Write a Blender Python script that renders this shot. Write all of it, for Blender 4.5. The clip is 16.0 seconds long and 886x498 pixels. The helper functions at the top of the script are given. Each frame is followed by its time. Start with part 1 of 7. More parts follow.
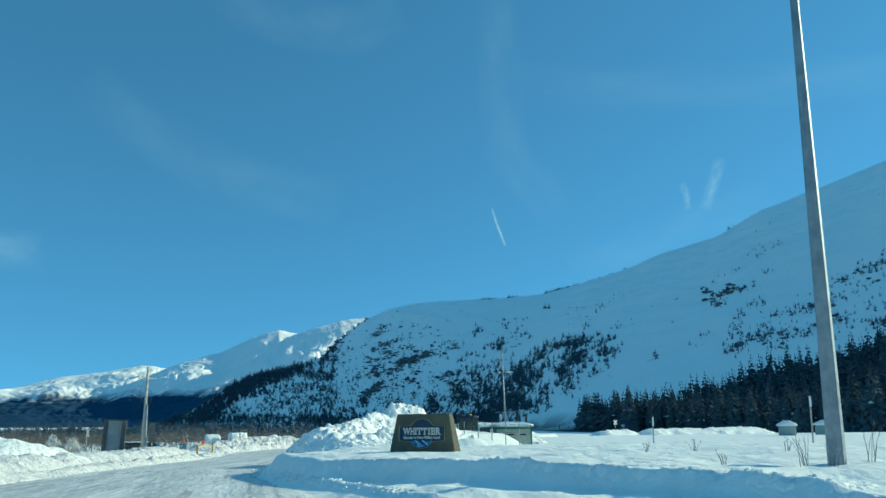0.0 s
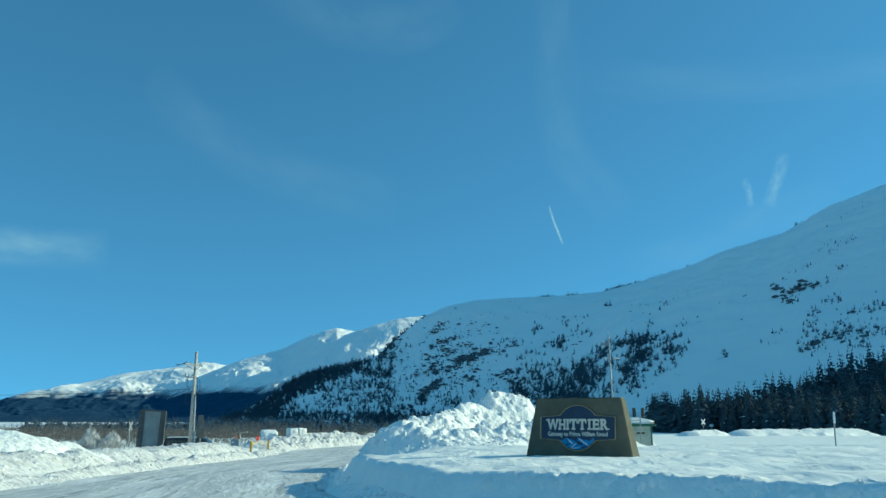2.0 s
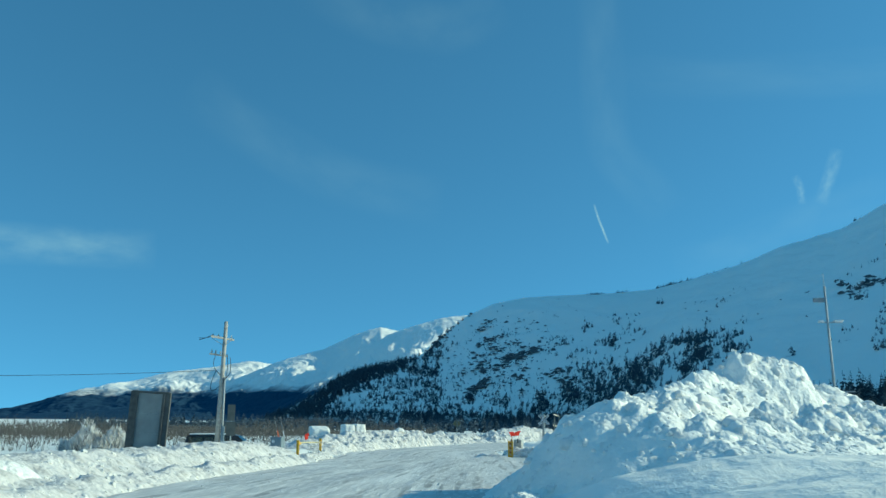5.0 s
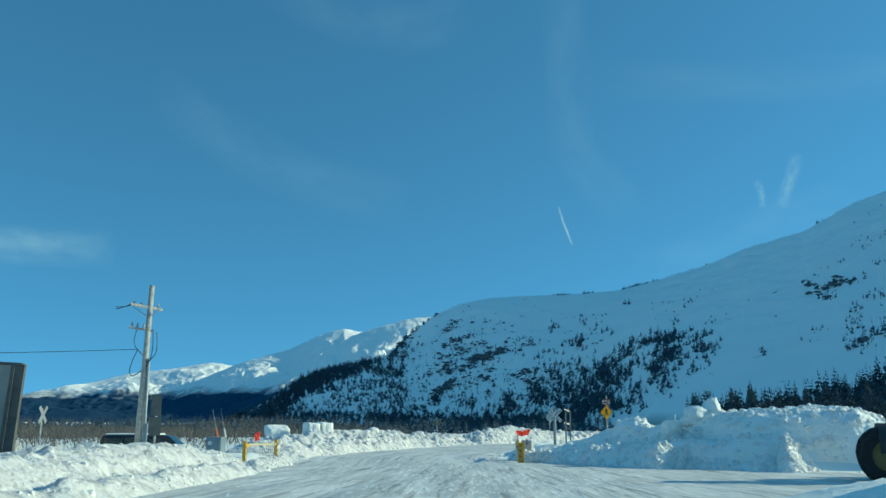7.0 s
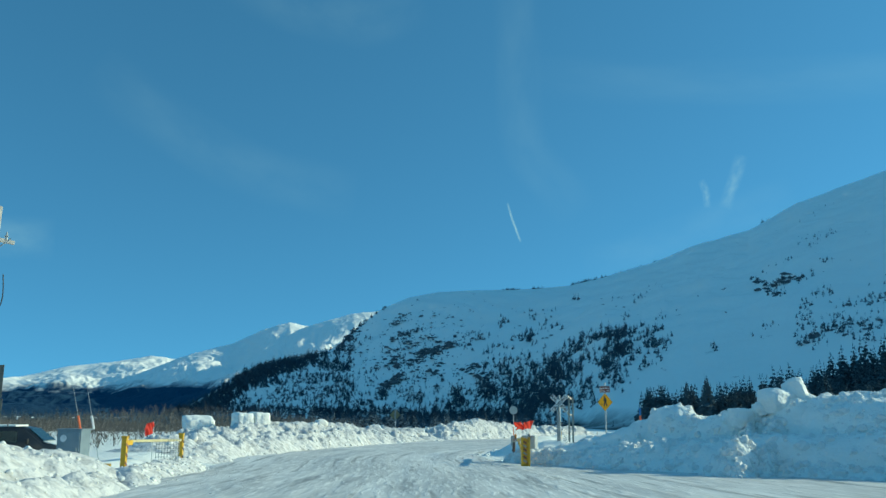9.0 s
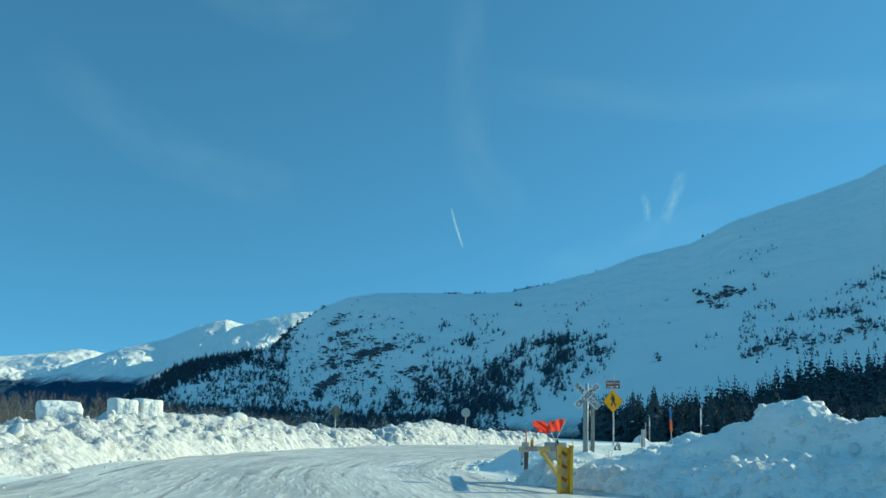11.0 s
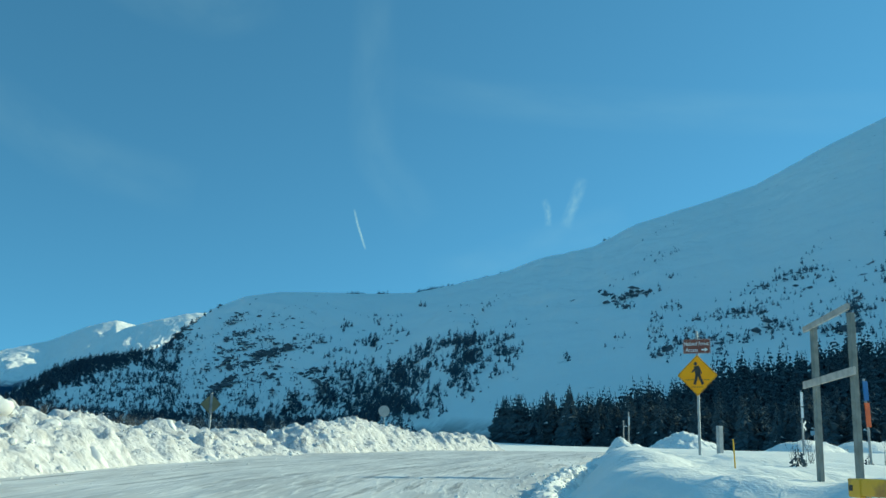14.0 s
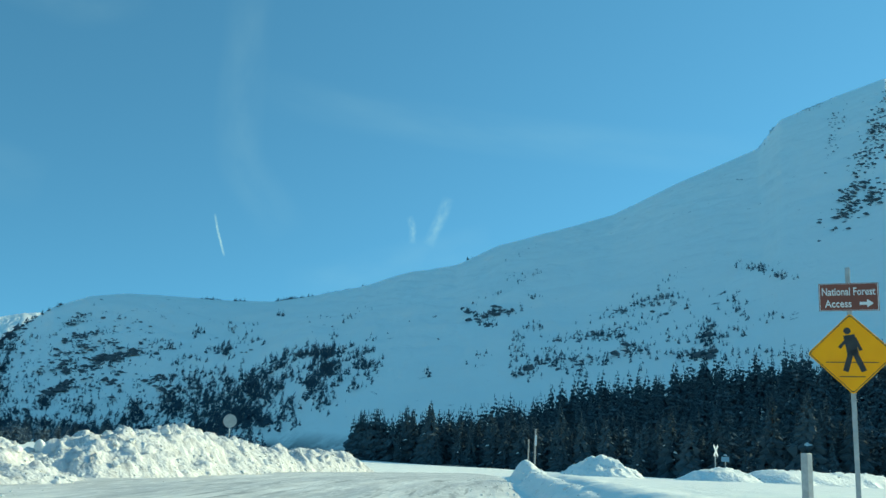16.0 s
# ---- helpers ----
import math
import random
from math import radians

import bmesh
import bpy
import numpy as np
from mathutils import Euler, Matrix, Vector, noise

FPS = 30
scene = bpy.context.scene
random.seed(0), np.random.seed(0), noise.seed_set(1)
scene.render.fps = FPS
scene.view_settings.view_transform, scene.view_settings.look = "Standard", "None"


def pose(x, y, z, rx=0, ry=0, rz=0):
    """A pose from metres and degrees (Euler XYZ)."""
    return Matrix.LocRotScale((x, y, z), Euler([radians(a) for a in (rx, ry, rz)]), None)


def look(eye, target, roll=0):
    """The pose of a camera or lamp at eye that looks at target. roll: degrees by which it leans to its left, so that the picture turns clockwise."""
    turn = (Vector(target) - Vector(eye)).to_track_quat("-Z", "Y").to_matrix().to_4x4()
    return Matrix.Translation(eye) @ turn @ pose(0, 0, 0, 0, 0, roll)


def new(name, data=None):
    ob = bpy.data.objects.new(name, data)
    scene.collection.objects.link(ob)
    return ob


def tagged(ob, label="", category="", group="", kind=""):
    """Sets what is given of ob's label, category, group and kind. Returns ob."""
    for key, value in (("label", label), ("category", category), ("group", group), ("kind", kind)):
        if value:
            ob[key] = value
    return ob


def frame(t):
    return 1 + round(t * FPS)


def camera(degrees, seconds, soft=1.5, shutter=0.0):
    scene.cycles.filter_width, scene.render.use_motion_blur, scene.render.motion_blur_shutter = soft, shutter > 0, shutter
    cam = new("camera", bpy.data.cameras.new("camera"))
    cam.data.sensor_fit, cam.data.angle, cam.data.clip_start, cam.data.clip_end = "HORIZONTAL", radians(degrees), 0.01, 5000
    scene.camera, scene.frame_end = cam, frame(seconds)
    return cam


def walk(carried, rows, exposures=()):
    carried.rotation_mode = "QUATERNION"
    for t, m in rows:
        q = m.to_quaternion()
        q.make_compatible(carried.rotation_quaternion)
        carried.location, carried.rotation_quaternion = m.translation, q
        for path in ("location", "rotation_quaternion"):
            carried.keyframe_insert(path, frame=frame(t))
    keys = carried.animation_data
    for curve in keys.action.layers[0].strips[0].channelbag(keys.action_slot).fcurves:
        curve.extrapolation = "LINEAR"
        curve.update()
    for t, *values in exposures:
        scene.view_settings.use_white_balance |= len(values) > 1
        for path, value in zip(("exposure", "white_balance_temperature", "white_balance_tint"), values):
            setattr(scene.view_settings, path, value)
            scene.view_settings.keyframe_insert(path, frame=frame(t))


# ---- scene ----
cam = camera(53.3, 16.0)
PATH = [
    (0, (-1.606, 4.716, 1.184), (-1.33, 6.659, 1.567), -0.6),
    (0.5, (-1.837, 8.093, 1.148), (-1.594, 10.04, 1.534), -0.6),
    (1, (-2.091, 11.459, 1.106), (-1.879, 13.41, 1.492), -0.5),
    (1.5, (-2.385, 14.739, 0.996), (-2.203, 16.693, 1.382), -0.2),
    (2, (-2.733, 17.836, 0.901), (-2.583, 19.794, 1.282), -0.0),
    (2.5, (-3.189, 21.455, 0.826), (-3.076, 23.414, 1.212), 0.3),
    (3, (-3.605, 25.238, 0.736), (-3.524, 27.199, 1.122), 0.6),
    (3.5, (-4.046, 28.875, 0.683), (-3.994, 30.837, 1.065), 0.4),
    (6, (-6.705, 47.307, 0.2), (-6.648, 49.269, 0.581), 0.5),
    (6.5, (-6.914, 51.198, 0.113), (-6.821, 53.159, 0.495), 0.3),
    (7, (-7.054, 54.797, 0.008), (-6.92, 56.755, 0.394), 0.3),
    (7.5, (-7.213, 58.327, -0.078), (-7.044, 60.282, 0.311), 0.3),
    (8, (-7.311, 62.329, -0.101), (-7.115, 64.282, 0.283), 0.4),
    (8.5, (-7.371, 66.041, -0.175), (-7.149, 67.991, 0.209), 0.7),
    (9, (-7.354, 69.689, -0.308), (-7.103, 71.637, 0.069), 0.5),
    (11.5, (-6.186, 89.695, -0.738), (-5.779, 91.613, -0.342), 2.0),
    (12, (-5.747, 93.573, -0.803), (-5.317, 95.484, -0.399), 1.4),
    (12.5, (-5.315, 97.788, -0.846), (-4.854, 99.692, -0.441), 1.4),
    (13, (-4.827, 101.431, -0.941), (-4.335, 103.329, -0.546), 1.5),
    (13.5, (-4.275, 105.145, -0.998), (-3.734, 107.029, -0.6), 1.6),
    (14, (-3.541, 108.837, -1.015), (-2.947, 110.704, -0.611), 1.7),
    (14.5, (-2.662, 112.411, -1.032), (-2.02, 114.259, -0.62), 1.8),
    (15, (-1.649, 116.271, -0.988), (-0.949, 118.096, -0.566), 2.0),
    (15.5, (-0.48, 120.269, -0.972), (0.297, 122.058, -0.532), 2.8),
    (16, (0.631, 123.79, -0.949), (1.506, 125.531, -0.498), 3.1),
]
walk(cam, [(t, look(eye, target, roll)) for t, eye, target, roll in PATH],
     exposures=[(0, 0.58, 5960, -43), (2.5, 0.54, 5960, -43), (7, 0.46, 6000, -43), (9.5, 0.48, 6040, -43), (11.5, 0.62, 6310, -43), (14.5, 0.60, 6540, -43), (16, 0.82, 6900, -43)])
# ---------------------------------------------------------------- sky and sun
SUN_AZ, SUN_EL = 85.0, 22.0          # clockwise from +y, above the horizon
world = bpy.data.worlds.new("sky")
world.use_nodes = True
scene.world = world
wn = world.node_tree
sky = wn.nodes.new("ShaderNodeTexSky")
sky.sky_type = "NISHITA"
sky.sun_disc = False
sky.sun_elevation = radians(SUN_EL)
sky.sun_rotation = radians(SUN_AZ)
sky.altitude = 4000.0
sky.air_density = 1.0
sky.dust_density = 0.8
sky.ozone_density = 5.0
bg = wn.nodes["Background"]
bg.inputs["Strength"].default_value = 0.15
# the blue hardly changes from just above the horizon; overhead brightened to fill shade
sky_way = wn.nodes.new("ShaderNodeTexCoord")
sky_parts = wn.nodes.new("ShaderNodeSeparateXYZ")
sky_flat = wn.nodes.new("ShaderNodeVectorMath")
sky_flat.operation = "MULTIPLY"
sky_flat.inputs[1].default_value = (1, 1, 0)
sky_round = wn.nodes.new("ShaderNodeVectorMath")
sky_round.operation = "NORMALIZE"
sky_rise = wn.nodes.new("ShaderNodeMapRange")
sky_rise.inputs["From Min"].default_value, sky_rise.inputs["From Max"].default_value = 0.0, 0.52
sky_rise.inputs["To Min"].default_value, sky_rise.inputs["To Max"].default_value = 0.18, 0.70
sky_up = wn.nodes.new("ShaderNodeCombineXYZ")
sky_sum = wn.nodes.new("ShaderNodeVectorMath")
sky_unit = wn.nodes.new("ShaderNodeVectorMath")
sky_unit.operation = "NORMALIZE"
sky_blue = wn.nodes.new("ShaderNodeHueSaturation")
sky_blue.inputs["Saturation"].default_value = 0.995
wn.links.new(sky_way.outputs["Generated"], sky_parts.inputs["Vector"])
wn.links.new(sky_way.outputs["Generated"], sky_flat.inputs[0])
wn.links.new(sky_flat.outputs["Vector"], sky_round.inputs[0])
wn.links.new(sky_parts.outputs["Z"], sky_rise.inputs["Value"])
wn.links.new(sky_rise.outputs["Result"], sky_up.inputs["Z"])
wn.links.new(sky_round.outputs["Vector"], sky_sum.inputs[0])
wn.links.new(sky_up.outputs["Vector"], sky_sum.inputs[1])
wn.links.new(sky_sum.outputs["Vector"], sky_unit.inputs[0])
wn.links.new(sky_unit.outputs["Vector"], sky.inputs["Vector"])
wn.links.new(sky.outputs[0], sky_blue.inputs["Color"])
wn.links.new(sky_blue.outputs["Color"], bg.inputs["Color"])

sun_data = bpy.data.lights.new("sun", "SUN")
sun_data.energy = 3.15
sun_data.angle = radians(0.53)
sun_data.color = (1.0, 0.775, 0.70)
sun = new("sun", sun_data)
sun_way = Vector((math.sin(radians(SUN_AZ)) * math.cos(radians(SUN_EL)),
                  math.cos(radians(SUN_AZ)) * math.cos(radians(SUN_EL)), math.sin(radians(SUN_EL))))
sun.matrix_world = look(sun_way * 50, (0, 0, 0))

# ---------------------------------------------------------------- materials
def material(name, color, rough=0.6, metal=0.0, second=None, scale=4.0, bump=0.0, bump_scale=20.0, detail=6.0,
             spread=(0.35, 0.65), per_object=0.0):
    m = bpy.data.materials.new(name)
    m.use_nodes = True
    nt = m.node_tree
    bsdf = nt.nodes["Principled BSDF"]
    bsdf.inputs["Roughness"].default_value = rough
    bsdf.inputs["Metallic"].default_value = metal
    bsdf.inputs["Base Color"].default_value = (*color, 1)
    tc = nt.nodes.new("ShaderNodeTexCoord")
    if second:
        n = nt.nodes.new("ShaderNodeTexNoise")
        n.inputs["Scale"].default_value = scale
        n.inputs["Detail"].default_value = detail
        nt.links.new(tc.outputs["Object"], n.inputs["Vector"])
        r = nt.nodes.new("ShaderNodeMapRange")
        r.inputs["From Min"].default_value, r.inputs["From Max"].default_value = spread
        nt.links.new(n.outputs["Fac"], r.inputs["Value"])
        mix = nt.nodes.new("ShaderNodeMix")
        mix.data_type = "RGBA"
        mix.inputs["A"].default_value = (*color, 1)
        mix.inputs["B"].default_value = (*second, 1)
        nt.links.new(r.outputs["Result"], mix.inputs["Factor"])
        out = mix.outputs["Result"]
        if per_object:
            oi = nt.nodes.new("ShaderNodeObjectInfo")
            mr = nt.nodes.new("ShaderNodeMapRange")
            mr.inputs["To Min"].default_value, mr.inputs["To Max"].default_value = 1 - per_object, 1.0
            nt.links.new(oi.outputs["Random"], mr.inputs["Value"])
            hs = nt.nodes.new("ShaderNodeHueSaturation")
            nt.links.new(mr.outputs["Result"], hs.inputs["Value"])
            nt.links.new(out, hs.inputs["Color"])
            out = hs.outputs["Color"]
        nt.links.new(out, bsdf.inputs["Base Color"])
    if bump:
        n2 = nt.nodes.new("ShaderNodeTexNoise")
        n2.inputs["Scale"].default_value = bump_scale
        n2.inputs["Detail"].default_value = 8
        nt.links.new(tc.outputs["Object"], n2.inputs["Vector"])
        b = nt.nodes.new("ShaderNodeBump")
        b.inputs["Strength"].default_value = 1.0
        b.inputs["Distance"].default_value = bump
        nt.links.new(n2.outputs["Fac"], b.inputs["Height"])
        nt.links.new(b.outputs["Normal"], bsdf.inputs["Normal"])
    return m


def add_bump(m, scale, distance, stretch=(1, 1, 1), detail=8.0):
    """Chains another relief before the one that a material has."""
    nt = m.node_tree
    bsdf = nt.nodes["Principled BSDF"]
    tc = nt.nodes.new("ShaderNodeTexCoord")
    mp = nt.nodes.new("ShaderNodeMapping")
    mp.inputs["Scale"].default_value = stretch
    nt.links.new(tc.outputs["Object"], mp.inputs["Vector"])
    n = nt.nodes.new("ShaderNodeTexNoise")
    n.inputs["Scale"].default_value = scale
    n.inputs["Detail"].default_value = detail
    nt.links.new(mp.outputs["Vector"], n.inputs["Vector"])
    b = nt.nodes.new("ShaderNodeBump")
    b.inputs["Distance"].default_value = distance
    nt.links.new(n.outputs["Fac"], b.inputs["Height"])
    links = [l for l in nt.links if l.to_node == bsdf and l.to_socket.name == "Normal"]
    if links:
        nt.links.new(links[0].from_socket, b.inputs["Normal"])
    nt.links.new(b.outputs["Normal"], bsdf.inputs["Normal"])
    return m


SNOW = material("snow", (0.97, 0.945, 0.87), 0.65, second=(0.92, 0.895, 0.82), scale=0.6, bump=0.05, bump_scale=3.0)
add_bump(SNOW, 0.7, 0.25, (1.0, 0.35, 1.0))
add_bump(SNOW, 25.0, 0.012)
def add_crumbs(m, scale, distance):
    """Chains the relief of packed crumbs before what a material has."""
    nt = m.node_tree
    bsdf = nt.nodes["Principled BSDF"]
    tc = nt.nodes.new("ShaderNodeTexCoord")
    warp = nt.nodes.new("ShaderNodeTexNoise")
    warp.inputs["Scale"].default_value = scale * 0.8
    mixed = nt.nodes.new("ShaderNodeVectorMath")
    mixed.operation = "MULTIPLY_ADD"
    mixed.inputs[1].default_value = (0.5 / scale,) * 3
    nt.links.new(tc.outputs["Object"], warp.inputs["Vector"])
    nt.links.new(warp.outputs["Color"], mixed.inputs[0])
    nt.links.new(tc.outputs["Object"], mixed.inputs[2])
    cell = nt.nodes.new("ShaderNodeTexVoronoi")
    cell.inputs["Scale"].default_value = scale
    cell.inputs["Randomness"].default_value = 1.0
    nt.links.new(mixed.outputs["Vector"], cell.inputs["Vector"])
    b = nt.nodes.new("ShaderNodeBump")
    b.invert = True
    b.inputs["Distance"].default_value = distance
    nt.links.new(cell.outputs["Distance"], b.inputs["Height"])
    links = [l for l in nt.links if l.to_node == bsdf and l.to_socket.name == "Normal"]
    if links:
        nt.links.new(links[0].from_socket, b.inputs["Normal"])
    nt.links.new(b.outputs["Normal"], bsdf.inputs["Normal"])
    return m


PILE = material("piled_snow", (0.96, 0.93, 0.86), 0.7, second=(0.89, 0.86, 0.79), scale=1.6, bump=0.055, bump_scale=5.0,
                spread=(0.5, 0.8))
# Real dirt, also toned down to dim sunlit banks; dark blotches suggest shaded hollows.
DIRTY_DIMMED = material("dirty_dimmed_snow", (0.75, 0.72, 0.685), 0.75, second=(0.47, 0.45, 0.425), scale=2.6, bump=0.055, bump_scale=5.0,
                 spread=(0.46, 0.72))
for m in (PILE, DIRTY_DIMMED):
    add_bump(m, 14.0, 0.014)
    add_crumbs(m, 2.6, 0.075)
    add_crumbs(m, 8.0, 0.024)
CHUNK = material("snow_lump", (0.87, 0.84, 0.79), 0.75, second=(0.76, 0.735, 0.69), scale=2.0)
# granular snow scatters light and has hardly any gloss
for m in (SNOW, PILE, DIRTY_DIMMED, CHUNK):
    m.node_tree.nodes["Principled BSDF"].inputs["Specular IOR Level"].default_value = 0.08


def road_material():
    m = bpy.data.materials.new("packed_snow_and_ice")
    m.use_nodes = True
    nt = m.node_tree
    bsdf = nt.nodes["Principled BSDF"]
    uv = nt.nodes.new("ShaderNodeUVMap")
    layers = []
    for sx, sy, sc, lo, hi in ((0.55, 0.035, 1.3, 0.38, 0.68), (1.5, 0.06, 1.9, 0.54, 0.64), (0.45, 0.12, 1.4, 0.40, 0.64), (2.2, 0.35, 2.0, 0.48, 0.66)):
        mp = nt.nodes.new("ShaderNodeMapping")
        mp.inputs["Scale"].default_value = (sx, sy, 1)
        nt.links.new(uv.outputs["UV"], mp.inputs["Vector"])
        n = nt.nodes.new("ShaderNodeTexNoise")
        n.inputs["Scale"].default_value = sc
        n.inputs["Detail"].default_value = 7
        n.inputs["Distortion"].default_value = 0.4
        nt.links.new(mp.outputs["Vector"], n.inputs["Vector"])
        r = nt.nodes.new("ShaderNodeMapRange")
        r.inputs["From Min"].default_value, r.inputs["From Max"].default_value = lo, hi
        nt.links.new(n.outputs["Fac"], r.inputs["Value"])
        layers.append(r.outputs["Result"])
    cols = ((0.86, 0.825, 0.77), (0.50, 0.475, 0.44), (0.16, 0.152, 0.14), (0.54, 0.515, 0.48), (0.93, 0.895, 0.84))
    prev = None
    for fac, col, amt in zip(layers, cols[1:], (0.85, 0.65, 0.72, 0.55)):
        mix = nt.nodes.new("ShaderNodeMix")
        mix.data_type = "RGBA"
        if prev is None:
            mix.inputs["A"].default_value = (*cols[0], 1)
        else:
            nt.links.new(prev, mix.inputs["A"])
        mix.inputs["B"].default_value = (*col, 1)
        mul = nt.nodes.new("ShaderNodeMath")
        mul.operation = "MULTIPLY"
        mul.inputs[1].default_value = amt
        nt.links.new(fac, mul.inputs[0])
        nt.links.new(mul.outputs[0], mix.inputs["Factor"])
        prev = mix.outputs["Result"]
    nt.links.new(prev, bsdf.inputs["Base Color"])
    rr = nt.nodes.new("ShaderNodeMapRange")
    rr.inputs["To Min"].default_value, rr.inputs["To Max"].default_value = 0.8, 0.5
    bsdf.inputs["Specular IOR Level"].default_value = 0.15
    nt.links.new(layers[0], rr.inputs["Value"])
    nt.links.new(rr.outputs["Result"], bsdf.inputs["Roughness"])
    b = nt.nodes.new("ShaderNodeBump")
    b.inputs["Distance"].default_value = 0.03
    nt.links.new(layers[0], b.inputs["Height"])
    fine = nt.nodes.new("ShaderNodeBump")
    fine.inputs["Distance"].default_value = 0.012
    nt.links.new(layers[3], fine.inputs["Height"])
    nt.links.new(fine.outputs["Normal"], b.inputs["Normal"])
    nt.links.new(b.outputs["Normal"], bsdf.inputs["Normal"])
    return m


ROAD = road_material()


def mountain_material(name, tree_lo, tree_hi, forest, rock_amount, steepness):
    """Snow with rock showing on steep faces, and a band of woods below the tree line (heights in metres)."""
    m = bpy.data.materials.new(name)
    m.use_nodes = True
    nt = m.node_tree
    bsdf = nt.nodes["Principled BSDF"]
    bsdf.inputs["Roughness"].default_value = 0.9
    bsdf.inputs["Specular IOR Level"].default_value = 0.05
    tc = nt.nodes.new("ShaderNodeTexCoord")
    geo = nt.nodes.new("ShaderNodeNewGeometry")
    sep = nt.nodes.new("ShaderNodeSeparateXYZ")
    nt.links.new(tc.outputs["Object"], sep.inputs["Vector"])
    sepn = nt.nodes.new("ShaderNodeSeparateXYZ")
    nt.links.new(geo.outputs["Normal"], sepn.inputs["Vector"])

    def noise_at(scale, detail=8.0, rough=0.6):
        n = nt.nodes.new("ShaderNodeTexNoise")
        n.inputs["Scale"].default_value = scale
        n.inputs["Detail"].default_value = detail
        n.inputs["Roughness"].default_value = rough
        nt.links.new(tc.outputs["Object"], n.inputs["Vector"])
        return n.outputs["Fac"]

    def ranged(value, lo, hi, a=0.0, b=1.0):
        r = nt.nodes.new("ShaderNodeMapRange")
        r.inputs["From Min"].default_value, r.inputs["From Max"].default_value = lo, hi
        r.inputs["To Min"].default_value, r.inputs["To Max"].default_value = a, b
        nt.links.new(value, r.inputs["Value"])
        return r.outputs["Result"]

    def calc(op, a, b):
        k = nt.nodes.new("ShaderNodeMath")
        k.operation = op
        for n, v in enumerate((a, b)):
            if isinstance(v, (int, float)):
                k.inputs[n].default_value = v
            else:
                nt.links.new(v, k.inputs[n])
        return k.outputs[0]

    def blend(a, b, fac):
        k = nt.nodes.new("ShaderNodeMix")
        k.data_type = "RGBA"
        for s, v in (("A", a), ("B", b)):
            if isinstance(v, tuple):
                k.inputs[s].default_value = (*v, 1)
            else:
                nt.links.new(v, k.inputs[s])
        nt.links.new(fac, k.inputs["Factor"])
        return k.outputs["Result"]

    snow = blend((0.98, 0.945, 0.87), (0.95, 0.915, 0.845), ranged(noise_at(0.02), 0.35, 0.7))
    rock = ranged(noise_at(0.07, 10, 0.7), 0.60 - rock_amount, 0.66 - rock_amount)
    steep = ranged(sepn.outputs["Z"], *steepness)
    col = blend(snow, (0.09, 0.09, 0.095), calc("MULTIPLY", rock, steep))
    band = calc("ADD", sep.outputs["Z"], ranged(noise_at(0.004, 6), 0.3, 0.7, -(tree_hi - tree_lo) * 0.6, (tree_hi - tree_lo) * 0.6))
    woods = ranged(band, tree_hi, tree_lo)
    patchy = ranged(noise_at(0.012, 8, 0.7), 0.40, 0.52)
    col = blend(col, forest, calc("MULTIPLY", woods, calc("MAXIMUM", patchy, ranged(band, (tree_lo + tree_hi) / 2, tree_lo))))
    nt.links.new(col, bsdf.inputs["Base Color"])
    b = nt.nodes.new("ShaderNodeBump")
    b.inputs["Distance"].default_value = 4.0
    nt.links.new(noise_at(0.03, 10), b.inputs["Height"])
    nt.links.new(b.outputs["Normal"], bsdf.inputs["Normal"])
    return m

# ---------------------------------------------------------------- the land
def smooth(a, b, v):
    k = np.clip((v - a) / (b - a), 0, 1)
    return k * k * (3 - 2 * k)


def hashed(i, j, seed):
    k = (np.asarray(i, np.int64) * 374761393 + np.asarray(j, np.int64) * 668265263 + seed * 144665077) & 0x7FFFFFFF
    k = ((k ^ (k >> 13)) * 1274126177) & 0x7FFFFFFF
    return ((k ^ (k >> 16)) & 0xFFFFF) / float(0xFFFFF)


def value_noise(x, y, seed=0):
    """Smooth noise from 0 to 1 over arrays."""
    i, j = np.floor(x).astype(np.int64), np.floor(y).astype(np.int64)
    u, v = x - i, y - j
    u, v = u * u * (3 - 2 * u), v * v * (3 - 2 * v)
    a, b = hashed(i, j, seed), hashed(i + 1, j, seed)
    c, d = hashed(i, j + 1, seed), hashed(i + 1, j + 1, seed)
    return (a * (1 - u) + b * u) * (1 - v) + (c * (1 - u) + d * u) * v


def fractal(x, y, seed=0, octaves=5, gain=0.5):
    total, amp, norm = 0.0, 1.0, 0.0
    for n in range(octaves):
        total = total + amp * (value_noise(x * 2**n + 17.3 * n, y * 2**n - 9.1 * n, seed + n) - 0.5)
        norm += amp
        amp *= gain
    return total / norm * 2


def grid_object(name, X, Y, Z, mat, uv=None):
    """A sheet of quads from arrays of one shape."""
    rows, cols = X.shape
    mesh = bpy.data.meshes.new(name)
    idx = np.arange(rows * cols).reshape(rows, cols)
    quads = np.stack([idx[:-1, :-1], idx[:-1, 1:], idx[1:, 1:], idx[1:, :-1]], -1).reshape(-1, 4)
    mesh.from_pydata(np.stack([X, Y, Z], -1).reshape(-1, 3).tolist(), [], quads.tolist())
    mesh.polygons.foreach_set("use_smooth", np.ones(len(mesh.polygons), bool))
    if uv is not None:
        lay = mesh.uv_layers.new(name="UVMap")
        lay.data.foreach_set("uv", np.stack(uv, -1).reshape(-1, 2)[quads.ravel()].ravel())
    mesh.materials.append(mat)
    mesh.update()
    return new(name, mesh)


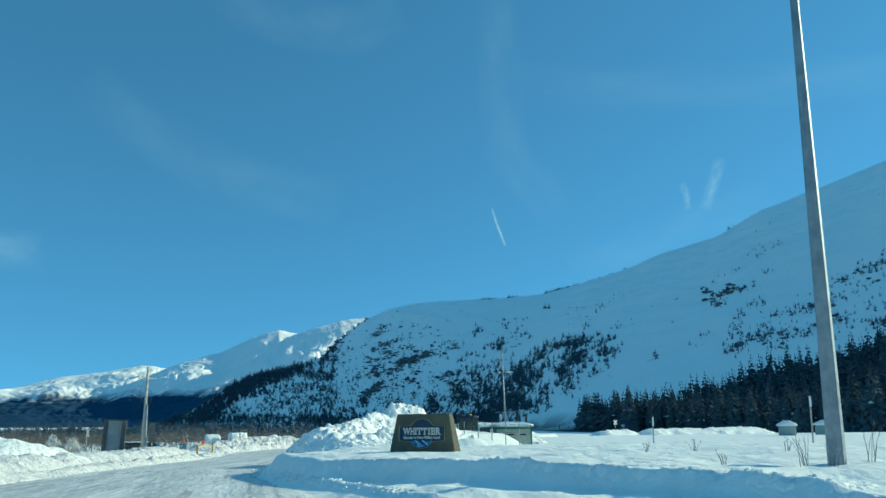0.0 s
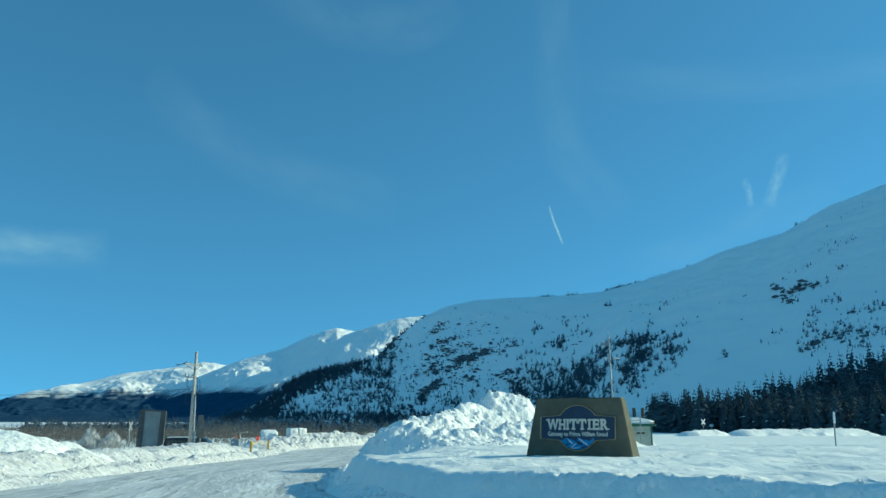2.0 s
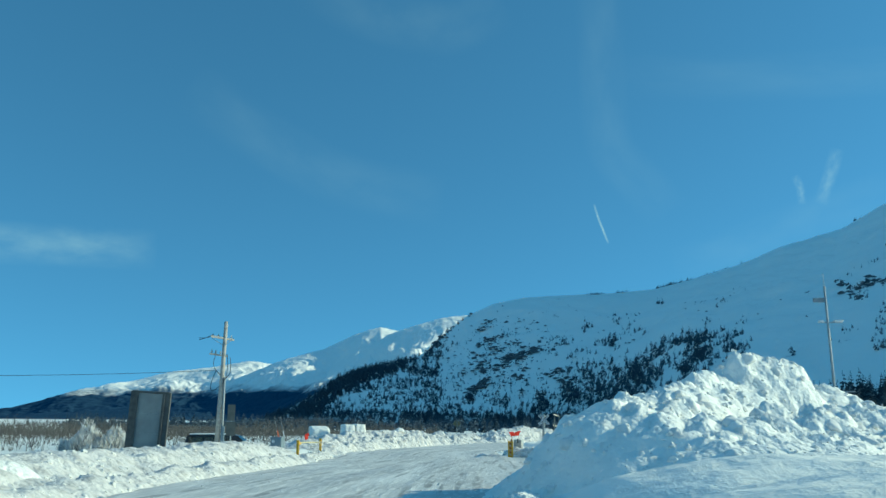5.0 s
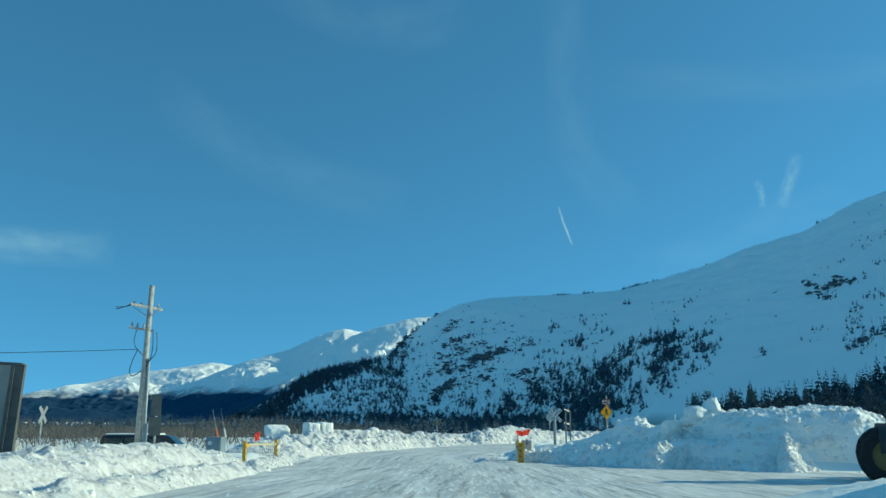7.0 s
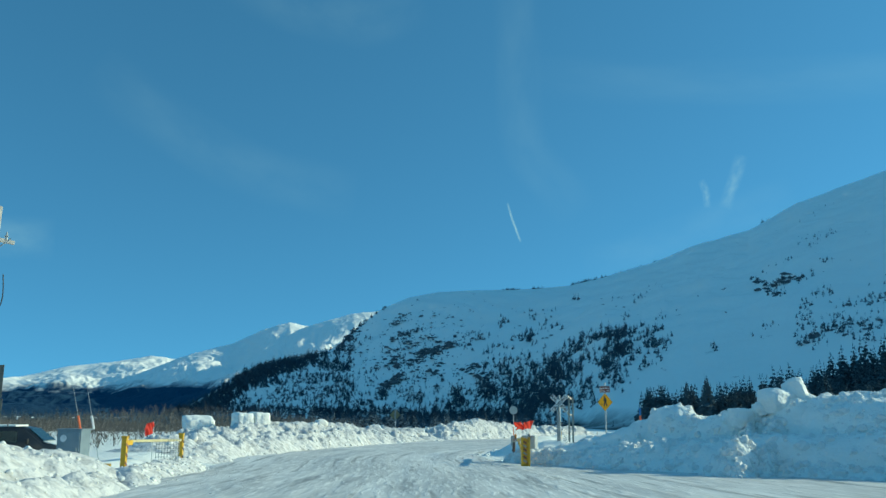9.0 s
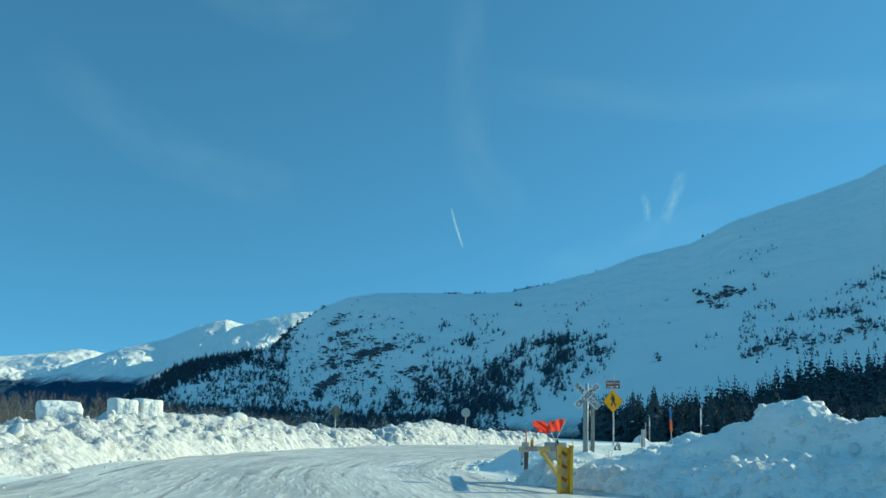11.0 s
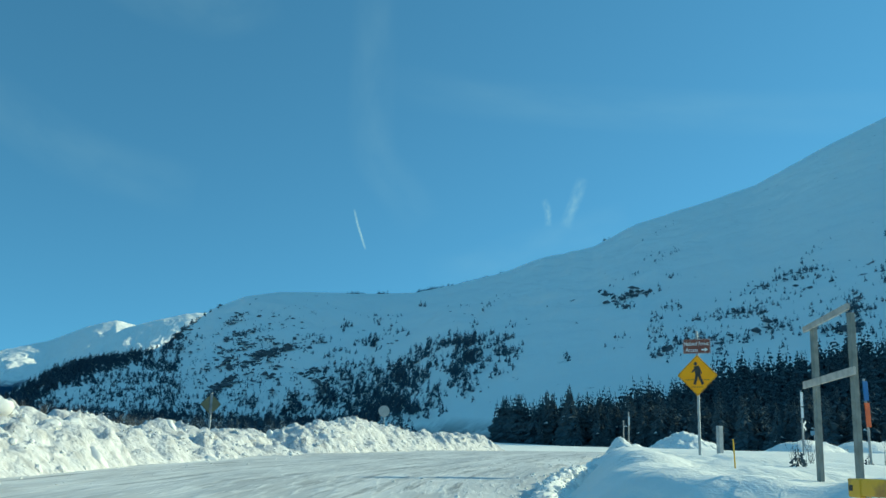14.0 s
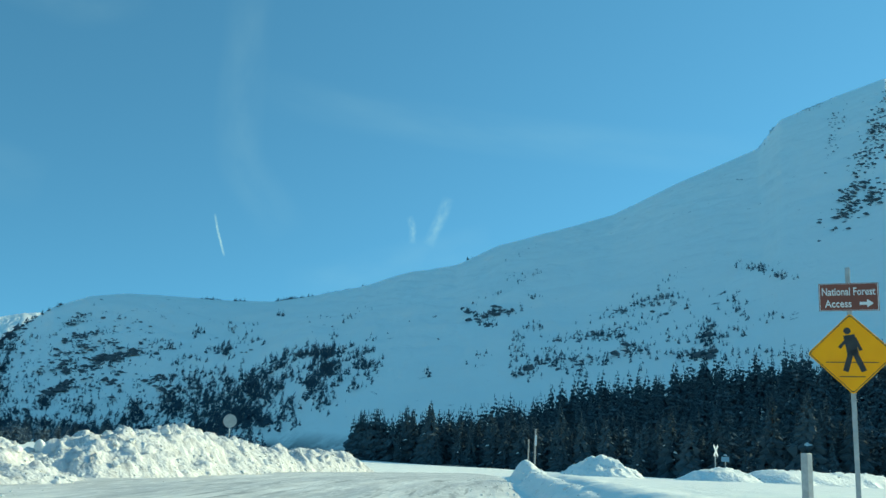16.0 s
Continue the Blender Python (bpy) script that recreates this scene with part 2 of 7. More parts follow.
ROAD_Y = [-100, 0, 18, 29, 47, 58, 70, 90, 105, 116, 125, 170, 260, 400, 5000]
ROAD_Z = [1.8, -0.1, -0.4, -0.62, -1.1, -1.38, -1.6, -2.04, -2.3, -2.3, -2.25, -2.4, -3.9, -5.0, -5.0]
RIGHT_Y = [-100, 0, 30, 45, 62, 80, 100, 118, 135, 175, 260, 400, 5000]
RIGHT_Z = [1.9, 0.12, -0.05, -0.13, -0.5, -0.9, -1.32, -1.58, -1.55, -1.9, -3.8, -5.0, -5.0]
# edges of the cleared road, as (x, y)
LEFT_EDGE = [(-12, -100), (-12.5, 20), (-13, 40), (-14.6, 58), (-14, 70), (-13, 85), (-12.4, 100), (-11.8, 111),
             (-11.3, 120), (-7, 131), (-1, 147), (6, 161), (17, 179), (31, 198), (62, 240), (110, 300)]
RIGHT_EDGE = [(6, -100), (3, 0), (0.5, 18), (-1.6, 27), (-2.9, 34), (-4.3, 44), (-4.9, 60), (-3.4, 68), (-1.6, 72.5),
              (30, 75), (30, 91), (11.5, 96.0), (7.5, 103), (4.5, 108), (0.8, 113.5), (1.2, 121.5), (4.3, 127), (7, 132),
              (11, 139.5), (23, 160), (50, 205), (75, 255), (125, 320)]


# the ragged rim of the unploughed field on the right, near the town sign
FIELD_EDGE = [(7, -100), (7, 8), (6.2, 16), (5.6, 21), (3.6, 26), (0.6, 30), (-1.7, 34), (-2.9, 40), (-3.9, 47), (-4.3, 60), (-4.3, 72)]


def signed_edge(X, Y, line, side):
    """Distance from a line of points, positive on its right (side 1) or its left (-1)."""
    best = np.full(X.shape, 1e9)
    sign = np.zeros(X.shape)
    for (ax, ay), (bx, by) in zip(line, line[1:]):
        dx, dy = bx - ax, by - ay
        k = np.clip(((X - ax) * dx + (Y - ay) * dy) / (dx * dx + dy * dy), 0, 1)
        ex, ey = X - ax - k * dx, Y - ay - k * dy
        d = np.hypot(ex, ey)
        s = np.where(dy * ex - dx * ey >= 0, 1.0, -1.0)
        near = d < best
        sign = np.where(near, s, sign)
        best = np.where(near, d, best)
    return best * sign * side


def ground_height(X, Y):
    X, Y = np.asarray(X, float), np.asarray(Y, float)
    base = np.interp(Y, ROAD_Y, ROAD_Z)
    right = np.interp(Y, RIGHT_Y, RIGHT_Z)
    dr = signed_edge(X, Y, RIGHT_EDGE, 1)
    dl = signed_edge(X, Y, LEFT_EDGE, -1)
    drift = 0.10 * fractal(X * 0.09, Y * 0.16, 3) + 0.05 * fractal(X * 0.5, Y * 0.5, 8)
    crest = np.interp(Y, [112, 114.5, 116.5, 120, 127], [5.5, 5.5, 4.2, 2.6, 2.2])
    foot_in = np.interp(Y, [112, 114.5, 116.5, 120, 127], [0.0, 0.7, 0.8, 0.9, 0.7])
    lip = 0.12 * smooth(113, 119, Y) * np.exp(-((dr - crest - 0.3) / 0.7) ** 2)
    ragged = 0.45 * smooth(112, 115, Y) * fractal(X * 0.4, Y * 0.4, 61, 4)
    z = base + (right - base) * smooth(0.0, 1.0, (dr + ragged - foot_in) / (crest - foot_in)) + lip
    df = signed_edge(X, Y, FIELD_EDGE, 1) + 0.55 * fractal(X * 0.45, Y * 0.45, 71, 4, 0.6)
    step = base + 0.10 + (right - base - 0.10) * smooth(-0.25, 0.30, df) + 0.10 * np.exp(-((df - 0.35) / 0.35) ** 2)
    step = base + (step - base) * smooth(0.2, 1.2, dr)
    z = z + (step - z) * (1 - smooth(44, 56, Y)) * (dr > 0)
    z = z + 0.45 * smooth(0.0, 3.0, dl) * (1 - smooth(30, 80, dl))
    crust = 0.30 * (0.5 - np.abs(fractal(X * 0.30 + 0.2 * Y, Y * 0.55, 91, 5, 0.6))) * smooth(0.5, 2.5, dr) * smooth(10, 20, Y) * (1 - smooth(62, 80, Y)) * (1 - smooth(14, 40, X))
    scour = 0.26 * fractal(X * 0.5 - 0.25 * Y, Y * 0.7 + 0.2 * X, 95, 5, 0.62) * smooth(0.2, 1.0, dr) * (1 - smooth(4.5, 8, dr)) * smooth(107, 112, Y) * (1 - smooth(132, 145, Y))
    drift = drift + crust + scour
    off = smooth(0.3, 3.0, np.maximum(dr, dl))
    far = 1 - smooth(150, 400, np.hypot(X, Y - 80))
    return z + drift * off * far - 0.06 * (1 - off)


def spaced(lo, hi, step, ends):
    """Even steps between lo and hi, then ever longer ones out to both ends."""
    mid = list(np.arange(lo, hi + 1e-6, step))
    for sgn, edge, stop in ((-1, mid[0], ends[0]), (1, mid[-1], ends[1])):
        k, out, d = edge, [], step
        while (stop - k) * sgn > 0:
            d *= 1.13
            k += sgn * d
            out.append(k)
        mid = out[::-1] + mid if sgn < 0 else mid + out
    return np.array(mid)


gx, gy = spaced(-20, 24, 0.26, (-4600, 4600)), spaced(6, 150, 0.28, (-4600, 4600))
GX, GY = np.meshgrid(gx, gy)
ground = grid_object("ground", GX, GY, ground_height(GX, GY), SNOW)
tagged(ground, "wind-packed white snow over the flat valley floor", "snow ground", kind="structure")

# the ploughed road between the banks, one ribbon
ROAD_MID = [(-4, -100), (-5, 0), (-6, 20), (-7.5, 40), (-9.5, 60), (-8.6, 75), (-7, 90), (-5.5, 105), (-5, 116), (-3, 124),
            (1, 134), (8, 147), (17, 163), (30, 181), (50, 208), (85, 255), (118, 310)]


def along(line, step):
    """Points every step metres on a rounded line, with the unit way there."""
    pts = np.array(line, float)
    d = np.r_[0, np.cumsum(np.hypot(*np.diff(pts, axis=0).T))]
    t = np.arange(0, d[-1], step)
    raw = np.stack([np.interp(t, d, pts[:, n]) for n in (0, 1)], -1)
    w = max(3, int(6 / step))
    pad = np.r_[np.repeat(raw[:1], w, 0), raw, np.repeat(raw[-1:], w, 0)]
    ker = np.hanning(2 * w + 1)
    ker /= ker.sum()
    sm = np.stack([np.convolve(pad[:, n], ker, "valid") for n in (0, 1)], -1)
    way = np.gradient(sm, axis=0)
    return sm, way / np.linalg.norm(way, axis=1, keepdims=True), t


mid, way, run = along(ROAD_MID, 0.8)
across = np.linspace(-26, 30, 113)
RX = mid[:, :1] + way[:, 1:] * across
RY = mid[:, 1:] - way[:, :1] * across
inside = np.minimum(-signed_edge(RX, RY, RIGHT_EDGE, 1), -signed_edge(RX, RY, LEFT_EDGE, -1))
rut = 0.02 * fractal(across[None, :] * 0.9 + 0 * RX, run[:, None] * 0.04 + 0 * RX, 21)
RZ = np.interp(RY, ROAD_Y, ROAD_Z) + rut - 0.5 * smooth(0.2, -2.0, inside)
road = grid_object("road", RX, RY, RZ, ROAD, (0 * RX + across[None, :], 0 * RX + run[:, None]))
tagged(road, "ploughed road of packed snow and grey ice", "road", kind="structure")

# ---------------------------------------------------------------- mountains
def polar(eye, rows):
    return np.array([(eye[0] + d * math.sin(radians(a)), eye[1] + d * math.cos(radians(a)), eye[2] + d * math.tan(radians(e)))
                     for a, e, d in rows])


START, END = (-1.6, 4.7, 1.2), (0.6, 123.8, -0.95)
RIDGE = np.r_[polar(START, [(-14, -0.3, 780), (-9, 0.0, 800), (-8, 0.6, 830), (-5, 2.5, 900), (-2.5, 3.3, 950), (-0.5, 3.75, 1000),
                            (0.5, 4.3, 1030), (1.2, 5.1, 1060), (2.75, 6.35, 1090), (4.5, 7.15, 1120), (6.4, 7.55, 1150), (9, 7.7, 1200),
                            (12.3, 7.8, 1250), (14.5, 8.0, 1300), (17, 8.6, 1350), (19.7, 9.3, 1420), (22.5, 10.3, 1500),
                            (25.7, 11.1, 1600), (28.5, 12.5, 1700), (32.2, 13.6, 1780), (35.7, 14.7, 1850)]),
              polar(END, [(42, 17.5, 1700), (47, 19.4, 1900), (48.4, 21.0, 2150), (51.8, 22.1, 2300), (54.6, 22.8, 2350),
                          (56.5, 21.5, 2350), (59, 14, 2200), (63, 8, 1900), (71, 4, 1500), (88, 3, 1500)])]
FOOT = np.array([(-230, 770), (-150, 780), (-130, 785), (-100, 790), (-70, 800), (-30, 810), (0, 820), (20, 830), (45, 835), (65, 830),
                 (90, 815), (115, 780), (130, 720), (138, 640), (140, 535), (150, 490), (160, 465), (170, 440), (180, 425), (192, 408),
                 (205, 390), (221, 369), (235, 342), (239, 336), (244, 315), (245, 297), (252, 287), (269, 279), (297, 268),
                 (333, 232), (379, 157)], float)


def slope_between(foot, ridge, n_u, n_v, rough, seed, power, grain=0.006, small=0.35, gully=0.0, gullies=60, crest=0.06, gain=0.56):
    k = np.linspace(0, 1, len(foot))
    u = np.linspace(0, 1, n_u)
    F = np.stack([np.interp(u, k, foot[:, n]) for n in (0, 1)], -1)
    R = np.stack([np.interp(u, k, ridge[:, n]) for n in (0, 1, 2)], -1)
    v = np.r_[np.linspace(-0.12, 1, n_v), 1.06, 1.2, 1.5]
    P = F[:, None] + (R[:, None, :2] - F[:, None]) * v[None, :, None]
    s = np.clip(v, 0, 1)
    bend = np.interp(u, [0, 0.5, 0.7, 1], power)[:, None]
    rise = 0.55 * s + 0.45 * (1 - (1 - s) ** bend)
    zz = -3.0 + (R[:, None, 2] + 3.0) * rise
    zz = zz - (R[:, None, 2] + 3) * np.clip(v - 1, 0, 1)[None] * 0.9 - 40.0 * np.clip(-v, 0, 1)[None]
    fade = np.clip(np.sin(np.clip(v, 0, 1) * math.pi), 0, 1)[None] + crest * (v > 0.5)[None]
    zz = zz + rough * fade * (fractal(P[..., 0] * grain, P[..., 1] * grain, seed, 7, gain) + small * fractal(P[..., 0] * 0.03, P[..., 1] * 0.03, seed + 9, 2))
    uu, vv = np.meshgrid(u * gullies, v * 5, indexing="ij")
    zz = zz - gully * fade * np.abs(fractal(uu + 0.8 * fractal(uu * 0.3, vv, seed + 2, 3), vv * 0.6, seed + 30, 5, 0.6))
    return P[..., 0], P[..., 1], zz


NEAR_MT = mountain_material("near_mountain_snow", -6, 6, (0.03, 0.045, 0.05), -0.05, (0.95, 0.91))
MX, MY, MZ = slope_between(FOOT, RIDGE, 520, 210, 12.0, 41, (1.5, 1.5, 1.12, 1.12), 0.006, 0.5, 2.5, 50)
mountain = grid_object("mountain", MX, MY, MZ, NEAR_MT)
tagged(mountain, "steep snow-covered mountainside in blue shade with scattered conifers", "mountain", kind="structure")

# The far woods' colour is blued to hold the distance haze.
FAR_MT = mountain_material("far_mountain_hazed", 84, 128, (0.03, 0.065, 0.115), -0.04, (0.86, 0.78))


def far_ridge(name, crest, near, rough, seed, label):
    """A distant ridge: crest rows are (compass way, height angle, distance), its foot lies at the given distance."""
    ridge = polar(START, crest)
    foot = polar(START, [(a, 0, near + 25 * abs(a)) for a, e, d in crest])[:, :2]
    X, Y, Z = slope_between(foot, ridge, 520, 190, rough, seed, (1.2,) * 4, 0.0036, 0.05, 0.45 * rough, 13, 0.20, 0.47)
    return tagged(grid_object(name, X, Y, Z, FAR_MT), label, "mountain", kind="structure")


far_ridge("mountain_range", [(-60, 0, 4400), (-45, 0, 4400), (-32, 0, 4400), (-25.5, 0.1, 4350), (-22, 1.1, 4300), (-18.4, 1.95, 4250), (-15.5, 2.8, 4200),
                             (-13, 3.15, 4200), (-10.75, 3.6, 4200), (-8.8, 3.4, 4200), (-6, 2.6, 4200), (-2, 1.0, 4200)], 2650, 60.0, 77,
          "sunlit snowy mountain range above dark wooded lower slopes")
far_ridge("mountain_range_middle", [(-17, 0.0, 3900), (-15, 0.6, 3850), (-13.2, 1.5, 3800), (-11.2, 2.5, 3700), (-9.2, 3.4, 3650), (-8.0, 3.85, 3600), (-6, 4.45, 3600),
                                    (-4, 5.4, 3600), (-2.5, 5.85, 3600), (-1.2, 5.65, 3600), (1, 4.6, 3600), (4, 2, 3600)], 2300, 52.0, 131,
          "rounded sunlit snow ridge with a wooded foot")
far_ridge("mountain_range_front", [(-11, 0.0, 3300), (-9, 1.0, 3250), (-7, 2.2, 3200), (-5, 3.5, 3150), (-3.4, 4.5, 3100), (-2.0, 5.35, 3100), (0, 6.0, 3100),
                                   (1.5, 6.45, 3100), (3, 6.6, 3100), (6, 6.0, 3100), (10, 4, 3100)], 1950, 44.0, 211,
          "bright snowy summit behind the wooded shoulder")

# ---------------------------------------------------------------- helpers for things
def part(name, bm, mat, parent=None, label="", smooth_shade=False):
    mesh = bpy.data.meshes.new(name)
    bm.to_mesh(mesh)
    bm.free()
    mesh.materials.append(mat)
    if smooth_shade:
        mesh.polygons.foreach_set("use_smooth", np.ones(len(mesh.polygons), bool))
    ob = new(name, mesh)
    if parent:
        ob.parent = parent
    if label:
        ob["label"] = label
    return ob


def thing(name, x, y, z, turn=0.0, label="", category="", group="", lean=(0, 0)):
    ob = new(name)
    ob.empty_display_size = 0.2
    ob.matrix_world = pose(x, y, z, lean[0], lean[1], turn)
    return tagged(ob, label, category, group)


def put_box(bm, size, at, turn=(0, 0, 0), bevel=0.0):
    m = Matrix.Translation(at) @ pose(0, 0, 0, *turn) @ Matrix.Diagonal((*size, 1))
    made = bmesh.ops.create_cube(bm, size=1.0, matrix=m)["verts"]
    if bevel:
        edges = list({e for v in made for e in v.link_edges})
        bmesh.ops.bevel(bm, geom=edges, offset=bevel, segments=2, affect="EDGES", profile=0.5)
    return bm


def box(size, at=(0, 0, 0), turn=(0, 0, 0), bevel=0.006):
    return put_box(bmesh.new(), size, at, turn, bevel)


def put_tube(bm, a, b, r1, r2=None, seg=12):
    a, b = Vector(a), Vector(b)
    way = b - a
    m = Matrix.Translation((a + b) / 2) @ way.to_track_quat("Z", "Y").to_matrix().to_4x4()
    bmesh.ops.create_cone(bm, cap_ends=True, segments=seg, radius1=r1, radius2=r1 if r2 is None else r2, depth=way.length, matrix=m)
    return bm


def tube(a, b, r1, r2=None, seg=12):
    return put_tube(bmesh.new(), a, b, r1, r2, seg)


def put_wire(bm, points, r, seg=6, rounds=2):
    """One unbroken round wire along points, its bends rounded off."""
    pts = [Vector(p) for p in points]
    for _ in range(rounds if len(pts) > 2 else 0):
        cut = [pts[0]]
        for a, b in zip(pts, pts[1:]):
            cut += [a.lerp(b, 0.25), a.lerp(b, 0.75)]
        pts = cut + [pts[-1]]
    loops, side = [], None
    for k, p in enumerate(pts):
        way = (pts[min(k + 1, len(pts) - 1)] - pts[max(k - 1, 0)]).normalized()
        side = way.orthogonal().normalized() if side is None else (side - way * side.dot(way)).normalized()
        other = way.cross(side)
        loops.append([bm.verts.new(p + r * (side * math.cos(2 * math.pi * n / seg) + other * math.sin(2 * math.pi * n / seg))) for n in range(seg)])
    for one, two in zip(loops, loops[1:]):
        for n in range(seg):
            bm.faces.new((one[n], one[(n + 1) % seg], two[(n + 1) % seg], two[n]))
    bm.faces.new(loops[0][::-1])
    bm.faces.new(loops[-1])
    return bm


def sagging(a, b, sag, n=10):
    a, b = Vector(a), Vector(b)
    return [a.lerp(b, k / n) - Vector((0, 0, sag * 4 * (k / n) * (1 - k / n))) for k in range(n + 1)]


def plate(outline, thick, front=0.0):
    """A flat plate in the xz plane with its face towards -y."""
    bm = bmesh.new()
    f = bm.faces.new([bm.verts.new((x, front, z)) for x, z in outline])
    made = bmesh.ops.extrude_face_region(bm, geom=[f])["geom"]
    bmesh.ops.translate(bm, verts=[v for v in made if isinstance(v, bmesh.types.BMVert)], vec=(0, thick, 0))
    bmesh.ops.recalc_face_normals(bm, faces=bm.faces)
    return bm


def ring(outline, inset, thick, front):
    """A raised border along an outline, as wide as inset (scaled towards the middle)."""
    bm = bmesh.new()
    pts = np.array(outline, float)
    mid_p = pts.mean(0)
    inner = mid_p + (pts - mid_p) * (1 - inset)
    n = len(pts)
    va = [bm.verts.new((x, front, z)) for x, z in pts]
    vb = [bm.verts.new((x, front, z)) for x, z in inner]
    wa = [bm.verts.new((x, front + thick, z)) for x, z in pts]
    wb = [bm.verts.new((x, front + thick, z)) for x, z in inner]
    for i in range(n):
        j = (i + 1) % n
        bm.faces.new((va[i], va[j], vb[j], vb[i]))
        bm.faces.new((va[i], wa[i], wa[j], va[j]))
        bm.faces.new((vb[i], vb[j], wb[j], wb[i]))
    bmesh.ops.recalc_face_normals(bm, faces=bm.faces)
    return bm


def lettering(text, height, mat, parent, at, turn=(0, 0, 0), bold=0.0, width=None, name="lettering"):
    """Raised letters in the xz plane that read from -y, centred."""
    cu = bpy.data.curves.new(name, "FONT")
    cu.body, cu.size, cu.align_x, cu.align_y, cu.extrude, cu.offset = text, height / 0.7, "CENTER", "CENTER", 0.004, bold
    cu.resolution_u = 3
    tmp = bpy.data.objects.new(name, cu)
    mesh = bpy.data.meshes.new_from_object(tmp)
    bpy.data.objects.remove(tmp)
    co = np.empty(len(mesh.vertices) * 3)
    mesh.vertices.foreach_get("co", co)
    co = co.reshape(-1, 3)
    k = width / np.ptp(co[:, 0]) if width else 1.0
    mid_x, mid_y = (co[:, 0].max() + co[:, 0].min()) / 2, (co[:, 1].max() + co[:, 1].min()) / 2
    mesh.vertices.foreach_set("co", np.stack([(co[:, 0] - mid_x) * k, -co[:, 2], co[:, 1] - mid_y], -1).ravel())
    mesh.materials.clear()
    mesh.materials.append(mat)
    mesh.update()
    ob = new(name, mesh)
    ob.parent = parent
    ob.matrix_local = Matrix.Translation(at) @ pose(0, 0, 0, *turn)
    return ob


def circle(r, n=32, a0=0.0, a1=360.0, cx=0.0, cz=0.0):
    full = abs(a1 - a0) >= 360
    return [(cx + r * math.cos(radians(a0 + (a1 - a0) * k / (n if full else n - 1))),
             cz + r * math.sin(radians(a0 + (a1 - a0) * k / (n if full else n - 1)))) for k in range(n)]


def gh(x, y):
    return float(ground_height(np.array([x]), np.array([y]))[0])


GALV = material("galvanised_steel", (0.44, 0.46, 0.46), 0.62, 0.35, (0.33, 0.35, 0.35), 6.0, 0.002, 40)
POLE_STEEL = material("weathered_pole_steel", (0.34, 0.36, 0.37), 0.5, 0.75, (0.24, 0.26, 0.27), 3.0, 0.002, 30)
WOOD_GREY = material("weathered_grey_wood", (0.52, 0.49, 0.44), 0.85, 0, (0.36, 0.33, 0.29), 5.0, 0.01, 18)
WOOD_DARK = material("dark_stained_wood", (0.12, 0.12, 0.11), 0.8, 0, (0.075, 0.075, 0.07), 4.0, 0.006, 20)
YELLOW = material("chipped_yellow_paint", (0.74, 0.44, 0.03), 0.45, 0, (0.40, 0.20, 0.04), 5.0, 0.003, 25, spread=(0.55, 0.7))
SIGN_YELLOW = material("sign_yellow", (0.95, 0.44, 0.012), 0.4, 0, (0.88, 0.38, 0.012), 2.0)
SIGN_BACK = material("sign_back_aluminium", (0.42, 0.43, 0.42), 0.5, 0.6, (0.34, 0.35, 0.34), 3.0)
BROWN = material("sign_brown", (0.19, 0.06, 0.035), 0.45, 0, (0.16, 0.05, 0.03), 3.0)
BLACK = material("black_paint", (0.02, 0.02, 0.02), 0.5, 0, (0.035, 0.035, 0.035), 6.0)
WHITE = material("white_paint", (0.80, 0.80, 0.78), 0.5, 0, (0.68, 0.68, 0.66), 6.0)
ORANGE = material("orange_plastic", (0.80, 0.16, 0.04), 0.45, 0, (0.62, 0.12, 0.04), 6.0)
RED_STRIPE = material("faded_red_stripe", (0.26, 0.095, 0.075), 0.55, 0, (0.19, 0.085, 0.07), 8.0)
RED_CLOTH = material("red_flag_cloth", (0.90, 0.06, 0.035), 0.8, 0, (0.78, 0.05, 0.04), 9.0, 0.004, 30)
cloth_nt = RED_CLOTH.node_tree
thin = cloth_nt.nodes.new("ShaderNodeBsdfTranslucent")
thin.inputs["Color"].default_value = (0.95, 0.10, 0.06, 1)
both = cloth_nt.nodes.new("ShaderNodeMixShader")
both.inputs["Fac"].default_value = 0.5
cloth_nt.links.new(cloth_nt.nodes["Principled BSDF"].outputs[0], both.inputs[1])
cloth_nt.links.new(thin.outputs[0], both.inputs[2])
cloth_nt.links.new(both.outputs[0], cloth_nt.nodes["Material Output"].inputs["Surface"])
BLUE_SIGN = material("blue_sign", (0.05, 0.17, 0.42), 0.45, 0, (0.04, 0.13, 0.35), 5.0)
CONCRETE = material("grey_concrete", (0.60, 0.60, 0.57), 0.85, 0, (0.48, 0.48, 0.455), 3.0, 0.006, 25)
CABINET = material("grey_cabinet_paint", (0.26, 0.31, 0.34), 0.5, 0.2, (0.21, 0.26, 0.29), 3.0)
STONE = material("olive_grey_sign_stone", (0.135, 0.125, 0.085), 0.9, 0, (0.095, 0.09, 0.062), 2.5, 0.012, 14)
PANEL_BLUE = material("dark_navy_panel", (0.016, 0.035, 0.075), 0.5, 0, (0.012, 0.026, 0.06), 4.0)
WATER_BLUE = material("painted_water_blue", (0.04, 0.19, 0.42), 0.5, 0, (0.07, 0.26, 0.50), 8.0)
CREAM = material("cream_carved_letters", (0.74, 0.70, 0.58), 0.6, 0, (0.62, 0.58, 0.47), 12.0)
GOLD = material("tarnished_gold_border", (0.40, 0.31, 0.15), 0.5, 0.2, (0.30, 0.23, 0.12), 8.0)
RUBBER = material("tyre_rubber", (0.018, 0.018, 0.019), 0.8, 0, (0.03, 0.03, 0.03), 8.0, 0.004, 40)
DARK_PAINT = material("dark_vehicle_paint", (0.02, 0.024, 0.03), 0.3, 0, (0.03, 0.033, 0.038), 3.0)
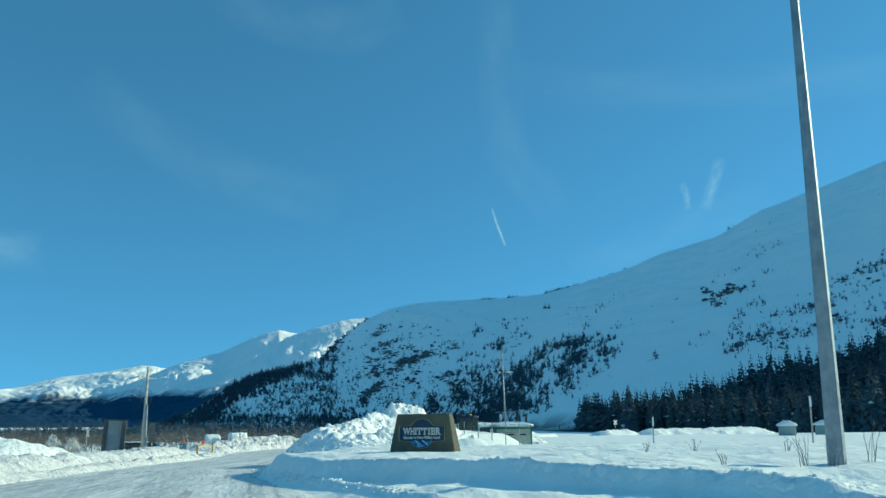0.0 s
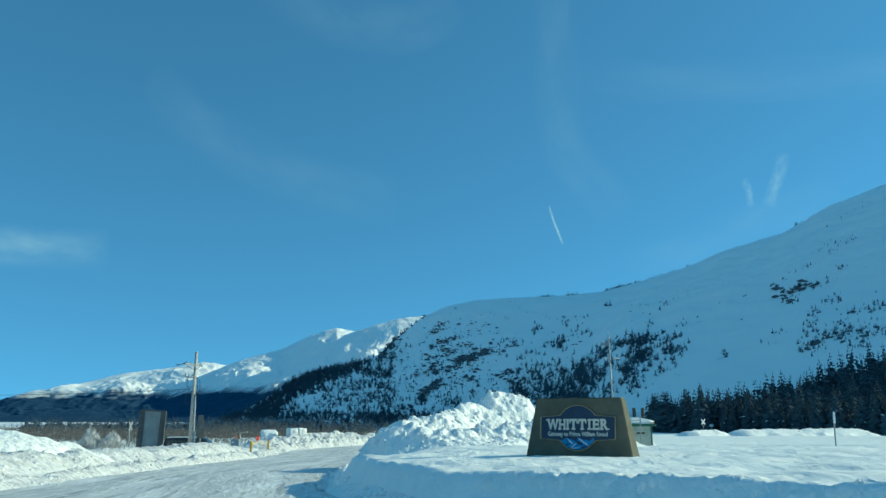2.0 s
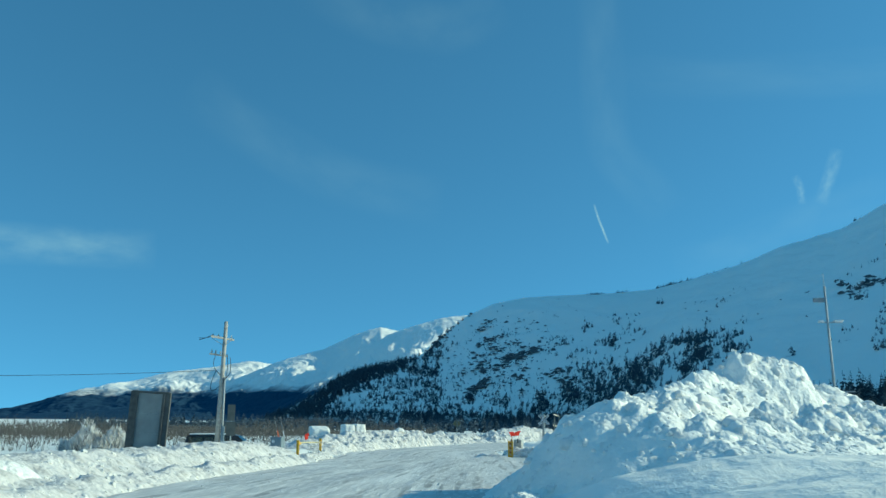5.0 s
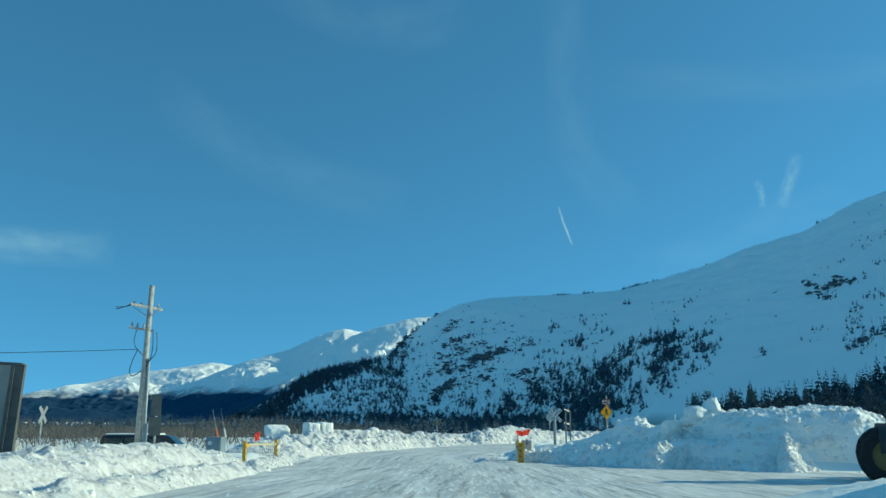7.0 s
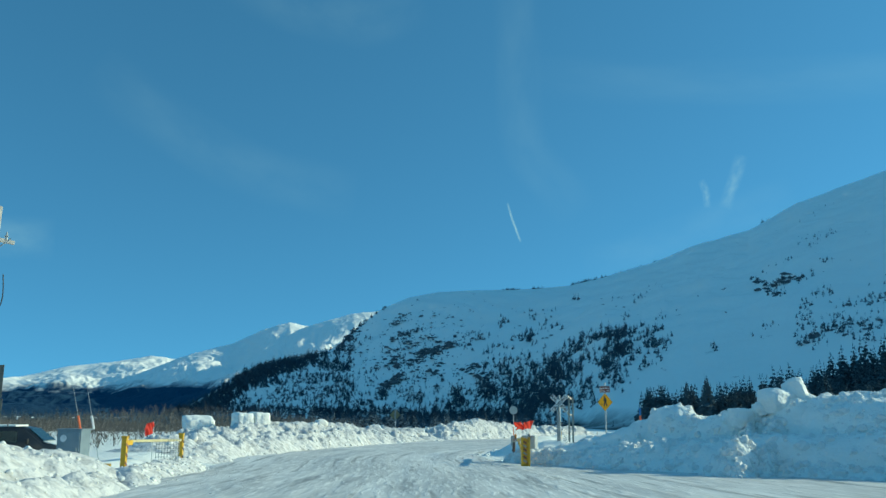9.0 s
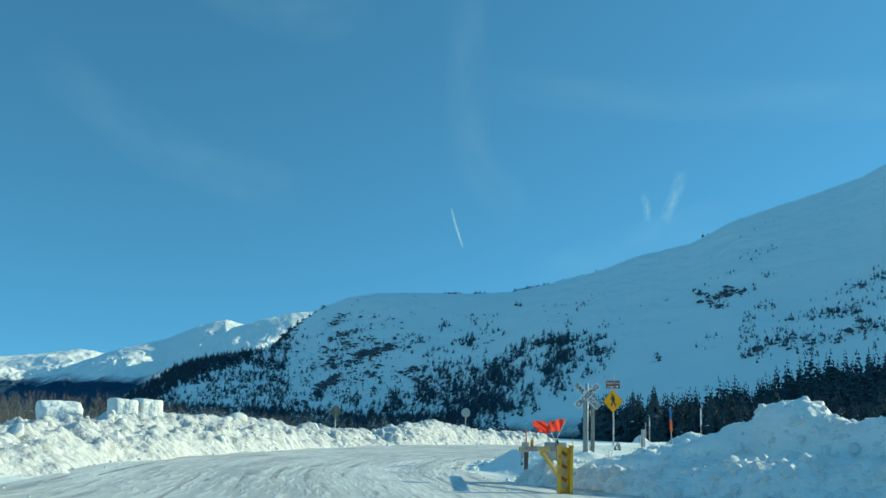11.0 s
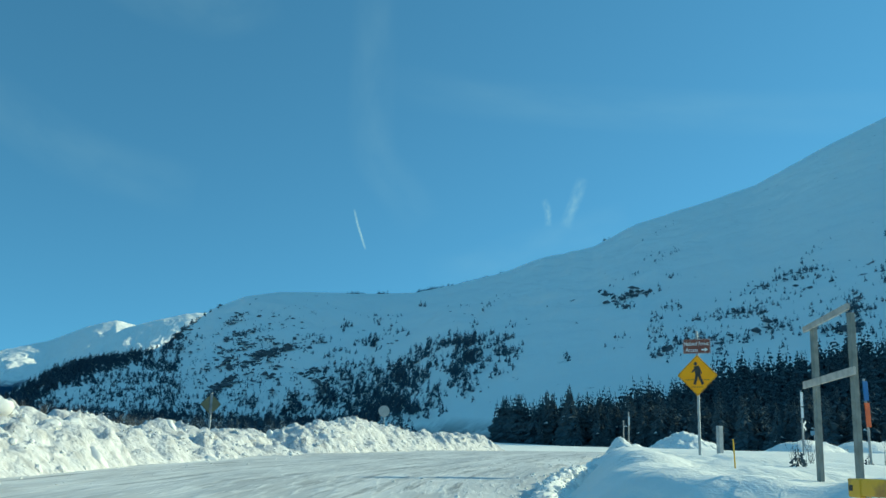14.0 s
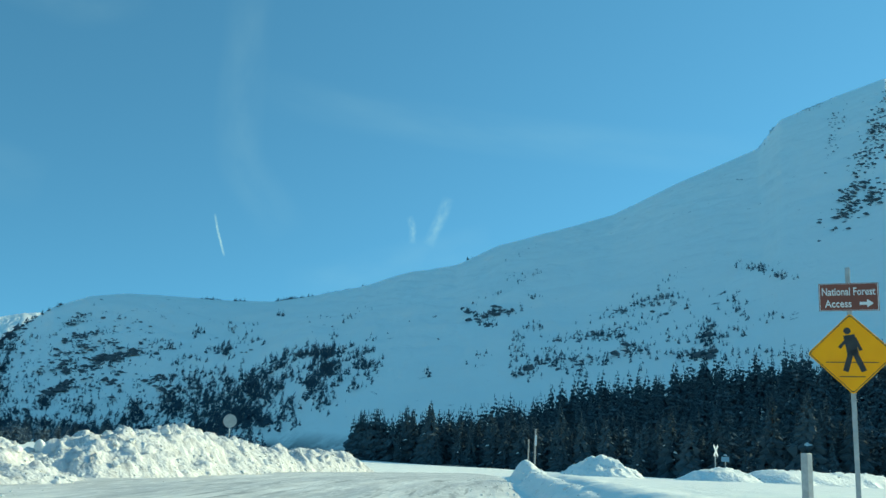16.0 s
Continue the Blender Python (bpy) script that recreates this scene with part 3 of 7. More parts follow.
OLIVE = material("olive_yellow_machine_paint", (0.26, 0.21, 0.05), 0.5, 0, (0.15, 0.13, 0.06), 4.0, 0.003, 20)
GREEN_TRIM = material("green_painted_trim", (0.035, 0.12, 0.075), 0.6, 0, (0.03, 0.10, 0.06), 5.0)
HUT_WALL = material("pale_green_siding", (0.34, 0.40, 0.37), 0.7, 0, (0.28, 0.34, 0.31), 4.0)
CABLE = material("black_cable", (0.025, 0.025, 0.025), 0.6)
TWIG = material("dry_brown_twigs", (0.10, 0.09, 0.08), 0.9, 0, (0.15, 0.135, 0.12), 3.0)
FROST = material("frosted_twigs", (0.85, 0.83, 0.80), 0.9, 0, (0.60, 0.56, 0.50), 2.0)
# Spruce needles lightened so that their colour carries the forest's haze.
NEEDLE = material("haze_lifted_needles", (0.080, 0.106, 0.120), 0.9, 0, (0.104, 0.134, 0.148), 0.8, per_object=0.35)
# Slope conifers: the air's blue haze is mixed into their needle colour.
SLOPE_NEEDLE = material("hazed_slope_needles", (0.075, 0.105, 0.135), 0.9, 0, (0.11, 0.14, 0.165), 0.3)
for m in (NEEDLE, SLOPE_NEEDLE):
    m.node_tree.nodes["Principled BSDF"].inputs["Specular IOR Level"].default_value = 0.1
SIGN_YELLOW.node_tree.nodes["Principled BSDF"].inputs["Specular IOR Level"].default_value = 0.2
BARK = material("spruce_bark", (0.09, 0.075, 0.06), 0.9, 0, (0.05, 0.042, 0.035), 4.0)


def plain_glass(name, tint, rough=0.05):
    m = material(name, tint, rough)
    m.node_tree.nodes["Principled BSDF"].inputs["Transmission Weight"].default_value = 0.6
    return m


GLASS = plain_glass("tinted_glass", (0.05, 0.09, 0.09))
AMBER = plain_glass("amber_lens", (0.95, 0.42, 0.02), 0.2)

# ---------------------------------------------------------------- snow banks and piles
def chunk_mesh(seed, flat=0.8, planes=7, reach=(0.6, 0.9), level=2):
    rnd = random.Random(seed)
    bm = bmesh.new()
    bmesh.ops.create_icosphere(bm, subdivisions=level, radius=1.0)
    cuts = [Vector((rnd.uniform(-1, 1), rnd.uniform(-1, 1), rnd.uniform(-0.6, 1))).normalized() for _ in range(planes)]
    lim = [rnd.uniform(*reach) for _ in cuts]
    for v in bm.verts:
        for c, l in zip(cuts, lim):
            d = v.co.dot(c)
            if d > l:
                v.co -= c * (d - l)
        v.co *= 1 + (0.30 if level == 2 else 0.13) * noise.noise(v.co * 2.6 + Vector((seed * 3.1, 0, 0)))
        v.co.z *= flat
    mesh = bpy.data.meshes.new("snow_chunk")
    bm.to_mesh(mesh)
    bm.free()
    mesh.polygons.foreach_set("use_smooth", np.ones(len(mesh.polygons), bool))
    mesh.materials.append(CHUNK)
    return mesh


CHUNKS = [chunk_mesh(k) for k in range(8)]
BOULDERS = [chunk_mesh(k, 0.95, 14, (0.55, 0.72), 3) for k in range(40, 44)]


def billow(x, y, seed, octaves, gain):
    """Rounded lumps with creases between them, from 0 to about 1."""
    total, amp, norm = 0.0, 1.0, 0.0
    for n in range(octaves):
        total = total + amp * np.abs(2 * value_noise(x * 1.9**n + 13.1 * n, y * 1.9**n - 7.7 * n, seed + n) - 1)
        norm += amp
        amp *= gain
    return total / norm


def broken(x, y, seed):
    """Tumbled clods: a height for each uneven cell, from 0 to 1, and the distance to the seam between cells."""
    i, j = np.floor(x).astype(np.int64), np.floor(y).astype(np.int64)
    near, second, tall = np.full(x.shape, 9.0), np.full(x.shape, 9.0), np.zeros(x.shape)
    for di in (-1, 0, 1):
        for dj in (-1, 0, 1):
            a, b = i + di, j + dj
            d = np.hypot(x - a - hashed(a, b, seed), y - b - hashed(a, b, seed + 1))
            h = hashed(a, b, seed + 2)
            closer = d < near
            second = np.where(closer, near, np.minimum(second, d))
            tall = np.where(closer, h, tall)
            near = np.where(closer, d, near)
    return tall, second - near


def capsule_height(X, Y, caps, seed, amp, power=1.5):
    """The upper hull of mounds, each along a line (x0, y0, x1, y1, radius, top at both ends), with lumps."""
    base = ground_height(X, Y)
    bend = 1.6 * fractal(X * 0.22, Y * 0.22, seed + 40, 3)
    warp = 0.9 * fractal(X * 0.35, Y * 0.35, seed + 5, 3)
    z = base - 0.6
    for x0, y0, x1, y1, r, t0, t1 in caps:
        dx, dy = x1 - x0, y1 - y0
        k = np.clip(((X - x0) * dx + (Y - y0) * dy) / (dx * dx + dy * dy + 1e-9), 0, 1)
        d = np.hypot(X - x0 - k * dx, Y - y0 - k * dy) * (1 + 0.35 * warp) / r
        top = t0 + (t1 - t0) * k
        h = base - 0.35 + (top - base + 0.35) * (1 - np.clip(d, 0, 1.3) ** power)
        z = np.maximum(z, h)
    rise = np.clip((z - base) / 0.6, 0, 1)
    lumps = 0.6 * (billow(X * 0.55 + bend, Y * 0.55 - bend, seed, 5, 0.6) * 2.6 - 0.9) + 0.75 * fractal(X * 0.9 - bend, Y * 0.9 + bend, seed + 70, 6, 0.62)
    fine = billow(X * 2.1, Y * 2.1, seed + 13, 3, 0.55) * 2.0 - 0.7
    grit = fractal(X * 4.3, Y * 4.3, seed + 23, 2, 0.6)
    wx, wy = X + 0.25 * fractal(X * 1.7, Y * 1.7, seed + 81, 2), Y + 0.25 * fractal(X * 1.7, Y * 1.7, seed + 85, 2)
    big, seam = broken(wx * 1.15, wy * 1.15, seed + 50)
    small, crack = broken(wx * 2.6, wy * 2.6, seed + 60)
    loose = smooth(-0.15, 0.25, fractal(X * 0.25, Y * 0.25, seed + 90, 3))
    clods = loose * (0.60 * (big - 0.5) * smooth(0, 0.30, seam) + 0.26 * (small - 0.45) * smooth(0, 0.3, crack) - 0.12 * (1 - smooth(0, 0.12, seam)))
    return z + rise * amp * (0.80 * lumps + 0.22 * fine + 0.12 * grit + clods), base


def pile(name, caps, cell, seed, amp, label, chunks=0, size=(0.1, 0.35), category="snow bank", power=1.5, group="", strewn=0, lump=(0.03, 0.2), mat=PILE):
    xs = [c[k] + s * (c[4] + 1.2) for c in caps for k in (0, 2) for s in (-1, 1)]
    ys = [c[k] + s * (c[4] + 1.2) for c in caps for k in (1, 3) for s in (-1, 1)]
    X, Y = np.meshgrid(np.arange(min(xs), max(xs), cell), np.arange(min(ys), max(ys), cell))
    Z, base = capsule_height(X, Y, caps, seed, amp, power)
    keep = Z > base - 0.12
    idx = np.arange(X.size).reshape(X.shape)
    quads = np.stack([idx[:-1, :-1], idx[:-1, 1:], idx[1:, 1:], idx[1:, :-1]], -1)
    live = keep[:-1, :-1] | keep[:-1, 1:] | keep[1:, 1:] | keep[1:, :-1]
    quads = quads[live]
    used = np.unique(quads)
    remap = np.full(X.size, -1)
    remap[used] = np.arange(len(used))
    mesh = bpy.data.meshes.new(name)
    verts = np.stack([X, Y, Z], -1).reshape(-1, 3)[used]
    mesh.from_pydata(verts.tolist(), [], remap[quads].tolist())
    mesh.polygons.foreach_set("use_smooth", np.ones(len(mesh.polygons), bool))
    mesh.materials.append(mat)
    ob = tagged(new(name, mesh), label, category, group)
    rnd = random.Random(seed)
    high = np.argwhere(Z > base + 0.08)
    for _ in range(int(chunks * 1.3)):
        i, j = high[rnd.randrange(len(high))]
        r = size[0] + (size[1] - size[0]) * rnd.random() ** 2.2
        c = new("snow_chunk", (BOULDERS[rnd.randrange(4)] if r > 0.24 else CHUNKS[rnd.randrange(8)]))
        c.parent = ob
        c.matrix_local = (Matrix.Translation((X[i, j], Y[i, j], Z[i, j] - r * 0.5))
                          @ pose(0, 0, 0, rnd.uniform(-30, 30), rnd.uniform(-30, 30), rnd.uniform(0, 360))
                          @ Matrix.Diagonal((r * rnd.uniform(0.8, 1.4), r * rnd.uniform(0.8, 1.3), r * rnd.uniform(0.7, 1.1), 1)))
    if strewn:
        clods(caps, seed, amp, power, strewn, lump, "small broken snow lumps strewn over the " + category)
    return ob


CLOD_KINDS = []
for kind in range(10):
    rnd = random.Random(900 + kind)
    bm = bmesh.new()
    bmesh.ops.create_icosphere(bm, subdivisions=2, radius=1.0)
    for v in bm.verts:
        k = 1 + 0.45 * noise.noise(v.co * 1.3 + Vector((kind * 7.7, 0, 0))) + 0.20 * noise.noise(v.co * 3.1 + Vector((0, kind * 5.1, 0)))
        v.co = Vector((v.co.x, v.co.y * 0.9, v.co.z * 0.8)) * k
    CLOD_KINDS.append((np.array([v.co[:] for v in bm.verts]), np.array([[v.index for v in f.verts] for f in bm.faces])))
    bm.free()


def clods(caps, seed, amp, power, count, size, label):
    """Many small broken lumps strewn over a pile and round its foot, thick in some places and thin in others."""
    rng_c = np.random.default_rng(seed)
    xs = [c[k] + d * (c[4] + 0.8) for c in caps for k in (0, 2) for d in (-1, 1)]
    ys = [c[k] + d * (c[4] + 0.8) for c in caps for k in (1, 3) for d in (-1, 1)]
    X, Y = rng_c.uniform(min(xs), max(xs), count * 14), rng_c.uniform(min(ys), max(ys), count * 14)
    Z, base = capsule_height(X, Y, caps, seed, amp, power)
    thick = fractal(X * 0.3, Y * 0.3, seed + 33, 3) + 0.25 * rng_c.normal(size=X.shape)
    live = np.flatnonzero((Z > base + 0.03) & (thick > -0.05))[:count]
    verts, faces, n = [], [], 0
    for i in live:
        v, f = CLOD_KINDS[int(rng_c.integers(10))]
        r = size[0] + (size[1] - size[0]) * rng_c.random() ** 5
        a, b = rng_c.uniform(0, 6.28, 2)
        ca, sa, cb, sb = math.cos(a), math.sin(a), math.cos(b), math.sin(b)
        turn = np.array([[ca, -sa * cb, sa * sb], [sa, ca * cb, -ca * sb], [0, sb, cb]])
        verts.append(v @ turn.T * r + (X[i], Y[i], max(Z[i], base[i]) - 0.25 * r))
        faces.append(f + n)
        n += len(v)
    mesh = bpy.data.meshes.new("snow_clods")
    mesh.from_pydata(np.concatenate(verts).tolist(), [], np.concatenate(faces).tolist())
    mesh.materials.append(CHUNK)
    return tagged(new("snow_clods", mesh), label, "snow clods", kind="stuff")


def line_caps(points, r):
    return [(a[0], a[1], b[0], b[1], r, a[2], b[2]) for a, b in zip(points, points[1:])]


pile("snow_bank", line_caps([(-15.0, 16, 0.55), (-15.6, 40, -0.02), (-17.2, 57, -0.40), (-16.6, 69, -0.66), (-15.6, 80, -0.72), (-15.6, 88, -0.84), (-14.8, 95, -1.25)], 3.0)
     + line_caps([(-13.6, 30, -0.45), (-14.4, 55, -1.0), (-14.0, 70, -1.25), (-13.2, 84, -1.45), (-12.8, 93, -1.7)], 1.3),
     0.16, 11, 0.34, "long lumpy roadside bank of greying ploughed snow", 240, (0.04, 0.14), strewn=2200, lump=(0.02, 0.11), mat=DIRTY_DIMMED)
pile("snow_mound", [(-20.5, 60, -23, 64, 7.0, 0.55, 0.3), (-26, 52, -22, 61, 6, 0.9, 0.4)], 0.25, 12, 0.3, "rounded snow mound with rough icy sides", 40, (0.1, 0.3))
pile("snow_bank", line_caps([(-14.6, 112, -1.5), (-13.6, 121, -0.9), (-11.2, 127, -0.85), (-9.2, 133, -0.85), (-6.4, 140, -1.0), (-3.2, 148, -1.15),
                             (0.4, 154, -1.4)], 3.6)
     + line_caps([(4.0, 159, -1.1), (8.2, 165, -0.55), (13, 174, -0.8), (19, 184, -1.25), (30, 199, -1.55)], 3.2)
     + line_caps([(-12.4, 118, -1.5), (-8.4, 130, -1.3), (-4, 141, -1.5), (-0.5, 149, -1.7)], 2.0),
     0.14, 13, 0.62, "high roadside wall of broken ploughed snow", 300, (0.06, 0.42), strewn=2600, lump=(0.03, 0.16), mat=DIRTY_DIMMED)
pile("snow_bank", line_caps([(3.9, 10, -0.06), (2.0, 19, -0.22), (0.2, 26, -0.34), (-1.6, 33, -0.46), (-3.0, 41, -0.62), (-3.8, 50, -0.85), (-3.8, 57, -0.95), (-2.6, 65, -1.15)], 0.85)
     + line_caps([(5.4, 24, 0.12), (2.4, 29, 0.06), (-0.4, 34, -0.02), (-2.2, 40, -0.16), (-3.2, 47, -0.42)], 0.8), 0.12, 14, 0.24,
     "low windrow of clumpy snow along the road edge", 180, (0.03, 0.10), strewn=2000, lump=(0.015, 0.08))
pile("snow_mound", [(-2.6, 60.5, -1.2, 60.2, 1.8, -0.4, 0.7), (-1.2, 60.2, 1.7, 63.8, 2.7, 0.75, 1.65), (1.7, 63.8, 3.4, 65.6, 2.6, 1.65, 1.9), (3.4, 65.5, 5.0, 66, 1.9, 2.45, 2.35), (4.2, 66.5, 6.4, 67, 3.2, 1.7, 1.6),
                   (6.2, 67, 9.6, 66, 3.0, 1.5, -0.3), (1.0, 59.6, 5.5, 62.5, 3.2, 0.4, 0.9), (-3.0, 64.5, -2.0, 61.5, 1.4, -1.1, -0.5), (5.5, 62.5, 8.0, 64, 3.0, 0.7, 0.1)],
     0.11, 15, 0.50, "tall lumpy mound of ploughed snow behind the town sign", 240, (0.05, 0.30), "snow pile", strewn=1500, lump=(0.02, 0.13))
pile("snow_wall", [(3.0, 112.7, 5.4, 110.9, 1.5, -1.7, -1.15), (5.4, 110.9, 6.9, 109.8, 1.4, -1.1, -0.6), (7.2, 109.5, 7.6, 109.2, 1.0, -0.35, -0.2), (7.9, 108.9, 8.6, 108.4, 1.05, 0.15, 0.25), (8.4, 108.6, 9.4, 107.2, 1.6, 0.15, -0.25),
                   (9.4, 107.2, 10.2, 105.4, 2.0, -0.25, -0.05), (10.3, 105.0, 11.2, 103.5, 1.9, 0.1, 0.65), (11.2, 103.5, 12.3, 102.5, 2.0, 0.25, 0.35), (12.3, 102.5, 14, 101.6, 2.2, 0.65, 0.75),
                   (14, 101.6, 16.5, 100, 3.6, 0.75, 0.85), (16.5, 100, 19.5, 98.4, 3.2, 0.8, -0.3), (5.4, 108.4, 9.0, 103.8, 2.4, -1.45, -1.0), (9.0, 103.8, 13.0, 99.6, 2.8, -1.0, -0.5)],
     0.12, 16, 0.30, "long cut wall of ploughed snow beside the crossing", 280, (0.05, 0.26), "snow pile", 4.0, strewn=2400, lump=(0.03, 0.26))
pile("snow_spill", [(13.1, 98.5, 12.1, 96.2, 0.75, -0.25, -1.15), (12.1, 96.2, 11.4, 94.5, 0.9, -1.2, -1.95), (11.5, 97.2, 11.1, 96.5, 0.95, -1.3, -1.5)], 0.08, 27, 0.4,
     "loose spill of clods slumped down the snow wall", 60, (0.06, 0.24), "snow pile", strewn=700, lump=(0.03, 0.2))
pile("snow_spill", [(7.1, 100.4, 7.6, 100.6, 1.0, -1.1, -1.15), (8.2, 100.6, 9.0, 101.0, 0.85, -1.2, -1.05), (6.5, 100.6, 6.8, 99.5, 0.75, -1.6, -1.85)], 0.08, 28, 0.4,
     "heap of loose clods at the foot of the snow wall", 60, (0.06, 0.26), "snow pile", strewn=600, lump=(0.03, 0.2))
pile("snow_spill", [(10.6, 103.2, 9.4, 102.1, 0.75, 0.2, -0.7), (9.3, 103.6, 9.0, 102.8, 0.7, -0.35, -0.7)], 0.08, 29, 0.4,
     "crumbled gully of clods between snow boulders", 70, (0.08, 0.28), "snow pile", strewn=500, lump=(0.04, 0.2))
pile("snow_bank", line_caps([(2.0, 112, -1.75), (5.0, 106.5, -1.7), (8.6, 101, -1.75), (12.5, 96, -1.7)], 1.3), 0.2, 17, 0.3,
     "broken snow clods along the foot of a snow wall", 160, (0.05, 0.26), strewn=1500, lump=(0.03, 0.24))
pile("snow_bank", line_caps([(12.0, 136.6, -1.75), (13.4, 139.6, -1.7), (25, 160, -1.72), (51.6, 204, -1.85)], 1.5), 0.24, 18, 0.14, "smooth wind-drifted bank along the road edge", 50, (0.05, 0.18), strewn=700, lump=(0.03, 0.14))
pile("snow_bank", line_caps([(1.6, 119.5, -2.22), (2.9, 123.2, -2.1), (5.2, 127.6, -1.98), (7.8, 132, -1.98), (11.0, 137, -2.0)], 0.6), 0.11, 28, 0.3,
     "rough wind-scoured lip of snow along the road edge", 60, (0.04, 0.12), strewn=800, lump=(0.02, 0.12))
pile("snow_mound", [(32.1, 172.9, 32.3, 173.1, 1.6, -1.15, -1.2)], 0.14, 19, 0.25, "small pointed snow mound on the snowfield", 8, (0.1, 0.25))
pile("snow_mound", [(37.4, 172.4, 38.6, 172.9, 3.3, -0.7, -0.65)], 0.16, 20, 0.5, "broad low snow mound on the snowfield", 30, (0.1, 0.35))
for n, (ax, ay, bx, by, r, t0, t1) in enumerate(((56, 181, 62, 186, 4.0, -1.0, -0.9), (68, 186, 80, 190, 4.5, -0.8, -0.75), (83, 191, 96, 196, 4.5, -0.75, -0.7))):
    pile("snow_mound", [(ax, ay, bx, by, r, t0, t1)], 0.4, 22 + 30 * n, 0.35, "low snow mound before the forest", 7, (0.15, 0.4))
pile("snow_mound", [(7.2, 58.2, 8.4, 59.0, 2.6, 0.15, 0.1)], 0.22, 23, 0.08, "low drifted snow mound near the green hut", 0, mat=SNOW)
pile("snow_mound", [(8.5, 74, 13, 76, 3.0, 0.55, 0.2)], 0.22, 24, 0.08, "low drifted snow mound near the green hut", 0, mat=SNOW)

pile("snow_bank", [(-13.4, 97.6, -12.7, 105.5, 1.5, -1.85, -1.85), (-12.6, 95.5, -13.2, 99, 1.3, -1.72, -1.85)], 0.18, 25, 0.25, "clumpy low snow bank round the gate posts", 40, (0.05, 0.16), strewn=500, lump=(0.02, 0.12), mat=DIRTY_DIMMED)


def snow_block(x, y, z, size, turn, lean, label):
    bm = bmesh.new()
    bmesh.ops.create_cube(bm, size=1.0)
    bmesh.ops.subdivide_edges(bm, edges=bm.edges, cuts=7, use_grid_fill=True)
    for v in bm.verts:
        c = v.co.copy()
        v.co = Vector((math.copysign(abs(2 * c.x) ** 0.9, c.x) * size[0] / 2, c.y * size[1], c.z * size[2]))
        rim = max(0, abs(c.x) - 0.38) + max(0, abs(c.z) - 0.38) + max(0, abs(c.y) - 0.38)
        v.co *= 1 - 0.10 * rim / 0.12 * 0.5
        v.co += Vector((noise.noise(v.co * 1.7), noise.noise(v.co * 1.7 + Vector((9, 0, 0))), noise.noise(v.co * 1.7 + Vector((0, 9, 0))))) * 0.07
    ob = part("snow_block", bm, PILE, None, "", True)
    ob.matrix_world = pose(x, y, z, lean, 0, turn)
    return tagged(ob, label, "snow block", "cut snow blocks")


snow_block(-12.66, 128.5, -0.82, (1.14, 1.5, 1.6), 25, 0, "upright cut block of dense packed snow on the bank")
snow_block(-11.66, 128.98, -0.78, (1.14, 1.5, 1.6), 28, 0, "upright cut block of dense packed snow on the bank")
snow_block(-15.5, 129.5, -0.82, (2.0, 1.6, 0.95), 20, 14, "tilted slab of cut packed snow lying on the bank")
ball = part("snow_boulder", bmesh.new(), PILE)
ball.data = CHUNKS[2]
ball.matrix_world = Matrix.Translation((-7.7, 136.2, -0.72)) @ Matrix.Diagonal((0.5, 0.45, 0.42, 1))
tagged(ball, "rounded boulder of snow perched on the bank", "snow block")


def snow_boulder(x, y, z, size, turn, lean, seed):
    """A rounded boulder of packed snow, half way between a block and a ball, with flattened broken sides."""
    bm = bmesh.new()
    bmesh.ops.create_cube(bm, size=2.0)
    bmesh.ops.subdivide_edges(bm, edges=bm.edges, cuts=11, use_grid_fill=True)
    shift = Vector((seed * 3.7, seed * 1.9, 0))
    for v in bm.verts:
        c = v.co * 0.40 + v.co.normalized() * 0.66
        k = 1 + 0.22 * noise.noise(c * 1.1 + shift) + 0.09 * noise.noise(c * 3.2 + shift) + 0.04 * noise.noise(c * 8.0 + shift)
        v.co = Vector((c.x * size[0] / 2, c.y * size[1] / 2, c.z * size[2] / 2)) * k
    ob = part("snow_boulder", bm, PILE, None, "", True)
    ob.matrix_world = pose(x, y, z, lean, 0, turn)
    return tagged(ob, "tumbled rounded boulder of packed snow on the snow wall", "snow boulder", "tumbled snow boulders")


for n, (x, y, z, size, turn, lean) in enumerate(((10.46, 103.34, 0.44, (1.35, 1.1, 1.05), 20, 14), (11.31, 103.46, 0.80, (0.85, 0.9, 1.1), 55, -16), (9.09, 103.75, -0.20, (0.95, 0.8, 0.75), 10, 8),
                                                 (9.81, 103.5, 0.16, (0.6, 0.6, 0.55), 70, -12), (11.65, 103.13, 0.45, (0.6, 0.6, 0.6), 35, 20), (9.0, 104.6, -0.2, (0.6, 0.5, 0.5), 60, 5))):
    snow_boulder(x, y, z, size, turn, lean, n)

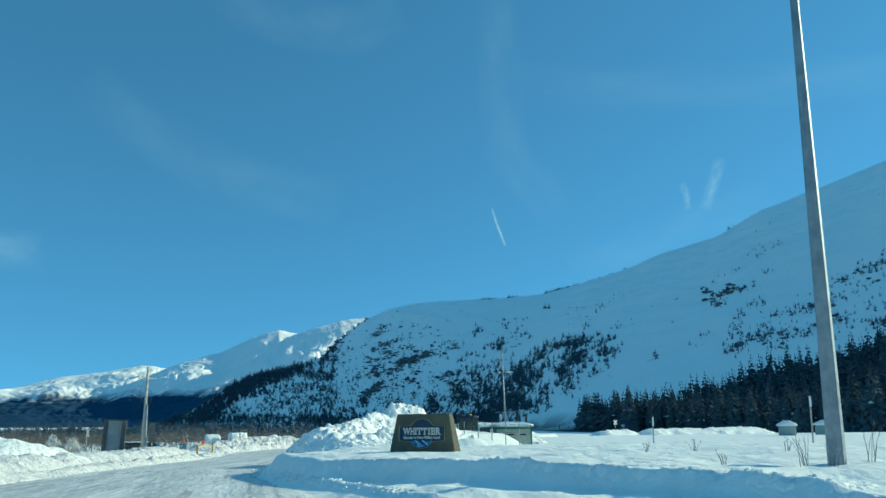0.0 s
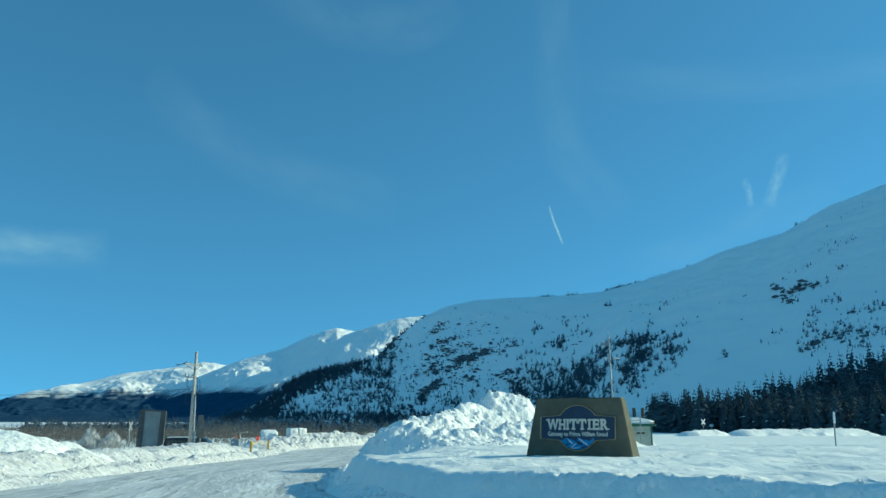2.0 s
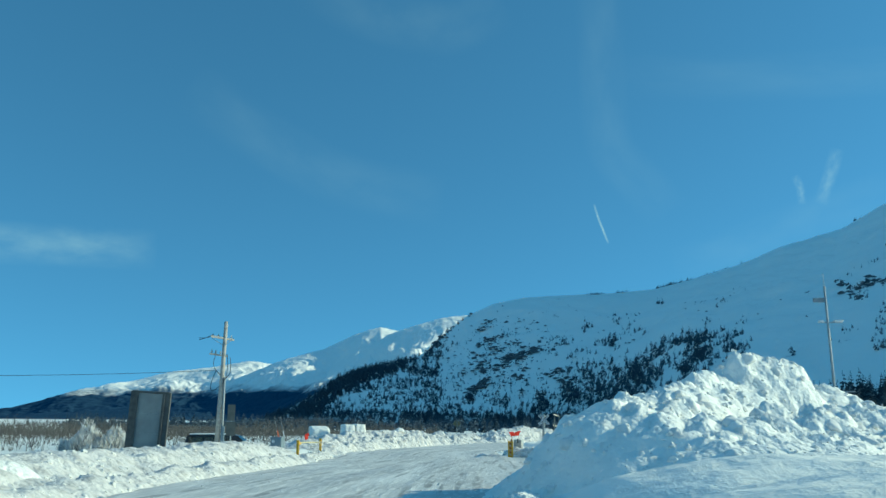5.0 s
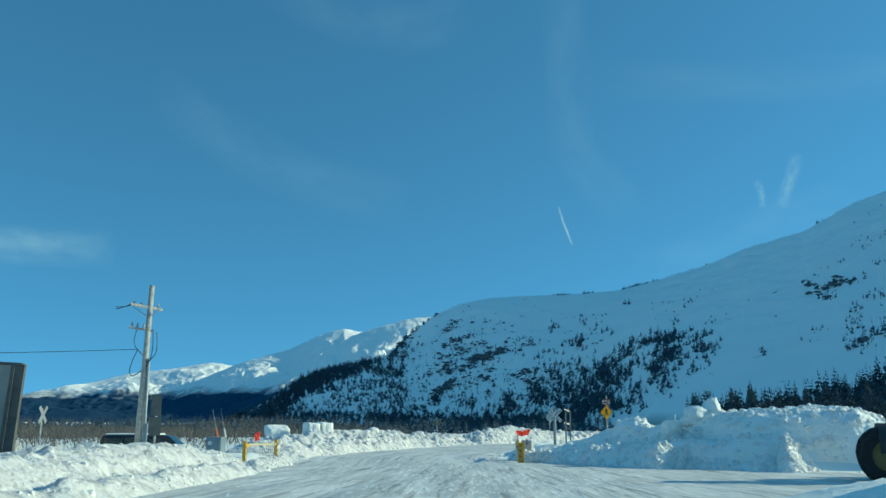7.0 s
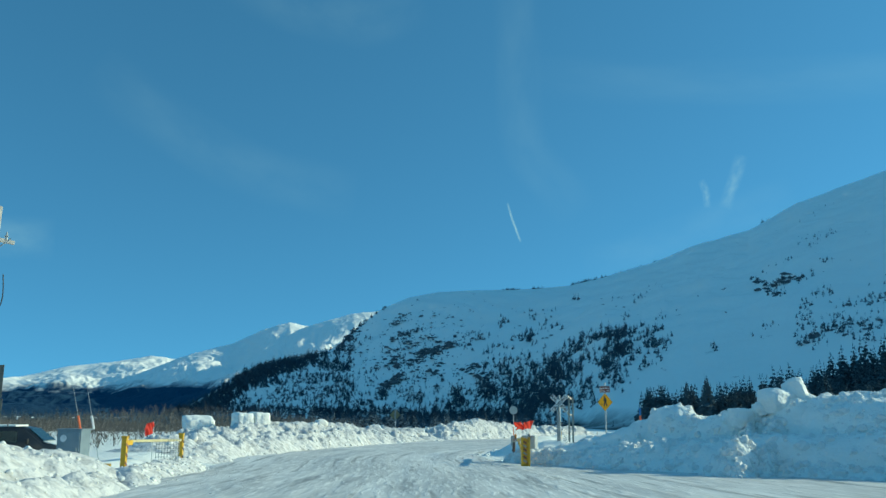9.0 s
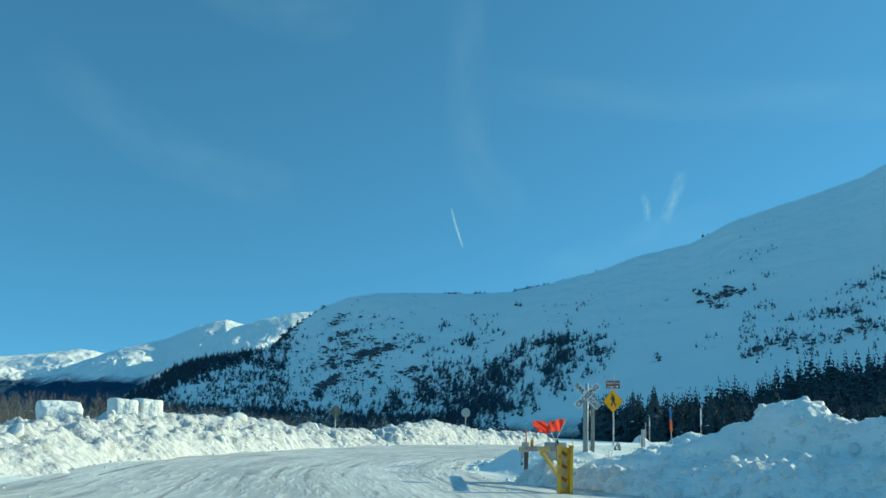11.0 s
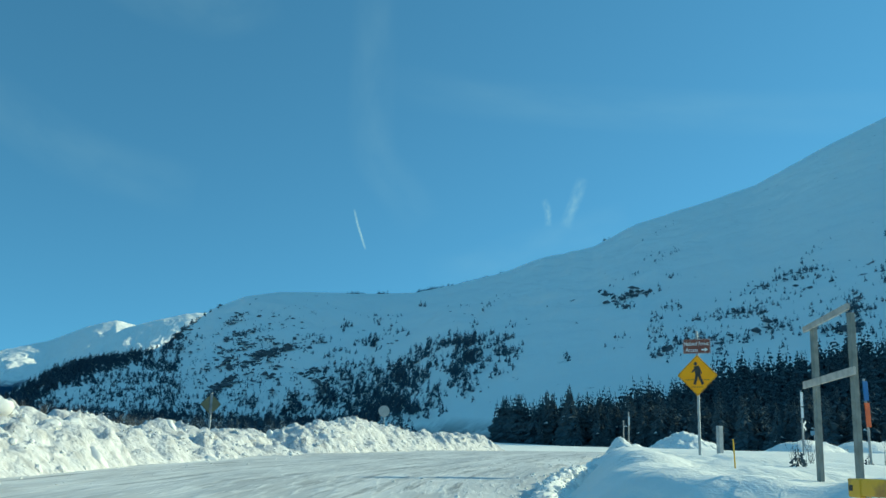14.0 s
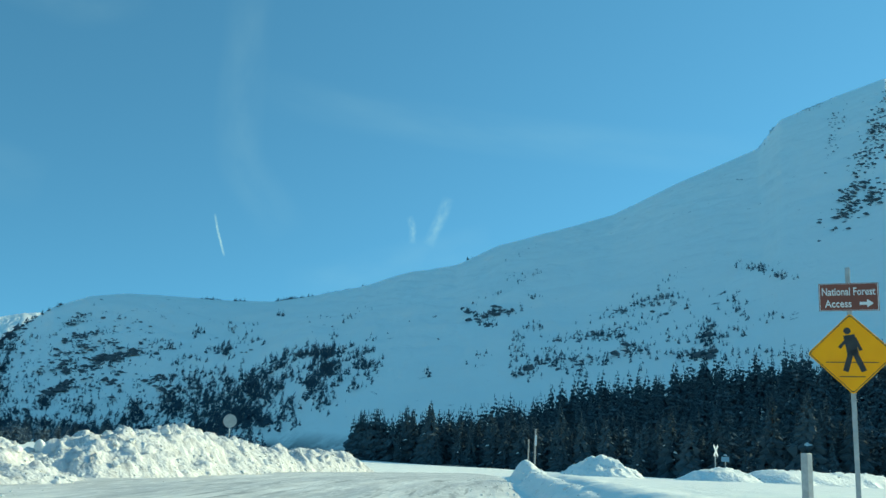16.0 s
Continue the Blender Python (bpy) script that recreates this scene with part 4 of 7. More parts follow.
# small crumbs of snow lying loose on the road, thickest along its edges
rnd = random.Random(77)
crumb_v, crumb_f = [], []
for line, side in ((LEFT_EDGE, 1), (RIGHT_EDGE, -1)):
    pts_e, way_e, _ = along(line, 0.5)
    for k in range(1700):
        i = rnd.randrange(len(pts_e))
        if not 12 < pts_e[i, 1] < 190:
            continue
        off = side * 3.5 * rnd.random() ** 3
        x, y = pts_e[i, 0] + way_e[i, 1] * off, pts_e[i, 1] - way_e[i, 0] * off
        z, q = float(np.interp(y, ROAD_Y, ROAD_Z)), 0.02 + 0.07 * rnd.random() ** 3
        n = len(crumb_v)
        for px, py, pz in ((-1, 0, -0.3), (-0.2, -1, -0.3), (1, -0.3, -0.3), (0.4, 0.9, -0.3), (-0.5, 0.6, -0.2), (0.1, -0.2, 0.45), (-0.4, 0.3, 0.4)):
            crumb_v.append((x + q * px * rnd.uniform(0.6, 1.4), y + q * py * rnd.uniform(0.6, 1.4), z + q * pz * rnd.uniform(0.6, 1.2)))
        crumb_f += [tuple(n + m for m in t) for t in ((0, 1, 6), (1, 5, 6), (1, 2, 5), (2, 3, 5), (3, 6, 5), (3, 4, 6), (4, 0, 6))]
crumbs = bpy.data.meshes.new("snow_crumbs")
crumbs.from_pydata(crumb_v, [], crumb_f)
crumbs.materials.append(PILE)
tagged(new("snow_crumbs", crumbs), "loose white snow crumbs strewn along the road edges", "snow crumbs", kind="stuff")

# ---------------------------------------------------------------- woods
def spruce_arrays(rnd, height, radius, whorls, per, bare=0.08, slim=1.0):
    """Vertices and faces of a spruce crown: drooping boughs of a few blades each, in whorls that thin out upwards."""
    verts, faces = [], []
    for w in range(whorls):
        k = w / (whorls - 1)
        z = height * (bare + (0.985 - bare) * k)
        reach = radius * (1 - k) ** 0.68 * rnd.uniform(0.7, 1.15) + 0.02 * height * (1 - k) + 0.006 * height
        for b in range(max(3, int(per * (1 - 0.55 * k)))):
            a = rnd.uniform(0, 2 * math.pi)
            r = reach * rnd.uniform(0.55, 1.15)
            droop = r * rnd.uniform(0.2, 0.75)
            wide = slim * r * rnd.uniform(0.22, 0.38)
            ca, sa = math.cos(a), math.sin(a)
            n = len(verts)
            lift = height * 0.018
            verts += [(0.04 * ca, 0.04 * sa, z + lift), (0.5 * r * ca - wide * sa, 0.5 * r * sa + wide * ca, z - 0.45 * droop),
                      (r * ca, r * sa, z - droop * 0.8), (0.5 * r * ca + wide * sa, 0.5 * r * sa - wide * ca, z - 0.45 * droop),
                      (0.45 * r * ca, 0.45 * r * sa, z - 0.2 * droop + 0.12 * r), (0.55 * r * ca, 0.55 * r * sa, z - droop * (0.8 + 0.5 * slim) - 0.1 * r * slim)]
            faces += [(n, n + 1, n + 4), (n + 1, n + 2, n + 4), (n + 2, n + 3, n + 4), (n + 3, n, n + 4), (n + 1, n + 5, n + 2), (n + 3, n + 2, n + 5)]
    n = len(verts)
    verts += [(0.009 * height, 0, height * 0.93), (-0.005 * height, 0.008 * height, height * 0.93), (-0.005 * height, -0.008 * height, height * 0.93), (0, 0, height * 1.03)]
    faces += [(n, n + 1, n + 3), (n + 1, n + 2, n + 3), (n + 2, n, n + 3)]
    return np.array(verts), faces


def mesh_of(name, verts, faces, mat):
    mesh = bpy.data.meshes.new(name)
    mesh.from_pydata([tuple(v) for v in verts], [], faces)
    mesh.materials.append(mat)
    mesh.update()
    return mesh


TREE_KINDS = []
for kind in range(6):
    rnd = random.Random(100 + kind)
    v, f = spruce_arrays(rnd, 1.0, rnd.uniform(0.18, 0.26), 26, 15)
    crown_mesh = mesh_of("crown", v, f, NEEDLE)
    # snow left lying on some of the lower boughs
    cap_v, cap_f = [], []
    for n in range(0, len(v) - 4, 6):
        if v[n, 2] < 0.5 and rnd.random() < (0.16 if kind % 2 else 0.05):
            cap = v[[n + 1, n + 2, n + 3, n + 4]]
            cap = cap.mean(0) + 0.7 * (cap - cap.mean(0)) + (0, 0, 0.006)
            m = len(cap_v)
            cap_v += cap.tolist()
            cap_f += [(m, m + 1, m + 3), (m + 1, m + 2, m + 3), (m, m + 3, m + 2)]
    snow_mesh = mesh_of("bough_snow", cap_v, cap_f, CHUNK)
    bm = bmesh.new()
    put_tube(bm, (0, 0, -0.03), (0, 0, 0.85), 0.014, 0.004, 7)
    trunk_mesh = bpy.data.meshes.new("trunk")
    bm.to_mesh(trunk_mesh)
    bm.free()
    trunk_mesh.materials.append(BARK)
    TREE_KINDS.append((crown_mesh, trunk_mesh, snow_mesh))

# where the forest edge runs, with the height of the ground there
EDGE = [(136, 428), (141, 416), (152, 385), (162, 352), (170, 322), (177, 295), (182, 268), (188, 240), (196, 205), (206, 160), (222, 100), (240, 30)]
epts, eway, erun = along(EDGE, 1.0)


from mathutils import kdtree
hill = kdtree.KDTree(MX.size)
for n, (hx, hy) in enumerate(zip(MX.ravel(), MY.ravel())):
    hill.insert((hx, hy, 0), n)
hill.balance()
HILL_Z = MZ.ravel()


def lift_at(x, y):
    """The height of the snow at a place, on the flat or on the slope."""
    _, n, d = hill.find((x, y, 0))
    flat = float(np.interp(y, RIGHT_Y, RIGHT_Z)) - 0.1
    return max(flat, float(HILL_Z[n]) - 0.5) if d < 9 else flat


rnd = random.Random(5)
for k in range(190):
    i = rnd.randrange(len(epts))
    depth = rnd.uniform(0, 16)
    x, y = epts[i, 0] + abs(eway[i, 1]) * depth, epts[i, 1] + abs(eway[i, 0]) * depth
    crown_mesh, trunk_mesh, snow_mesh = TREE_KINDS[rnd.randrange(6)]
    h = rnd.choice((rnd.uniform(7, 12), rnd.uniform(10, 17), rnd.uniform(15, 23))) * (1 + 0.08 * min(1, max(0, (330 - y) / 120)))
    t = new("spruce_tree")
    t.matrix_world = Matrix.Translation((x, y, lift_at(x, y))) @ pose(0, 0, 0, rnd.uniform(-2, 2), rnd.uniform(-2, 2), rnd.uniform(0, 360)) @ Matrix.Diagonal((h, h, h, 1))
    tagged(t, "tall dark green spruce at the forest edge on snow", "conifer tree", "spruces of the forest edge")
    for nm, me in (("crown", crown_mesh), ("trunk", trunk_mesh), ("bough_snow", snow_mesh)):
        o = new(nm, me)
        o.parent = t


def scatter(name, spots, kinds, mat, label, category):
    """One mesh of many small trees: spots are (x, y, z, height)."""
    allv, allf, n = [], [], 0
    rnd = random.Random(len(spots))
    for x, y, z, h in spots:
        v, f = kinds[rnd.randrange(len(kinds))]
        a = rnd.uniform(0, 6.28)
        c, s = math.cos(a), math.sin(a)
        w = h * rnd.uniform(0.85, 1.3)
        allv.append(np.stack([x + w * (v[:, 0] * c - v[:, 1] * s), y + w * (v[:, 0] * s + v[:, 1] * c), z + h * v[:, 2]], -1))
        allf += [tuple(i + n for i in q) for q in f]
        n += len(v)
    ob = new(name, mesh_of(name, np.concatenate(allv), allf, mat))
    return tagged(ob, label, category, kind="stuff")


rnd = random.Random(6)
small_kinds = [spruce_arrays(random.Random(300 + k), 1.0, 0.27 + 0.04 * (k % 3), 8, 6) for k in range(5)]
mid_kinds = [spruce_arrays(random.Random(400 + k), 1.0, 0.19 + 0.035 * (k % 3), 12, 7) for k in range(5)]
spots = []
# the wood fills the flat behind its edge and climbs the slope, higher towards the right
WOOD_WAY = [21.2, 23, 26, 30, 34, 38, 42, 46, 50, 56]
WOOD_NEAR = [385, 372, 345, 322, 308, 294, 280, 268, 256, 245]
WOOD_FAR = [392, 388, 391, 402, 418, 430, 430, 420, 400, 384]
for k in range(2300):
    a = rnd.uniform(21.2, 56)
    near, deep = np.interp(a, WOOD_WAY, WOOD_NEAR), np.interp(a, WOOD_WAY, WOOD_FAR)
    edge_noise = 14 * (float(value_noise(np.array(a * 0.9), np.array(0.5), 31)) - 0.5)
    d = near + 3 + (deep + edge_noise - near - 3) * rnd.random() ** 0.85
    x, y = -4.6 + d * math.sin(radians(a)), 103 + d * math.cos(radians(a))
    spots.append((x, y, lift_at(x, y), rnd.choice((rnd.uniform(7, 13), rnd.uniform(10, 16), rnd.uniform(13, 20)))))
scatter("forest", spots, mid_kinds, NEEDLE, "dense dark spruce forest below the mountainside", "forest")

# trees and rock on the mountainside, in slanting patches seen from three places on the road:
# compass way, height angle, half length, half width, slant (degrees), number, size
FACE = [(4.5, 4.67, 1.53, 0.62, 38, 110, 3.2), (4.5, 6.20, 0.88, 0.15, 40, 26, 3.0), (6.9, 4.25, 1.68, 0.36, 18, 150, 4.2),
        (4.0, 2.15, 1.08, 0.18, 42, 40, 4.5), (5.9, 2.95, 1.74, 0.79, 10, 80, 3.6), (5.2, 5.33, 0.55, 0.15, 12, 24, 3.4), (6.5, 4.97, 0.44, 0.22, 20, 16, 3.0),
        (1.6, 5.23, 1.38, 0.22, 45, 46, 4.0), (1.6, 4.07, 0.44, 0.36, 1, 16, 3.6), (7.8, 6.14, 1.53, 0.58, -10, 22, 2.6), (9.7, 3.25, 1.08, 0.29, 10, 44, 3.2),
        (4.3, 3.59, 1.09, 0.33, 30, 40, 2.6), (10.1, 2.39, 1.08, 0.50, 0, 26, 4.5)]
SHOULDER = [(-2.6, 3.17, 2.87, 0.43, 18, 520, 8.0), (-5.4, 1.72, 2.62, 0.46, 29, 480, 8.0), (0.5, 3.13, 1.23, 0.32, -5, 110, 7.0),
            (-1.6, 1.61, 3.04, 0.93, 12, 330, 5.5), (-3.0, 0.26, 3.92, 0.39, 0, 330, 7.0), (-7.0, 0.38, 1.37, 0.32, 19, 200, 7.0),
            (1.6, 0.54, 1.44, 0.50, 0, 60, 7.0), (0.9, 2.13, 1.08, 0.71, 0, 50, 4.5), (-0.2, 0.88, 2.15, 0.78, 0, 120, 5.5)]
MIDDLE = [(12.8, 2.67, 1.71, 0.92, 10, 240, 8.5), (13.8, 1.26, 1.48, 0.56, 0, 300, 8.5), (15.2, 3.23, 1.07, 0.77, 29, 170, 8.5),
          (16.2, 4.43, 0.50, 0.49, 39, 50, 8.0), (18.1, 5.15, 1.39, 0.32, 7, 140, 7.5), (18.5, 4.19, 0.77, 0.45, 19, 120, 8.0),
          (17.9, 2.94, 0.38, 0.77, 15, 80, 7.5), (20.4, 4.80, 0.51, 0.45, -1, 70, 7.0), (20.0, 3.41, 0.47, 0.24, -1, 22, 6.0),
          (11.3, 2.82, 0.79, 0.93, 20, 90, 7.5), (16.7, 2.24, 0.91, 0.31, 10, 40, 5.5), (18.8, 2.16, 1.44, 0.24, 15, 14, 3.0)]
LOWER = [(10.3, 1.64, 0.65, 0.57, 0, 70, 8.5), (8.2, 1.17, 0.79, 0.71, 0, 60, 8.5), (5.6, 1.23, 0.79, 0.57, 0, 36, 8.0), (3.6, 1.29, 0.32, 0.43, 20, 22, 8.0),
         (5.6, 0.03, 2.52, 0.28, 0, 260, 8.0), (9.3, 0.12, 2.49, 0.32, 0, 260, 8.0), (12.0, 0.34, 1.41, 0.42, 0, 160, 8.0), (7.4, 1.81, 2.16, 0.50, 0, 26, 4.0),
         (2.0, 0.01, 2.16, 0.28, 0, 90, 7.0), (15.8, 1.61, 0.42, 0.35, -0, 14, 6.0)]
UPPER = [(15.8, 7.51, 0.11, 0.07, -1, 2, 7.0), (13.1, 6.40, 0.29, 0.14, -31, 8, 5.0), (13.9, 6.10, 0.58, 0.14, 49, 14, 4.5),
         (14.8, 5.59, 0.46, 0.14, -29, 16, 5.0), (12.2, 5.11, 0.29, 0.18, -0, 9, 5.5), (12.9, 5.10, 0.29, 0.25, -0, 14, 6.0),
         (11.2, 6.05, 0.29, 0.22, 59, 12, 5.5), (9.8, 5.05, 0.29, 0.14, 20, 9, 4.5), (10.2, 4.18, 0.11, 0.14, -0, 3, 6.5), (9.2, 5.34, 0.51, 0.14, 10, 8, 3.6),
         (18.9, 6.37, 0.24, 0.21, -1, 6, 3.6), (18.4, 7.41, 0.42, 0.11, 9, 6, 3.4), (19.8, 7.41, 0.21, 0.14, -2, 4, 4.5), (21.0, 6.18, 0.55, 0.21, 19, 8, 3.0)]
RIGHT = [(28.3, 8.23, 1.00, 0.20, 12, 64, 4.4), (27.7, 7.45, 0.27, 0.26, 48, 18, 4.4), (26.8, 8.38, 0.17, 0.26, 58, 9, 5.0),
         (27.2, 8.84, 0.10, 0.19, 77, 4, 6.5), (28.5, 9.44, 0.57, 0.10, 20, 10, 4.0), (29.6, 10.63, 0.68, 0.27, 6, 10, 3.6),
         (30.8, 9.34, 0.48, 0.13, -4, 10, 4.0), (21.4, 8.21, 0.75, 0.21, -12, 6, 3.0), (30.2, 10.39, 0.38, 0.10, 28, 8, 4.0),
         (31.0, 10.92, 0.27, 0.10, 6, 6, 4.0), (23.8, 4.25, 0.13, 0.17, -1, 4, 6.0), (27.1, 5.39, 0.45, 0.26, 19, 9, 4.0), (29.9, 8.68, 0.31, 0.10, 18, 5, 4.5)]
SLOPE = [(39.2, 9.56, 2.13, 0.50, 23, 46, 4.6), (37.3, 8.01, 1.50, 0.25, 8, 60, 4.4), (38.5, 7.54, 1.19, 0.18, -47, 30, 4.0),
         (43.9, 7.73, 0.34, 0.55, 21, 30, 5.5), (43.2, 6.74, 1.01, 0.17, 1, 22, 6.0), (34.4, 6.05, 1.01, 0.32, 12, 36, 4.4),
         (32.7, 5.62, 0.73, 0.50, 22, 30, 4.4), (31.9, 7.02, 0.26, 0.58, 2, 18, 4.6), (33.8, 7.03, 0.33, 0.36, 2, 9, 4.2),
         (32.8, 8.22, 0.58, 0.18, 12, 12, 4.2), (40.8, 9.87, 0.71, 0.49, 41, 24, 4.8), (39.5, 7.01, 0.76, 0.36, -19, 22, 4.4),
         (36.4, 6.19, 1.43, 0.50, 12, 40, 4.2)]
HIGH_SLOPE = [(46.8, 12.13, 0.43, 0.17, -1, 20, 4.6), (48.5, 11.58, 0.71, 0.14, -14, 18, 4.0), (45.8, 12.32, 0.21, 0.14, 50, 5, 4.0),
              (45.7, 9.20, 0.27, 1.24, 10, 16, 5.0), (43.5, 8.49, 2.02, 1.19, 1, 36, 4.0), (41.3, 11.29, 0.92, 0.21, 45, 8, 4.0),
              (47.7, 9.20, 0.32, 0.27, -0, 6, 4.0), (41.6, 7.94, 0.69, 0.28, 1, 10, 4.0), (46.1, 6.80, 1.30, 0.27, 1, 16, 5.0),
              (32.2, 11.48, 0.96, 0.26, 22, 12, 4.0), (31.6, 12.73, 1.11, 0.11, 33, 9, 3.6)]
CLIFF = [(49.0, 21.48, 1.06, 0.17, 9, 60, 3.2), (47.9, 20.76, 0.86, 0.21, 59, 44, 3.0), (51.5, 19.99, 1.51, 0.23, 83, 44, 3.2),
         (52.1, 20.46, 0.84, 0.13, 77, 18, 3.0), (53.2, 17.99, 3.02, 0.64, 63, 330, 3.8), (54.0, 20.42, 1.06, 0.32, 57, 110, 3.8),
         (52.3, 15.40, 0.82, 0.30, 28, 60, 3.4), (53.7, 16.03, 0.57, 0.45, 48, 60, 3.6), (45.9, 17.59, 0.21, 0.07, 7, 6, 3.0)]
MOUND = (-7.2, 58.3, -0.08)
front = np.zeros(MX.shape, bool)
front[:, 20:210] = True
fx, fy, fz = MX[front], MY[front], MZ[front]
rng = np.random.default_rng(9)


def spots_in(eye, patches, share=1.0, ragged=1.0, stray=0.05):
    """Places on the slope inside the patches, as (x, y, z, size)."""
    fw = np.degrees(np.arctan2(fx - eye[0], fy - eye[1]))
    fa = np.degrees(np.arctan2(fz - eye[2], np.hypot(fx - eye[0], fy - eye[1])))
    edge = ragged * (1.1 * fractal(fx * 0.02, fy * 0.02, 55, 4) + 0.9 * fractal(fx * 0.07, fy * 0.07, 58, 3))
    found = []
    for a0, e0, wa, we, slant, count, h in patches:
        c, s = math.cos(radians(slant)), math.sin(radians(slant))
        p, q = (fw - a0) * c + (fa - e0) * s, (fa - e0) * c - (fw - a0) * s
        odds = np.clip(1.15 - (p / wa) ** 2 - (q / we) ** 2 - edge, 0, 0.6) + stray * ((p / wa) ** 2 + (q / we) ** 2 < 4.0)
        for i in rng.choice(len(fx), int(count * share), p=odds / odds.sum()):
            found.append((fx[i] + rng.normal() * 2.0, fy[i] + rng.normal() * 2.0, fz[i] - 0.8, h * rng.uniform(0.4, 1.05)))
    return found


spots = (spots_in(MOUND, FACE, 1.5, 0.8, 0.1) + spots_in(MOUND, SHOULDER, 1.5, 0.6) + spots_in(MOUND, MIDDLE, 0.95, 0.9, 0.08) + spots_in(MOUND, LOWER, 1.4, 0.8)
         + spots_in(MOUND, [(a, e, w, h, t, n, z * 1.25) for a, e, w, h, t, n, z in UPPER], 1.8, 0.15) + spots_in(MOUND, RIGHT, 1.2, 0.3) + spots_in(END, SLOPE, 1.9, 0.9, 0.12) + spots_in(END, HIGH_SLOPE, 1.7, 0.8, 0.12)
         + spots_in(MOUND, [(5.0, 1.7, 5.0, 1.3, 8, 190, 3.6), (-1.0, 1.5, 4.5, 1.2, 14, 260, 4.0), (12.5, 1.0, 5.0, 1.0, 0, 160, 4.5), (9.0, 5.4, 4.0, 1.6, 0, 60, 2.8)], 1.0, 0.9))
# a thin line of trees along the crest
crest_way = np.degrees(np.arctan2(MX[:, 207] - MOUND[0], MY[:, 207] - MOUND[1]))
for a0, a1, count, h in ((11.2, 12.4, 34, 4.0), (13.0, 13.6, 14, 6.0), (15.3, 17.8, 44, 5.5), (18.2, 20.1, 22, 4.5), (20.8, 21.1, 4, 5), (1.4, 3.6, 26, 5.0), (27.5, 27.8, 6, 7.0)):
    for i in rng.choice(np.flatnonzero((crest_way > a0) & (crest_way < a1)), count):
        j = int(rng.integers(204, 210))
        spots.append((MX[i, j] + rng.normal() * 1.5, MY[i, j] + rng.normal() * 1.5, MZ[i, j] - 0.6, h * rng.uniform(0.5, 1.1)))
# dark rock showing through the snow on the steep faces
rock_v, rock_f = [], []
for x, y, z, size in (spots_in(MOUND, FACE, 1.1, 0.7) + spots_in(END, CLIFF, 1.5, 0.5) + spots_in(END, SLOPE, 0.15, 0.4) + spots_in(MOUND, RIGHT[:3], 0.6, 0.4)
                      + spots_in(MOUND, [(5.5, 4.0, 4.5, 2.6, 10, 60, 2.6), (11.0, 5.6, 4.0, 1.8, 0, 36, 2.4), (20.0, 7.6, 5.0, 1.4, 15, 24, 2.0)], 1.0, 0.3)):
    n = len(rock_v)
    size *= 0.7
    lx, ly, lz = size * rng.uniform(0.7, 2.2), size * rng.uniform(0.6, 1.2), size * rng.uniform(0.5, 1.1)
    turn = rng.uniform(-0.4, 0.7)
    for px, py, pz in ((-1, 0, 0), (-0.3, -0.9, -0.1), (0.6, -0.8, 0.2), (1, 0.1, 0), (0.3, 0.9, 0), (-0.5, 0.8, 0.1), (0.2, -0.2, 0.9), (-0.3, 0.2, 0.7)):
        px, py = px * lx * rng.uniform(0.6, 1.2), py * ly * rng.uniform(0.6, 1.2)
        rock_v.append((x + px * math.cos(turn) - py * math.sin(turn), y + px * math.sin(turn) + py * math.cos(turn),
                       z + 0.5 + pz * lz * rng.uniform(0.6, 1.2) + 0.35 * px * math.sin(turn) + 0.3 * py))
    rock_f += [tuple(n + k for k in q) for q in ((0, 1, 7), (1, 6, 7), (1, 2, 6), (2, 3, 6), (3, 4, 6), (4, 7, 6), (4, 5, 7), (5, 0, 7))]
ROCK = material("dark_slate_rock", (0.075, 0.08, 0.085), 0.9, 0, (0.13, 0.135, 0.14), 0.3, 0.2, 0.8)
tagged(new("rock_outcrops", mesh_of("rock_outcrops", np.array(rock_v), rock_f, ROCK)), "dark rock outcrops showing through mountain snow", "rocks", kind="stuff")
scatter("mountain_conifers", spots, small_kinds, SLOPE_NEEDLE, "scattered dark conifers on the snowy mountainside", "conifers")


spots = []
rnd = random.Random(12)
for k in range(900):
    y = rnd.uniform(430, 720)
    x = rnd.uniform(-260, 150) * (y / 700)
    if x > 0.29 * (y - 40) + 8:
        continue
    spots.append((x, y, -5.1, rnd.uniform(4.0, 9.0)))
scatter("valley_woods", spots, small_kinds, SLOPE_NEEDLE, "low dark conifers along the valley floor below the mountain", "conifers")


# ---------------------------------------------------------------- bare thickets and twigs
def twig_bush(bm, x, y, z, h, n, rnd, r=0.008, spread=0.5):
    for _ in range(n):
        a, lean = rnd.uniform(0, 6.28), rnd.uniform(0.05, spread)
        bx, by = x + rnd.uniform(-0.15, 0.15) * h, y + rnd.uniform(-0.15, 0.15) * h
        tx, ty, tz = bx + math.cos(a) * lean * h, by + math.sin(a) * lean * h, z + h * rnd.uniform(0.6, 1.05)
        mx, my, mz = bx + (tx - bx) * 0.4, by + (ty - by) * 0.4, z + (tz - z) * 0.55
        put_tube(bm, (bx, by, z - 0.1), (mx, my, mz), r, r * 0.7, 4)
        put_tube(bm, (mx, my, mz), (tx, ty, tz), r * 0.7, r * 0.2, 4)
        for _ in range(2):
            k = rnd.uniform(0.3, 0.9)
            sx, sy, sz = mx + (tx - mx) * k, my + (ty - my) * k, mz + (tz - mz) * k
            put_tube(bm, (sx, sy, sz), (sx + rnd.uniform(-0.2, 0.2) * h, sy + rnd.uniform(-0.2, 0.2) * h, sz + rnd.uniform(0.05, 0.25) * h), r * 0.45, r * 0.15, 3)
    return bm


